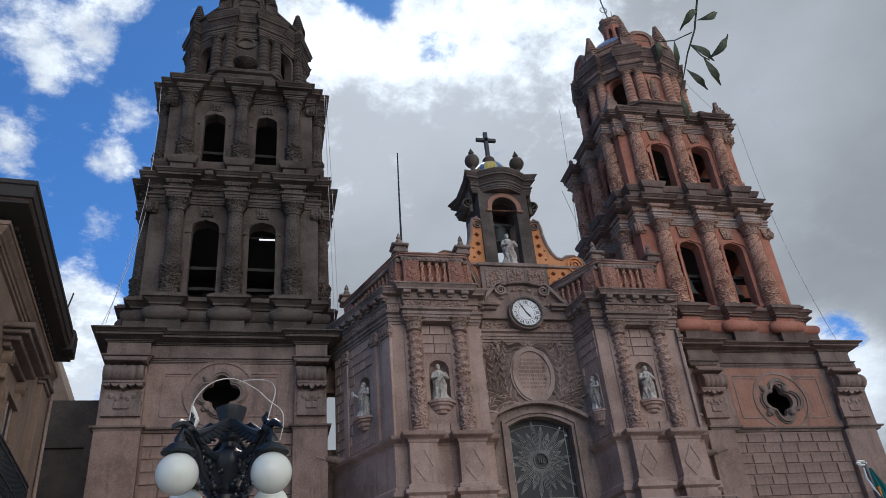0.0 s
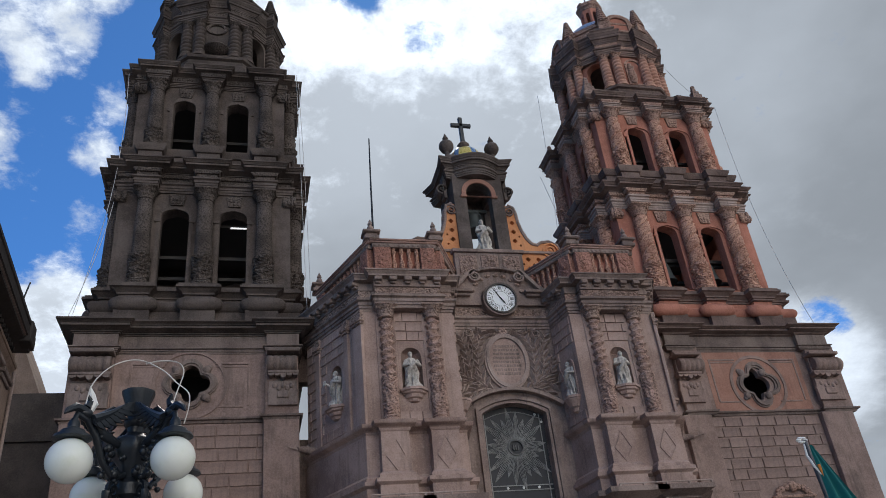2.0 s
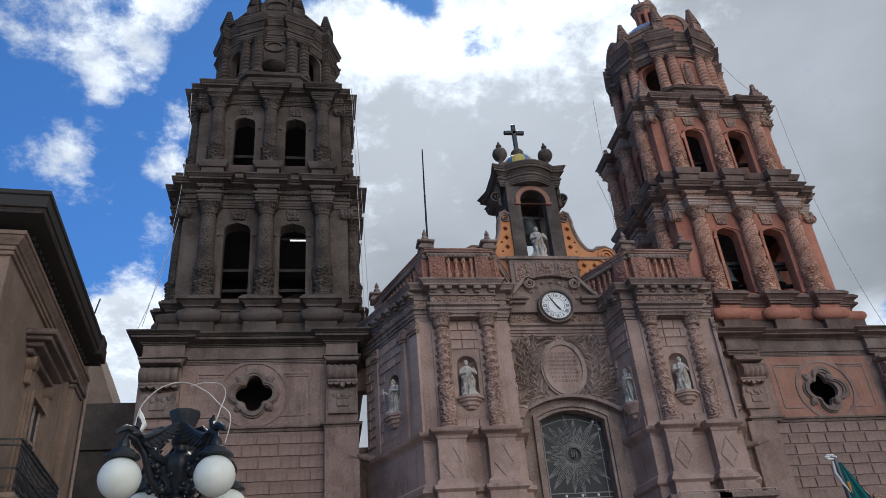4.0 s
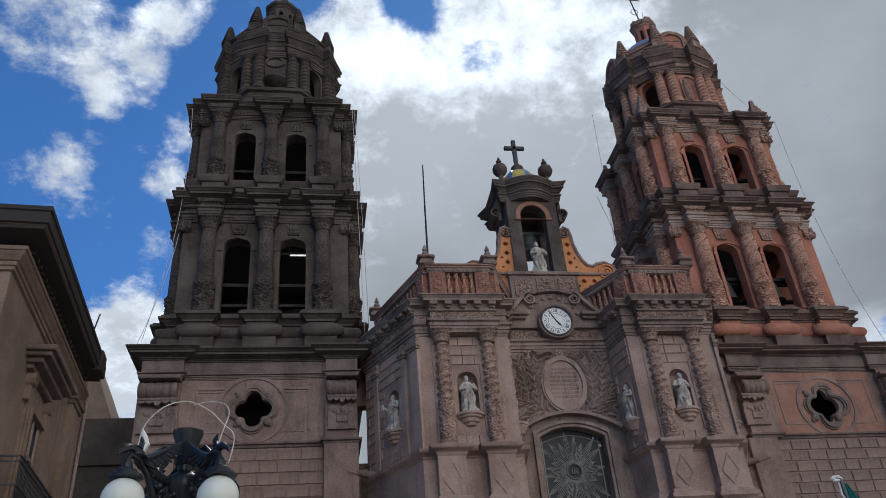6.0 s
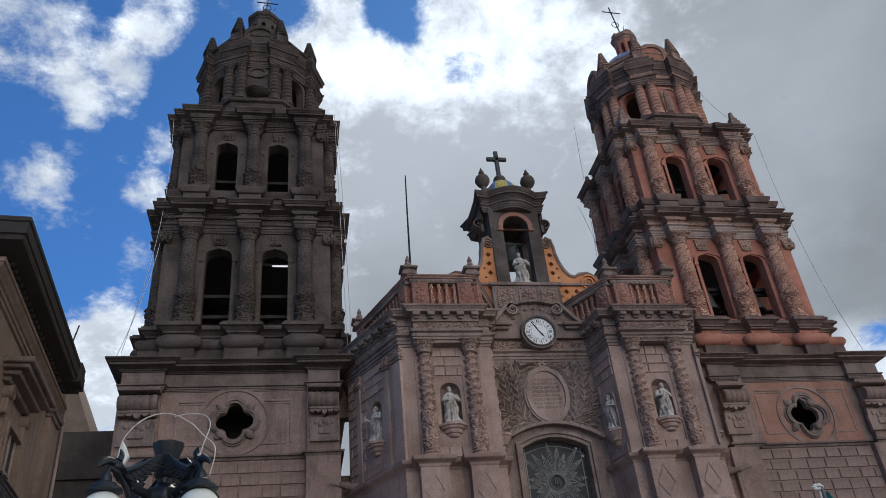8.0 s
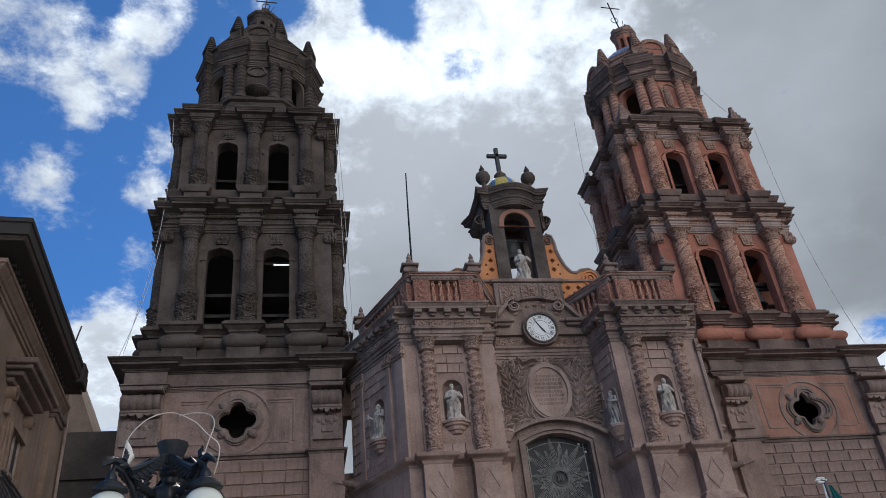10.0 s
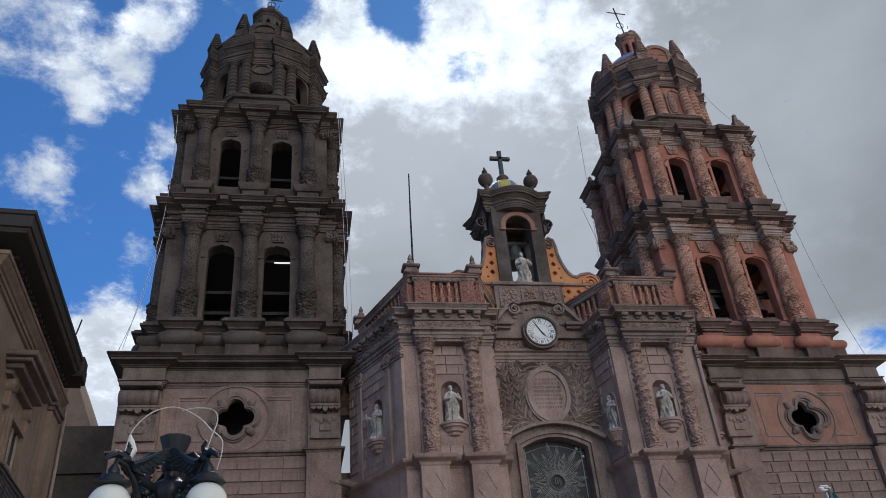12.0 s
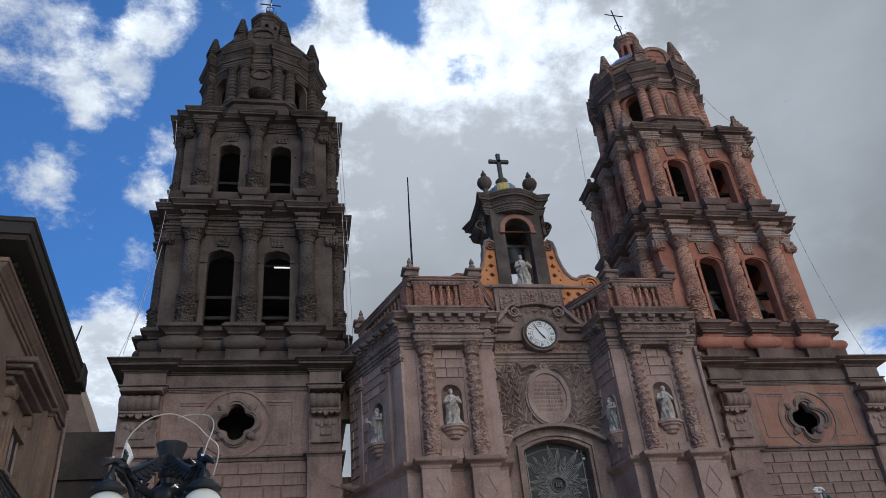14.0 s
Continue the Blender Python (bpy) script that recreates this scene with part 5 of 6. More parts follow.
part("crown_mould", s, M_CORNICE, ped)
for sx in (-1, 1):
    s = Shape()
    s.box(sx * 1.75 - 0.45, sx * 1.75 + 0.45, -0.5, 0.0, 18.55, 18.72, ID, 0.03)
    s.box(sx * 1.75 - 0.38, sx * 1.75 + 0.38, -0.36, 0.0, 18.40, 18.55, ID, 0.03)
    part("cornice_return", s, M_CORNICE, ped)

# ---- oval inscription between carved palms ----
plq = thing("inscription_plaque", "oval pinkish stone plaque with incised worn lettering in a carved frame", "plaque", (XM + 0.02, 32.7, 15.22))
s = Shape()
s.plate(circle(0, 0, 0.98, 40, 1.32), [circle(0, 0, 0.84, 40, 1.34)], -0.14, 0.06)
s.plate(circle(0, 0, 1.06, 40, 1.30), [circle(0, 0, 0.98, 40, 1.32)], -0.07, 0.06)
part("oval_frame", s, M_PALE, plq)
s = Shape()
s.plate(circle(0, 0, 0.85, 40, 1.34), [], -0.05, 0.05)
part("stone_oval", s, M_PINK, plq)
rnd = random.Random(11)
for r in range(8):
    z = 0.72 - 0.19 * r
    s = Shape()
    half = 0.66 * math.sqrt(max(0.05, 1 - (z / 1.1) ** 2))
    x = -half
    while x < half - 0.05:
        w = rnd.uniform(0.05, 0.16)
        s.box(x, min(half, x + w), -0.062, -0.045, z - 0.055, z + 0.055)
        x += w + rnd.uniform(0.025, 0.05)
    part("lettering_bar", s, M_CORNICE, plq)


def leaf_sprig(s, path, n, ln, side, m=ID, y=0.0):
    """A stem with pointed, ribbed leaves along it."""
    pts = [Vector((p[0], y, p[1])) for p in path]
    s.tube(pts, 0.045, 6, m)
    for i in range(n):
        t = (i + 0.4) / n * (len(pts) - 1)
        k = int(t)
        p = pts[k].lerp(pts[min(k + 1, len(pts) - 1)], t - k)
        d = (pts[min(k + 1, len(pts) - 1)] - pts[k]).normalized()
        for sg in (-1, 1):
            nrm = Vector((-d.z * sg, 0, d.x * sg))
            way = (d * (0.80 + 0.12 * math.sin(2.3 * i)) + nrm * (0.62 + 0.12 * math.cos(1.7 * i))) * ln * (1 - 0.3 * i / n)
            wide = Vector((-way.z, 0, way.x)).normalized() * ln * 0.21
            out = Vector((0, -0.14, 0))
            rows = [p, p + way * 0.35 + wide, p + way * 0.75 + wide * 0.8, p + way + d * 0.05, p + way * 0.75 - wide * 0.8, p + way * 0.35 - wide]
            spine = [p + out * 0.5, p + way * 0.38 + out, p + way * 0.75 + out, p + way + d * 0.05 + out * 0.3]
            s.add(rows + spine, [(0, 6, 7, 1), (1, 7, 8, 2), (2, 8, 9, 3), (3, 9, 8, 4), (4, 8, 7, 5), (5, 7, 6, 0)] if (wide.z * way.x - wide.x * way.z) < 0 else
                  [(1, 7, 6, 0), (2, 8, 7, 1), (3, 9, 8, 2), (4, 8, 9, 3), (5, 7, 8, 4), (0, 6, 7, 5)], m)


relief = thing("carved_relief", "grey stone relief of palm fronds and flowers", "relief", (XM, 32.72, 0))
for sx in (-1, 1):
    for name, mat, n, ln, path in (
            ("palm_frond", M_RELIEF, 8, 0.56, [(1.05, 13.85), (1.28, 14.5), (1.34, 15.2), (1.30, 15.9), (1.05, 16.45)]),
            ("palm_frond", M_RELIEF, 9, 0.58, [(1.15, 13.9), (1.62, 14.5), (1.80, 15.2), (1.86, 15.9), (2.05, 16.55)]),
            ("palm_frond", M_RELIEF, 6, 0.50, [(1.75, 14.2), (2.12, 14.7), (2.26, 15.4)]),
            ("palm_frond", M_RELIEF, 5, 0.46, [(1.60, 15.5), (1.50, 16.1), (1.62, 16.6)]),
            ("laurel_sprig", M_RELIEF, 9, 0.30, [(0.20, 16.62), (0.6, 16.62), (0.95, 16.5), (1.25, 16.75)]),
            ("acanthus", M_PALE, 6, 0.50, [(0.70, 13.84), (1.2, 13.98), (1.65, 13.80), (2.05, 13.35)]),
            ("acanthus", M_PALE, 5, 0.46, [(1.10, 14.25), (1.7, 14.30), (2.25, 14.02)])):
        s = Shape()
        leaf_sprig(s, [(sx * x, z) for x, z in path], n, ln, sx)
        part(name, s, mat, relief)
    s = Shape()
    spiral(s, sx * 1.62, 16.62, 0.2, 2.0, -0.1, 0.03, 0.06, 90, sx)
    part("volute", s, M_PALE, relief)
s = Shape()
for i in range(6):
    a = i * math.pi / 3
    s.ball((0.13 * math.cos(a), -0.06, 16.7 + 0.13 * math.sin(a)), 0.08, 8, 6, (1, 0.6, 1))
s.ball((0, -0.1, 16.7), 0.07, 8, 6)
part("flower", s, M_PINK, relief)

# ---- bell gable ----
gab = thing("bell_gable", "orange plastered bell gable with pierced diamonds and a dark stone arch", "bell gable", (XM, 33.3, 0.056))
gab.scale = (0.965, 0.965, 0.965)
GX = 0.0


def gable_outline():
    left = [(-4.0, 22.05), (-3.85, 22.55), (-3.45, 22.78), (-3.0, 22.72), (-2.78, 22.55), (-2.5, 22.62), (-2.25, 22.95), (-2.05, 23.45), (-1.93, 23.95), (-1.9, 24.4), (-1.8, 24.85), (-1.5, 25.0), (-1.0, 24.9)]
    return left


holes = []


def inside(x, z, pad=0.2):
    u = abs(x - GX) / 1.03
    if u < 1.72 and z > 22.3 and z < 25:
        if u < 1.02:
            return False
    lim = 22.2
    tab = gable_outline()
    for (xa, za), (xb, zb) in zip(tab[:-1], tab[1:]):
        if -xb <= u <= -xa or -xa <= u <= -xb:
            f = (u + xa) / (xa - xb) if abs(xa - xb) > 1e-6 else 0
            lim = za + (zb - za) * f
            break
    if u > 4.0:
        lim = 22.0
    return z < lim - pad


step = 0.28
for j in range(0, 16):
    for i in range(-14, 15):
        x, z = GX + i * step, 20.55 + j * step
        if (i + j) % 2 or abs(z - 22.1) < 0.16 or not all(inside(x + dx, z + dz, 0.05) for dx, dz in ((0, 0.2), (0.2, 0.0), (-0.2, 0.0), (0.14, 0.14), (-0.14, 0.14))) or abs(x - GX) < 1.45:
            continue
        if math.hypot(abs(x - GX) - 3.55, z - 22.22) < 0.62:
            continue
        big = i % 2 == 0
        r = 0.155 if big else 0.075
        holes.append([(x, z - r), (x + r * 0.35, z - r * 0.62), (x + r, z), (x + r * 0.62, z + r * 0.35), (x, z + r), (x - r * 0.62, z + r * 0.35), (x - r, z), (x - r * 0.35, z - r * 0.62)])
for sg in (-1, 1):
    tab = [(-x * 1.03, z) for x, z in gable_outline()]
    edge = [(0.92, 20.25), (4.3, 20.25), *tab]
    mine = [[(abs(x - GX), z) for x, z in h] for h in holes if (h[0][0] - GX) * sg > 0]
    s = Shape()
    s.plate(edge, mine, 0.0, 0.55, shift(GX, 0, 0) @ Matrix.Diagonal((sg, 1, 1, 1)))
    part("pierced_wall", s, M_ORANGE, gab)
s = Shape()
s.box(GX - 4.4, GX + 4.4, -0.05, 0.6, 18.6, 20.25)
part("base_wall", s, M_CORNICE, gab)
# edge moulding along the curves
for sg in (-1, 1):
    s = Shape()
    tab = [(GX + sg * -x * 1.03, z) for x, z in gable_outline()][:-1]
    s.tube([(x, -0.02, z) for x, z in tab], 0.09, 6)
    s.tube([(x, 0.5, z) for x, z in tab], 0.09, 6)
    spiral(s, GX + sg * 1.60, 24.58, 0.30, 1.8, -0.09, 0.02, 0.08, 90, sg)
    part("edge_mould", s, M_CORNICE, gab)
for sg in (-1, 1):
    s = Shape()
    for r in (0.46, 0.26):
        s.plate(circle(GX + sg * 3.55, 22.22, r, 24), [circle(GX + sg * 3.55, 22.22, r - 0.1, 24)], -0.10, 0.02)
    s.ball((GX + sg * 3.55, -0.02, 22.22), 0.12, 10, 7, (1, 0.6, 1))
    part("roundel", s, M_ORANGE, gab)
s = Shape()
s.box(GX - 4.0, GX + 4.0, -0.14, 0.0, 21.98, 22.12, ID, 0.02)
part("rail_mould", s, M_CORNICE, gab)
# square turret with arches on all sides
TZ0, TZ1 = 22.0, 26.9
tur = part("turret", Shape().plate(rect(-1.38 + GX, 1.38 + GX, TZ0, TZ1), [arch(GX, 0.70, TZ0 + 0.02, 25.6, 0.70, 14)], -0.12, 0.5), M_TURRET, gab)
for nm, m in (("back", shift(2 * GX, 2.7, 0) @ turn(180)), ):
    s = Shape()
    s.plate(rect(-1.38 + GX, 1.38 + GX, TZ0, TZ1), [arch(GX, 0.70, TZ0 + 0.02, 25.6, 0.70, 14)], 0, 0.5, m)
    part("turret_side", s, M_TURRET, tur)
for x in (-1.38 + GX, 0.88 + GX):
    s = Shape()
    for y in (0.5, 1.9):
        s.box(x, x + 0.5, y, y + 0.4, TZ0, TZ1)
    s.box(x, x + 0.5, 0.9, 1.9, 25.9, TZ1)
    part("turret_side", s, M_TURRET, tur)
s = Shape()
s.plate(arch(GX, 0.95, 25.4, 25.6, 0.95, 14), [arch(GX, 0.705, 25.41, 25.6, 0.705, 14)], -0.22, -0.1)
s.box(GX - 1.02, GX - 0.70, -0.24, 0.0, 25.34, 25.48, ID, 0.02)
s.box(GX + 0.70, GX + 1.02, -0.24, 0.0, 25.34, 25.48, ID, 0.02)
part("arch_mould", s, M_FIELD, gab)
bow = [(GX - 1.05 + 2.1 * i / 10, -0.16 - 0.42 * math.sin(math.pi * i / 10)) for i in range(11)]
sq = [(-1.15 + GX, 2.9), (-1.75 + GX, 2.75), (-1.55 + GX, 2.2), (-1.55 + GX, 0.5), (-1.62 + GX, -0.05), (-1.2 + GX, 0.02), *bow, (1.2 + GX, 0.02), (1.62 + GX, -0.05), (1.55 + GX, 0.5), (1.55 + GX, 2.2), (1.75 + GX, 2.75), (1.15 + GX, 2.9)]
s = Shape()
s.sweep(sq, architrave_profile(26.6, 27.1, 0.14))
s.sweep(sq, cornice_profile(27.2, 27.8, 0.38))
part("turret_cornice", s, M_TURRET, gab)
s = Shape()
s.sweep([(-1.45 + GX, 2.55), (-1.45 + GX, 0.0), (1.45 + GX, 0.0), (1.45 + GX, 2.55)], [(0, 27.8), (0.0, 28.1), (-0.2, 28.45), (-0.35, 28.5)])
part("turret_roof", s, M_TURRET, gab)
s = Shape()
s.lathe([(1.05 * math.cos(radians(a)), 28.3 + 1.15 * math.sin(radians(a))) for a in range(0, 86, 7)], 24, shift(GX - 0.1, 1.0, 0))
part("small_dome", s, M_GOLD, gab, "yellow glazed tile dome")
for q in range(6):
    s = Shape()
    for da in range(-9, 9, 3):
        a0, a1 = radians(60 * q - 75 + da), radians(60 * q - 75 + da + 3)
        for e in range(0, 84, 7):
            c = []
            for aa, ee in ((a0, e), (a1, e), (a1, e + 7), (a0, e + 7)):
                c.append((1.062 * math.cos(radians(ee)) * math.cos(aa), 1.062 * math.cos(radians(ee)) * math.sin(aa), 28.3 + 1.165 * math.sin(radians(ee))))
            s.add(c, [(0, 1, 2, 3)], shift(GX - 0.1, 1.0, 0))
    part("tile_stripe", s, M_BLUE, gab, "blue glazed tile stripe")
s = Shape()
s.lathe([(0.42, 29.35), (0.44, 29.5), (0.3, 29.55), (0.36, 29.75), (0.2, 29.95), (0.1, 30.0)], 14, shift(GX - 0.1, 1.0, 0))
part("dome_knob", s, M_TURRET, gab)
s = Shape()
s.box(GX - 0.22, GX + 0.02, 0.90, 1.10, 29.9, 31.8, ID, 0.03)
s.box(GX - 0.70, GX + 0.50, 0.90, 1.10, 31.1, 31.34, ID, 0.03)
part("stone_cross", s, M_IRON, gab, "dark stone cross")
for x in (-1.32 + GX, 1.32 + GX):
    s = Shape()
    s.lathe([(0.2, 28.3), (0.12, 28.5), (0.14, 28.66), (0.30, 28.78), (0.41, 28.98), (0.42, 29.14), (0.36, 29.32), (0.18, 29.46), (0.09, 29.52), (0.17, 29.66), (0.12, 29.74), (0.03, 29.98)], 16, shift(x, 0.35, 0))
    part("urn", s, M_TURRET, gab)
for x, sg in ((-2.1 + GX, -1), (2.1 + GX, 1)):
    s = Shape()
    spiral(s, GX + sg * 1.85, 26.2, 0.32, 1.4, 0.3, 0.9, 0.09, -90, sg)
    s.box(min(sg * 1.6, sg * 1.8) + GX, max(sg * 1.6, sg * 1.8) + GX, 0.3, 0.9, 25.6, 27.0, ID, 0.03)
    part("side_scroll", s, M_TURRET, gab)
bell = thing("bell", "dark tarnished bronze bell hanging in the gable arch", "bell", (XM + GX, 34.5, 23.2))
s = Shape()
s.lathe([(0.62, 0.0), (0.60, 0.1), (0.55, 0.14), (0.46, 0.45), (0.40, 0.9), (0.42, 0.94), (0.30, 1.2), (0.05, 1.27)], 20)
s.box(-0.75, 0.75, -0.09, 0.09, 1.25, 1.42, ID, 0.02)
part("bell_body", s, M_BRONZE, bell)
# plinth under the upper statue
plinth = thing("statue_plinth", "grey-pink carved stone plinth below the gable arch", "plinth", (XM, 33.3, -0.34))
s = Shape()
s.box(-1.75, 1.75, -0.3, 0.0, 19.0, 21.45, ID, 0.03)
part("plinth_body", s, M_CORNICE, plinth)
s = Shape()
s.box(-1.85, 1.85, -0.40, 0.3, 21.45, 21.64, ID, 0.03)
part("plinth_cap", s, M_CORNICE, plinth)
for x in (-1.1, 0.0, 1.1):
    s = Shape()
    s.box(x - 0.45, x + 0.45, -0.36, -0.29, 20.2, 21.3, ID, 0.03)
    for i in range(7):
        a = i * 0.9
        s.ball((x + 0.22 * math.cos(a), -0.38, 20.75 + 0.32 * math.sin(a)), 0.10, 8, 6, (1, 0.5, 1.2))
    part("carved_panel", s, M_PINK_CARVED, plinth)


# ---- statues ----
def statue(name, at, yaw, h, seed, arm, label):
    rnd = random.Random(seed)
    s = Shape()
    k = h / 1.8
    sway = rnd.uniform(-0.05, 0.05)
    prof = [(0.27, 0.0), (0.30, 0.06), (0.26, 0.3), (0.25, 0.6), (0.26, 0.85), (0.235, 1.0), (0.25, 1.2), (0.235, 1.36), (0.16, 1.47), (0.075, 1.52), (0.07, 1.58)]
    fine = []
    for (r0, z0), (r1, z1) in zip(prof[:-1], prof[1:]):
        for i in range(6):
            t = i / 6
            fine.append((r0 + (r1 - r0) * t, z0 + (z1 - z0) * t))
    fine.append(prof[-1])
    ph = rnd.uniform(0, 6)

    def folds(a, z, r):
        if z > 1.45:
            return r
        f = 0.17 * math.sin(9 * a + 3.0 * math.sin(2.2 * z + ph)) + 0.09 * math.sin(5 * a - 4 * z + ph) + 0.30 * noise.noise(Vector((math.cos(a) * 2.4, math.sin(a) * 2.4, z * 5 + seed))) + 0.10 * math.sin(3 * a + 6.5 * z + ph)
        return r * (1 + f * (1.25 - 0.5 * z))

    lean = Matrix.Identity(4)
    lean[0][2] = sway
    s.lathe(fine, 44, lean @ Matrix.Diagonal((1.0, 0.78, 1, 1)), folds)
    s.ball((sway * 1.65, -0.02, 1.68), 0.115, 14, 10, (0.9, 1.0, 1.2))
    s.ball((sway * 1.65, -0.09, 1.58), 0.075, 10, 8, (0.9, 0.9, 1.3))
    s.tube([(-0.22, 0, 1.38), (-0.33, -0.08, 1.10), (-0.12 if arm == 0 else -0.50, -0.26, 1.08 if arm == 0 else 1.28)], 0.08, 8, ID, [0.10, 0.09, 0.06])
    s.tube([(0.22, 0, 1.38), (0.34, -0.06, 1.12), (0.08, -0.26, 1.18)], 0.08, 8, ID, [0.10, 0.09, 0.06])
    s.tube([(0.20, -0.14, 1.30), (0.0, -0.24, 1.05), (-0.20, -0.18, 0.80), (-0.22, -0.08, 0.45)], 0.08, 7, ID, [0.05, 0.10, 0.11, 0.03])
    if arm:
        s.box(-0.62, -0.40, -0.36, -0.30, 1.16, 1.42, ID, 0.02)
    s.lathe([(0.34, -0.06), (0.34, 0.02)], 8)
    ob = single(name, s, M_STATUE, label, "statue", at, group="statues in the portal niches", smooth=60)
    ob.rotation_euler = (0, 0, radians(yaw))
    ob.scale = (k * 1.08, k * 1.08, k)
    return ob


for i, (m, cx) in enumerate(NICHES):
    flat = i % 3 == 2
    if i == 4:
        continue
    zb = {0: 13.36, 1: 13.31, 2: 13.18}[i % 3]
    p = Matrix.Translation((XM, PY, 0)) @ m @ Vector((cx, (0.16 if i == 2 else -0.02) if flat else 0.02, zb))
    yaw = math.degrees(m.to_euler().z)
    statue("statue", tuple(p), yaw, 1.62, i + 3, i == 1, "pale weathered stone statue of a robed figure on a corbel")
statue("statue", (XM, 33.3, 21.36), 0, 1.85, 21, 0, "grey stone robed statue on the plinth under the bell arch")

# ---- bells in the red tower ----
for sx in (-1, 1):
    b = thing("bell", "dark tarnished bronze bell in a tower opening", "bell", (24.58 + sx * 1.42, 37.2, 21.9), group="tower bells")
    s = Shape()
    s.lathe([(0.62, 0.0), (0.55, 0.14), (0.44, 0.5), (0.37, 0.95), (0.26, 1.25), (0.05, 1.32)], 20)
    part("bell_body", s, M_BRONZE, b)
    s = Shape()
    s.box(-1.1, 1.1, -0.12, 0.12, 1.32, 1.55, ID, 0.02)
    part("yoke", s, M_EAVE, b)

# ---- corner building on the side street ----
hb = thing("corner_building", "beige plastered corner building with a deep dark eave", "building", (-6.6, 17.74, 0))
hb.rotation_euler = (0, 0, radians(3.9))
ov = 0.85
ON_WALL = shift(-ov, 0, 0) @ turn(90)      # x runs along the street wall, -y stands out from it
s = Shape()
s.box(-14, -ov, ov, 8.9, 0, 13.2)
s.box(-14, -ov, 8.9, 11.4, 0, 14.35)
part("wall", s, M_CREAM, hb)
pl = [(-14, 9.0), (-14, ov), (-ov, ov), (-ov, 9.0)]
s = Shape()
s.sweep([(-14, 10.2), (-14, ov), (-ov, ov), (-ov, 10.2)], [(0.0, 12.58), (0.07, 12.60), (0.07, 12.70), (0.12, 12.71), (0.12, 12.82), (0.17, 12.83), *cyma(0.18, 12.84, 0.32, 13.02, 4), (0.36, 13.03), (0.36, 13.14), (0.26, 13.16), (0.0, 13.2)], closed=False)
part("wall_cornice", s, M_CREAM, hb)
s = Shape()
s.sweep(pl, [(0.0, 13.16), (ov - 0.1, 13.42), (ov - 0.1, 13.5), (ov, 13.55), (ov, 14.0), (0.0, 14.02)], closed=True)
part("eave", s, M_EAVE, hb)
s = Shape()
s.sweep(pl, [(ov - 0.14, 13.43), (ov - 0.10, 13.50), (ov - 0.04, 13.52)], closed=False)
part("gutter_lip", s, M_CORNICE, hb)
s = Shape()
s.sweep(pl, [(ov - 0.02, 13.86), (ov + 0.04, 13.9), (ov + 0.04, 14.02), (ov - 0.3, 14.06)], closed=False)
part("gutter", s, M_EAVE, hb)
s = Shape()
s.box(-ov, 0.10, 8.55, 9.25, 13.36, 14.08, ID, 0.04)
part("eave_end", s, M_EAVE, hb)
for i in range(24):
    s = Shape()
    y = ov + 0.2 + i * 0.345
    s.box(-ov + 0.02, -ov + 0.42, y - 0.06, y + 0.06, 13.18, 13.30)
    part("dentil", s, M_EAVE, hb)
# window with its hood, consoles and moulded frame
s = Shape()
for d, x0, x1, z0, z1 in ((0.78, 3.30, 6.60, 11.62, 11.78), (0.66, 3.40, 6.50, 11.50, 11.62), (0.44, 3.55, 6.35, 11.36, 11.50), (0.20, 3.65, 6.25, 11.22, 11.36)):
    s.box(x0, x1, -d, 0.02, z0, z1, ON_WALL, 0.03)
part("window_hood", s, M_BASE_TRIM, hb)
for x in (4.05, 6.25):
    s = Shape()
    spiral(s, x, 11.02, 0.20, 1.6, -0.26, 0.0, 0.08, 90, 1, ON_WALL)
    s.box(x - 0.11, x + 0.11, -0.16, 0.02, 10.45, 11.0, ON_WALL, 0.03)
    part("hood_bracket", s, M_CREAM, hb)
for k, (w, d) in enumerate(((0.34, 0.08), (0.22, 0.14), (0.11, 0.20))):
    s = Shape()
    s.plate(rect(4.55 - w, 6.05 + w, 6.5, 10.30 + w), [rect(4.55 - w + 0.105, 6.05 + w - 0.105, 6.51, 10.30 + w - 0.105)], -d, 0.02, ON_WALL)
    part("window_frame", s, M_CREAM, hb)
s = Shape()
s.box(4.5, 6.1, -0.03, 0.02, 6.5, 10.35, ON_WALL)
part("window_pane", s, M_GLASS_DARK, hb)
s = Shape()
for x in (4.72, 5.30, 5.88):
    s.box(x - 0.05, x + 0.05, -0.08, 0.0, 6.5, 10.3, ON_WALL, 0.01)
for z in (7.6, 8.9, 9.3):
    s.box(4.56, 6.04, -0.075, 0.0, z - 0.05, z + 0.05, ON_WALL, 0.01)
part("casement", s, M_PALE, hb)
# broad pilaster with a capital, rain pipe
s = Shape()
s.box(9.0, 10.15, -0.16, 0.02, 0, 12.62, ON_WALL, 0.02)
part("pilaster", s, M_CREAM, hb)
s = Shape()
s.box(8.92, 10.23, -0.24, 0.02, 12.30, 12.44, ON_WALL, 0.03)
s.box(8.86, 10.29, -0.32, 0.02, 12.44, 12.60, ON_WALL, 0.03)
part("pilaster_capital", s, M_BASE_TRIM, hb)
s = Shape()
s.tube([(-ov + 0.09, 11.30, 0.0), (-ov + 0.09, 11.30, 13.4)], 0.06, 10)
part("rain_pipe", s, M_PALE, hb, "pale painted rain pipe")
s = Shape()
s.tube([(-0.1, 7.2, 13.9), (0.06, 7.2, 14.75)], 0.025, 6)
part("aerial", s, M_IRON, hb, "thin dark aerial")
bal = thing("balcony_railing", "black iron balcony railing on the corner building", "railing", (-6.6, 17.74, 0))
bal.rotation_euler = (0, 0, radians(3.9))
s = Shape()
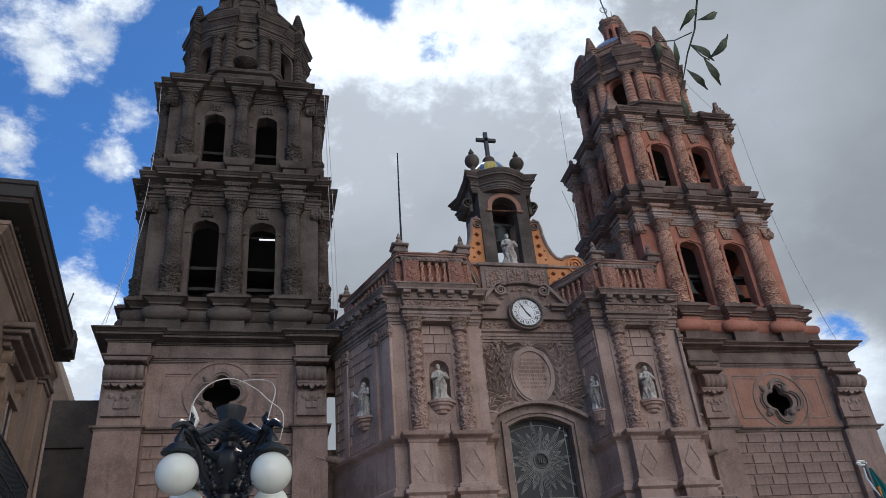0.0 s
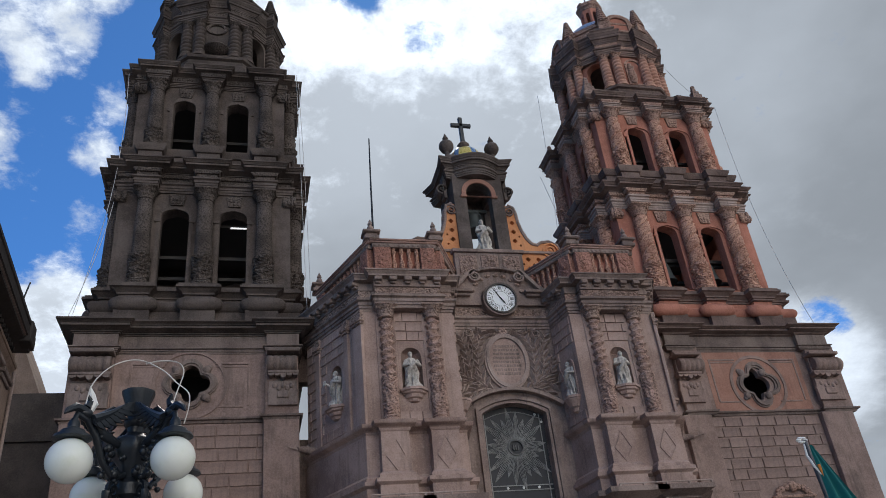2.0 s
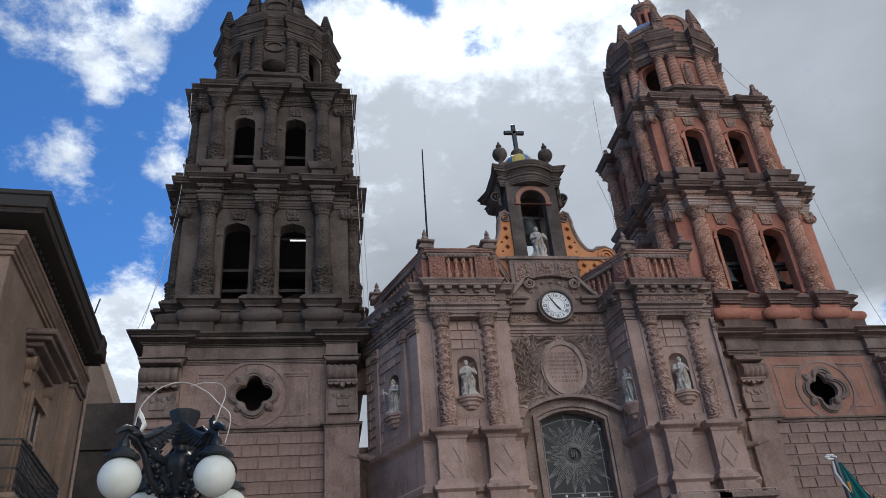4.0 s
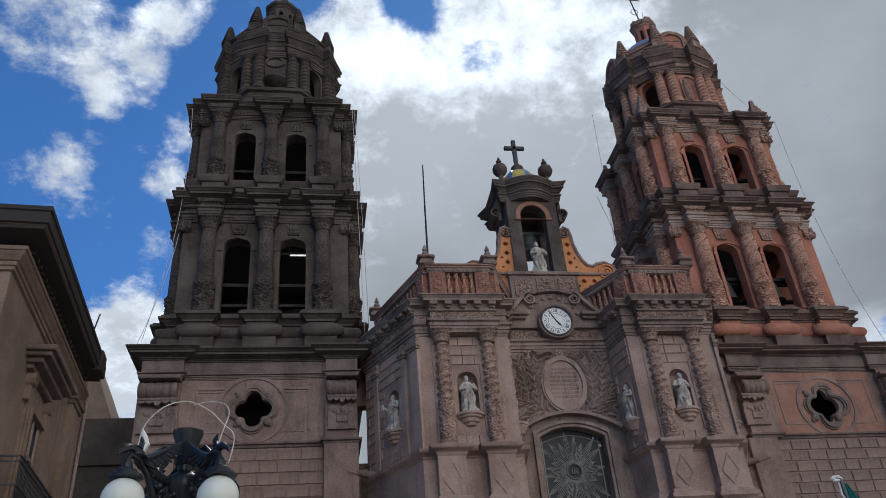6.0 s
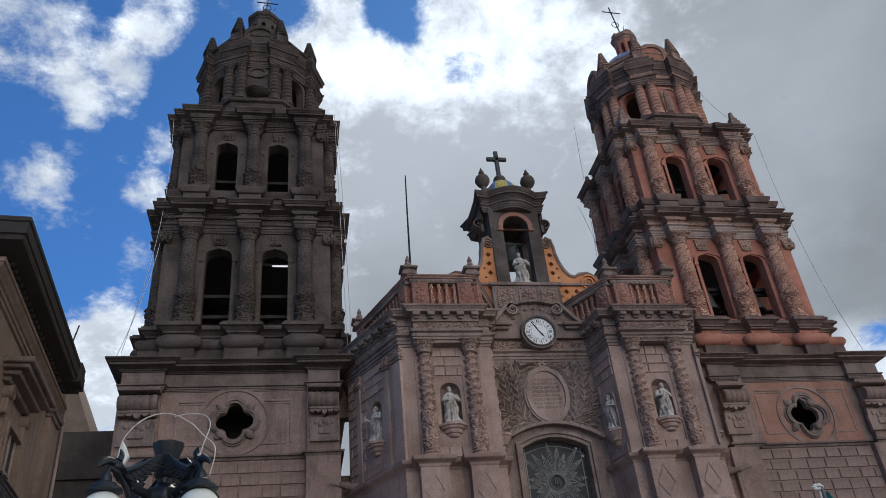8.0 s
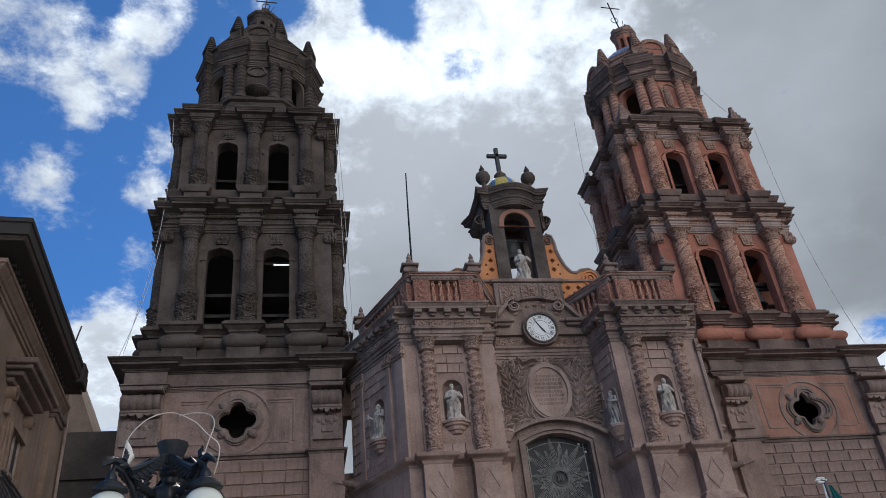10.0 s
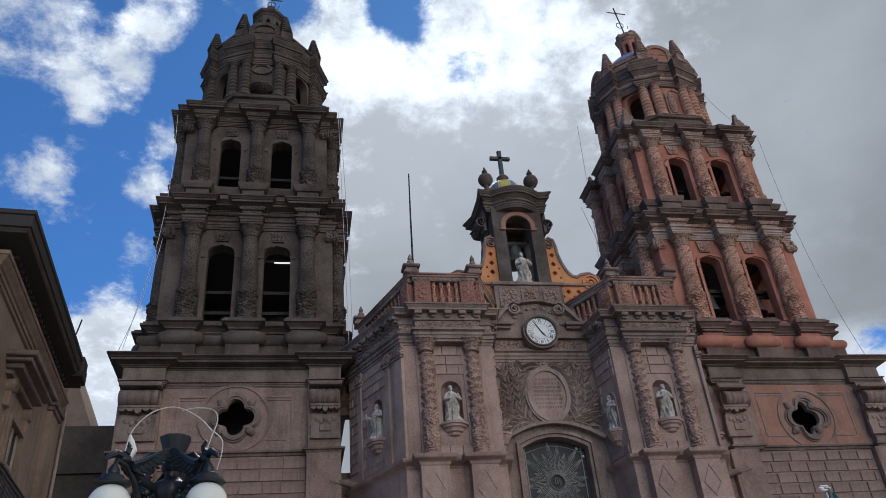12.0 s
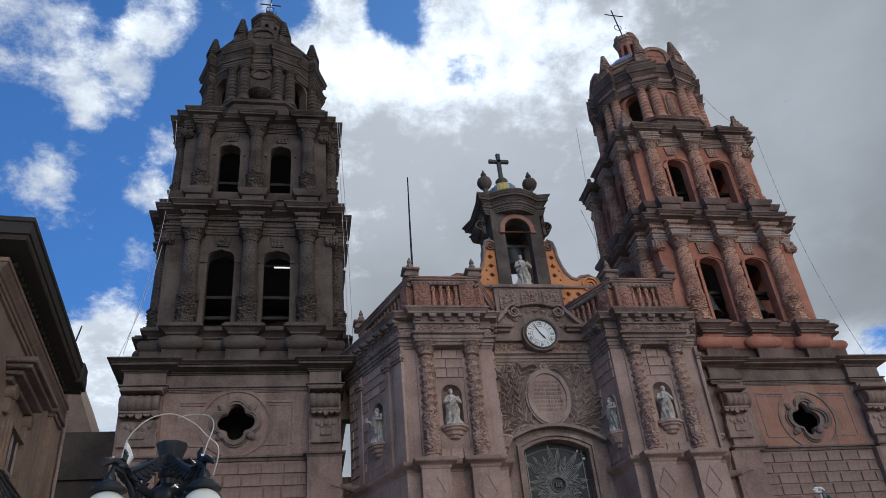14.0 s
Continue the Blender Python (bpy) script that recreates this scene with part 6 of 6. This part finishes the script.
s.box(-ov, -ov + 0.72, 2.5, 7.1, 7.0, 7.16, ID, 0.03)
part("balcony_slab", s, M_CREAM, bal)
s = Shape()
for z in (7.28, 7.72, 8.28, 8.42):
    s.box(-ov + 0.62, -ov + 0.67, 2.55, 7.05, z, z + 0.04)
    s.box(-ov, -ov + 0.65, 7.01, 7.05, z, z + 0.04)
    s.box(-ov, -ov + 0.65, 2.55, 2.59, z, z + 0.04)
part("rail", s, M_IRON, bal)
for i in range(37):
    s = Shape()
    s.tube([(-ov + 0.645, 2.6 + i * 0.122, 7.15), (-ov + 0.645, 2.6 + i * 0.122, 8.44)], 0.013, 5)
    part("bar", s, M_IRON, bal)
for i in range(18):
    s = Shape()
    spiral(s, 2.72 + i * 0.244, 7.50, 0.10, 1.4, -0.660, -0.630, 0.022, 90 + 180 * (i % 2), 1, ON_WALL)
    part("scrollwork", s, M_IRON, bal)

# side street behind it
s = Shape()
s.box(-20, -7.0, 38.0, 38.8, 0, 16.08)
single("wall_street_end", s, M_DARK_WALL, "dark plaster wall with vertical streaks closing the side street", "wall", kind="structure")
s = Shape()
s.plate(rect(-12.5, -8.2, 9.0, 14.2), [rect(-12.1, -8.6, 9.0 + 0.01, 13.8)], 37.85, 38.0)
single("wall_recess_frame", s, M_DARK_WALL, "dark stone surround of a blind opening", "surround", kind="structure")
fb = thing("house_behind", "beige plastered house with a sloping flank wall behind the street", "house", (-12.0, 44.0, 0))
s = Shape()
s.plate([(-8, 0), (1.55, 0), (1.55, 16.0), (1.1, 18.35), (-0.22, 21.48), (-0.9, 23.0), (-8, 23.0)], [], 0.0, 5.0)
part("flank_wall", s, M_CREAM, fb)

# ---- plaza lamp ----
LAMP = (-1.33, 8.70, -0.122)
lamp = thing("street_lamp", "black cast-iron plaza lamp with winged figures and four white globes", "street lamp", LAMP)
lamp.scale = (1.077, 1.077, 1.077)
s = Shape()
s.lathe([(0.30, 0), (0.30, 0.12), (0.24, 0.2), (0.26, 0.5), (0.18, 0.6), (0.12, 0.75), (0.10, 2.0), (0.09, 3.3), (0.12, 3.36), (0.12, 3.42), (0.09, 3.46), (0.09, 3.52)], 20)
part("pole", s, M_IRON, lamp)
s = Shape()
s.lathe([(0.09, 3.5), (0.14, 3.54), (0.14, 3.64), (0.09, 3.70), (0.11, 3.80), (0.17, 3.88), (0.20, 3.96), (0.195, 4.03), (0.165, 4.06), (0.10, 4.09), (0.072, 4.12), (0.075, 4.17), (0.10, 4.19), (0.108, 4.22), (0.10, 4.25),
         (0.078, 4.27), (0.085, 4.31), (0.10, 4.36), (0.115, 4.42), (0.14, 4.49), (0.145, 4.52), (0.11, 4.52), (0.05, 4.46), (0.0, 4.45)], 32, ID,
        lambda a, z, r: r * (1 + (0.05 * math.sin(8 * a) if 3.7 < z < 4.05 else 0.07 * abs(math.sin(4 * a)) if z > 4.28 else 0)))
part("crown_post", s, M_IRON, lamp)
ARMS = [(-0.42, -0.58), (0.40, -0.56), (-0.42, 0.58), (0.42, 0.60)]
for gx, gy in ARMS:
    ang = math.degrees(math.atan2(gy, gx))
    ln = math.hypot(gx, gy)
    a = part("arm", Shape(), M_IRON, lamp, at=turn(ang))
    s = Shape()
    s.tube([(0.08, 0, 3.72), (0.22, 0, 3.66), (0.36, 0, 3.78), (0.46, 0, 3.98), (0.58, 0, 4.10), (ln - 0.02, 0, 4.12), (ln, 0, 4.05)], 0.035, 8, ID, [0.034, 0.028, 0.03, 0.034, 0.03, 0.026, 0.024])
    s.tube([(0.10, 0, 3.95), (0.25, 0, 3.98), (0.40, 0, 4.02), (0.52, 0, 4.14)], 0.04, 8, ID, [0.03, 0.042, 0.05, 0.036])
    for i in range(14):
        aa = i * 0.9
        s.ball((0.25 + (0.06 + 0.006 * i) * math.cos(aa), 0.035 * math.sin(3 * aa), 3.80 + (0.07 + 0.008 * i) * math.sin(aa)), 0.020 + 0.010 * (i % 3), 7, 5)
    for i in range(10):
        s.ball((0.20 + 0.028 * i, 0.028 * (-1) ** i, 3.62 + 0.045 * i), 0.022, 6, 5)
    spiral(s, 0.20, 3.56, 0.075, 1.5, -0.015, 0.015, 0.026, 90, -1)
    s.tube([(0.12, 0, 3.5), (0.2, 0, 3.42), (0.28, 0, 3.46), (0.27, 0, 3.54)], 0.025, 6, ID, [0.03, 0.03, 0.03, 0.04])
    a.data = s.mesh("arm", M_IRON, 60)
    s = Shape()
    s.ball((0.60, 0, 4.15), 0.055, 10, 8, (1.25, 0.9, 0.9))
    s.tube([(0.62, 0, 4.17), (0.72, 0, 4.18), (0.80, 0, 4.13), (0.83, 0, 4.09)], 0.03, 7, ID, [0.042, 0.036, 0.026, 0.008])
    s.tube([(0.60, 0, 4.20), (0.56, 0, 4.27), (0.60, 0, 4.32)], 0.02, 6, ID, [0.04, 0.03, 0.008])
    part("griffin_head", s, M_IRON, a)
    for sg in (-1, 1):
        s = Shape()
        lead = []
        for i in range(9):
            t = i / 8
            lead.append(Vector((0.56 - 0.36 * t, sg * (0.045 + 0.05 * t), 4.10 + 0.08 * math.sin(math.pi * t * 0.6) + 0.17 * t ** 2.2)))
        s.tube(lead, 0.02, 7, ID, [0.045, 0.04, 0.036, 0.032, 0.028, 0.024, 0.02, 0.014, 0.006])
        for i in range(1, 9):
            p = lead[i - 1]
            for row, fl_len in ((0, 0.11), (1, 0.17)):
                tip = p + Vector((-0.55 - 0.3 * row, sg * 0.10, -0.62 + 0.10 * i)).normalized() * fl_len * (0.75 + 0.06 * i)
                d = (tip - p).normalized()
                w = d.cross(Vector((0, 1, 0))).normalized() * 0.024
                off = Vector((0, sg * (0.012 + 0.008 * row), 0))
                mid = p.lerp(tip, 0.6)
                s.add([p - w * 0.6 + off, mid - w + off, tip + off, mid + w + off, p + w * 0.6 + off, p - w * 0.6, mid - w, tip, mid + w, p + w * 0.6],
                      [(0, 1, 2, 3, 4), (9, 8, 7, 6, 5), (0, 5, 6, 1), (1, 6, 7, 2), (2, 7, 8, 3), (3, 8, 9, 4)])
        part("wing", s, M_IRON, a)
    s = Shape()
    s.lathe([(0.03, 4.07), (0.05, 4.03), (0.05, 3.99), (0.10, 3.965), (0.115, 3.93), (0.15, 3.92), (0.16, 3.895), (0.13, 3.885)], 16, shift(ln, 0, 0), caps=True)
    part("globe_cap", s, M_IRON, a)
    s = Shape()
    s.ball((ln, 0, 3.71), 0.187, 28, 18)
    part("globe", s, M_GLOBE, a, "white opal glass globe", smooth=80)
cables = [[(-0.36, -0.52, 4.22), (-0.33, -0.45, 4.45), (-0.20, -0.30, 4.68), (0.0, -0.2, 4.77), (0.22, -0.22, 4.66), (0.36, -0.3, 4.50), (0.48, -0.40, 4.36), (0.5, -0.5, 4.2), (0.47, -0.54, 4.02)],
          [(0.06, -0.18, 4.74), (0.2, -0.2, 4.76), (0.36, -0.25, 4.72), (0.42, -0.30, 4.60), (0.38, -0.36, 4.40), (0.34, -0.42, 4.2)]]
for c in cables:
    s = Shape()
    pts = [Vector(p) for p in c]
    fine = []
    for i in range(len(pts) - 1):
        p0, p1, p2, p3 = pts[max(i - 1, 0)], pts[i], pts[i + 1], pts[min(i + 2, len(pts) - 1)]
        for k in range(5):
            t = k / 5
            fine.append(0.5 * ((2 * p1) + (p2 - p0) * t + (2 * p0 - 5 * p1 + 4 * p2 - p3) * t * t + (3 * p1 - p0 - 3 * p2 + p3) * t ** 3))
    fine.append(pts[-1])
    s.tube(fine, 0.006, 6)
    part("cable", s, M_CABLE, lamp, "loose pale cable")
s = Shape()
s.tube([(-0.34, -0.46, 4.16), (-0.32, -0.43, 4.26), (-0.335, -0.44, 4.34), (-0.35, -0.46, 4.41)], 0.03, 7, ID, [0.03, 0.05, 0.03, 0.004])
single("bird_spike", s, M_WHITE, "small pale ornament perched on the lamp arm", "ornament", LAMP).scale = (1.077, 1.077, 1.077)

# ---- flag near the lamp ----
fl = thing("flag", "green cloth flag in folds with a white bow on its pole", "flag", (5.32, 7.5, 0))
s = Shape()
s.tube([(0.35, 0.1, 0), (0.0, 0.0, 3.66)], 0.022, 8)
part("flag_staff", s, M_STEEL, fl)
s = Shape()
nu, nv = 26, 16
vs, fs = [], []
for j in range(nv + 1):
    v = j / nv
    for i in range(nu + 1):
        u = i / nu
        w = 0.05 + 0.95 * v
        fold = 0.09 * math.sin(u * 15 + 1.2 * v) * w
        vs.append((0.02 + 0.02 * v + u * 0.70 * w, -0.02 + fold - 0.30 * u * v, 3.60 - 1.60 * v - 0.12 * u * v + 0.05 * u * w))
for j in range(nv):
    for i in range(nu):
        a = j * (nu + 1) + i
        fs.append((a, a + nu + 1, a + nu + 2, a + 1))
s.add(vs, fs)
part("cloth", s, M_FLAG, fl, smooth=80)
fl.children[-1].modifiers.new("thickness", "SOLIDIFY").thickness = 0.004
s = Shape()
for i in range(6):
    a = i * 1.05
    s.ball((-0.03 + 0.04 * math.cos(a), 0.012 * math.sin(3 * a), 3.66 + 0.022 * math.sin(2 * a)), 0.024, 8, 6, (1.3, 0.8, 0.6))
s.tube([(-0.02, 0, 3.62), (-0.03, 0, 3.5), (0.02, 0, 3.38), (0.05, -0.02, 3.3)], 0.03, 6, ID, [0.008, 0.012, 0.016, 0.004])
part("bow", s, M_WHITE, fl)
s = Shape()
s.tube([(0.05, -0.03, 3.40), (0.07, -0.03, 3.25), (0.10, -0.03, 3.10), (0.10, -0.03, 2.98)], 0.02, 6, ID, [0.018, 0.008, 0.010, 0.028])
part("ribbon", s, M_ORANGE_CLOTH, fl)

# ---- guy ropes with netting along the towers ----
ROPES = [((-7.0, 35.8, 33.7), (-8.05, 35.8, 19.0), 0.5), ((-6.9, 36.4, 27.3), (-8.3, 35.2, 17.9), 0.3), ((2.05, 35.9, 34.6), (2.45, 35.5, 19.2), 0.0),
         ((2.2, 36.4, 34.5), (2.7, 36.2, 20.0), 0.05), ((29.35, 36.0, 34.6), (31.0, 36.0, 18.5), 9.0), ((28.4, 39.0, 41.8), (29.3, 36.2, 34.6), -0.35), ((20.6, 43.6, 41.5), (20.1, 44.6, 24.0), 0.1), ((20.0, 44.6, 34.6), (21.2, 43.5, 24.0), 0.2)]
for a, b, sag in ROPES:
    a, b = Vector(a), Vector(b)
    s = Shape()
    pts = []
    for i in range(15):
        t = i / 14
        p = a.lerp(b, t)
        if sag > 5:
            p.x = a.x + (b.x - a.x) * t ** 2.6
        else:
            p.x += sag * math.sin(math.pi * t)
        pts.append(p)
    s.tube(pts, 0.015, 5)
    single("guy_rope", s, M_ROPE, "thin grey rope hanging down the side of a tower", "rope", group="ropes on the towers")

# ---- twig hanging close by ----
tw = thing("tree", "plaza tree with a hanging twig of curled grey-green leaves", "tree", (0, 0, 0))
s = Shape()
s.tube([(-2.6, -2.2, 0), (-2.58, -2.2, 0.6), (-2.5, -2.15, 1.8), (-2.4, -2.0, 3.0), (-2.45, -2.0, 4.6), (-2.3, -2.1, 6.0)], 0.15, 12, ID, [0.26, 0.19, 0.16, 0.14, 0.10, 0.04])
part("trunk", s, M_BARK, tw)
s = Shape()
s.tube([(-2.42, -2.0, 2.9), (-1.7, -1.2, 3.35), (-1.0, -0.3, 3.4), (-0.6, 0.35, 3.0), (-0.549, 0.65, 2.36)], 0.03, 8, ID, [0.07, 0.05, 0.03, 0.012, 0.005])
s.tube([(-2.45, -2.0, 3.6), (-3.3, -2.3, 4.6), (-3.9, -2.4, 5.4)], 0.03, 7, ID, [0.07, 0.05, 0.015])
s.tube([(-2.45, -2.0, 4.2), (-1.8, -2.6, 5.0), (-1.3, -3.0, 5.6)], 0.03, 7, ID, [0.06, 0.04, 0.015])
part("limb", s, M_BARK, tw)
s = Shape()
rnd = random.Random(8)
for cx, cy, cz, cr in ((-2.4, -2.2, 5.8, 1.3), (-3.8, -2.5, 5.2, 1.1), (-1.4, -3.1, 5.5, 1.1), (-2.8, -3.4, 5.0, 1.2), (-2.3, -1.6, 4.9, 0.8)):
    for i in range(420):
        d = Vector((rnd.gauss(0, 1), rnd.gauss(0, 1), rnd.gauss(0, 0.8)))
        p = Vector((cx, cy, cz)) + d.normalized() * cr * rnd.random() ** 0.45
        u = Vector((rnd.gauss(0, 1), rnd.gauss(0, 1), rnd.gauss(0, 1))).normalized()
        v = u.cross(Vector((rnd.gauss(0, 1), rnd.gauss(0, 1), rnd.gauss(0, 1)))).normalized()
        s.add([p, p + u * 0.05 + v * 0.025, p + u * 0.11, p + u * 0.05 - v * 0.025], [(0, 1, 2, 3)])
part("crown", s, M_LEAF, tw)["kind"] = "stuff"
s = Shape()
s.tube([(-0.5496, 0.6552, 2.3327), (-0.5496, 0.7037, 2.2681), (-0.5512, 0.7279, 2.2519), (-0.5520, 0.7521, 2.2277), (-0.5528, 0.7642, 2.2156)], 0.002, 6, ID, [0.0016, 0.0013, 0.0011, 0.0009, 0.0006])
s.tube([(-0.5496, 0.7198, 2.2600), (-0.5375, 0.7214, 2.2438), (-0.5294, 0.7198, 2.2358)], 0.0008, 5)
s.tube([(-0.5512, 0.7077, 2.2681), (-0.5698, 0.7198, 2.2640), (-0.5860, 0.7279, 2.2681)], 0.0008, 5)
part("twig", s, M_LEAF, tw)
LEAVES = [((-0.5528, 0.7618, 2.2180), (0.0, 0.02, -0.034), 0.010), ((-0.5504, 0.7400, 2.2374), (0.015, 0.012, -0.03), 0.012), ((-0.5359, 0.7214, 2.2422), (0.012, 0.02, -0.034), 0.013),
          ((-0.5318, 0.7206, 2.2374), (0.03, -0.02, 0.012), 0.012), ((-0.5496, 0.7198, 2.2600), (0.016, 0.006, -0.03), 0.013), ((-0.5860, 0.7279, 2.2681), (-0.012, 0.012, -0.02), 0.013),
          ((-0.5698, 0.7198, 2.2648), (-0.006, 0.02, -0.03), 0.009), ((-0.5496, 0.6956, 2.2762), (0.03, 0.0, 0.0), 0.012), ((-0.5496, 0.6875, 2.2842), (-0.03, 0.01, -0.012), 0.012)]
for base, way, w in LEAVES:
    s = Shape()
    base, way = Vector(base), Vector(way)
    sd = way.cross(Vector((0.2, 1, 0.5))).normalized()
    nrm = way.cross(sd).normalized()
    rows = []
    for i in range(7):
        t = i / 6
        c = base + way * (t * 0.95) + nrm * 0.008 * math.sin(math.pi * t) + sd * 0.013 * t ** 2.2
        ww = 0.44 * w * math.sin(math.pi * min(0.97, 0.03 + 0.80 * t)) ** 1.6 * (1.0 if t < 0.7 else 0.55)
        rows += [c - sd * ww + nrm * ww * 0.8, c, c + sd * ww + nrm * ww * 0.5]
    fs = []
    for i in range(6):
        for k in range(2):
            q = i * 3 + k
            fs.append((q, q + 1, q + 4, q + 3))
    s.add(rows, fs)
    ob = part("leaf", s, M_LEAF, tw, smooth=80)
    ob.modifiers.new("thickness", "SOLIDIFY").thickness = 0.0006


# ---- stone blocks of the walls ----
def block_mesh(w, h, d, mat):
    s = Shape()
    b = 0.012
    vs = [(-w / 2, 0, -h / 2), (w / 2, 0, -h / 2), (w / 2, 0, h / 2), (-w / 2, 0, h / 2), (-w / 2 + b, -d, -h / 2 + b), (w / 2 - b, -d, -h / 2 + b), (w / 2 - b, -d, h / 2 - b), (-w / 2 + b, -d, h / 2 - b)]
    s.add(vs, [(4, 5, 6, 7), (0, 1, 5, 4), (1, 2, 6, 5), (2, 3, 7, 6), (3, 0, 4, 7)])
    return s.mesh("stone_block", mat, 20)


def lay_blocks(parent, m, x0, x1, z0, z1, course, length, seed, keep_out=(), mat=M_PINK_BLOCK, gap=0.05):
    rnd = random.Random(seed)
    rows = int(round((z1 - z0) / course))
    course = (z1 - z0) / rows
    shared = {}
    for r in range(rows):
        z = z0 + (r + 0.5) * course
        x = x0
        first = rnd.uniform(0.35, 0.9)
        while x < x1 - 0.05:
            w = round(length * (first if x == x0 else rnd.choice((0.8, 1.0, 1.2))), 2)
            if x + w > x1 - 0.25:
                w = round(x1 - x, 2)
            cx = x + w / 2
            if not any(a < cx + w / 2 and b > cx - w / 2 and c < z + course / 2 and d > z - course / 2 for a, b, c, d in keep_out):
                key = (w, rnd.choice((0.05, 0.06, 0.07)))
                if key not in shared:
                    shared[key] = block_mesh(w - 0.6 * gap, course - gap, key[1], mat)
                part("stone_block", shared[key], None, parent, at=m @ shift(cx, 0, z))
            x += w


for t, lev, o in ((LEFT_T, LEV_L, -1), (RIGHT_T, LEV_R, 1)):
    a, b = sorted((-3.08 * o + lev["base_dx"], 3.18 * o + lev["base_dx"]))
    qx = lev["quat"][0]
    lay_blocks(t, shift(0, -5.9, 0), a + 0.06, b - 0.06, 5.2, lev["string"] - 0.28, 0.53, 0.95, 5 + o, [(qx - 1.3, qx + 1.3, 5.0, 9.85)], M_BASE_BLOCK, 0.075)
for i, (m, cx) in enumerate(NICHES):
    if i % 3 == 1:
        lay_blocks(portal, m, 0.1, 3.2, 11.95, 16.8, 0.46, 0.62, 30 + i, [(cx - 0.62, cx + 0.62, 12.5, 15.4)], gap=0.06)
    if i % 3 == 2:
        lay_blocks(portal, m, 0.10, 1.62, 11.95, 16.8, 0.46, 0.52, 50 + i, [(cx - 0.46, cx + 0.46, 12.6, 15.4)])
    if i % 3 == 0:
        lay_blocks(portal, m, cx - 0.66, cx + 0.66, 11.95, 16.8, 0.45, 0.66, 40 + i, [(cx - 0.52, cx + 0.52, 12.7, 15.2)], gap=0.035)
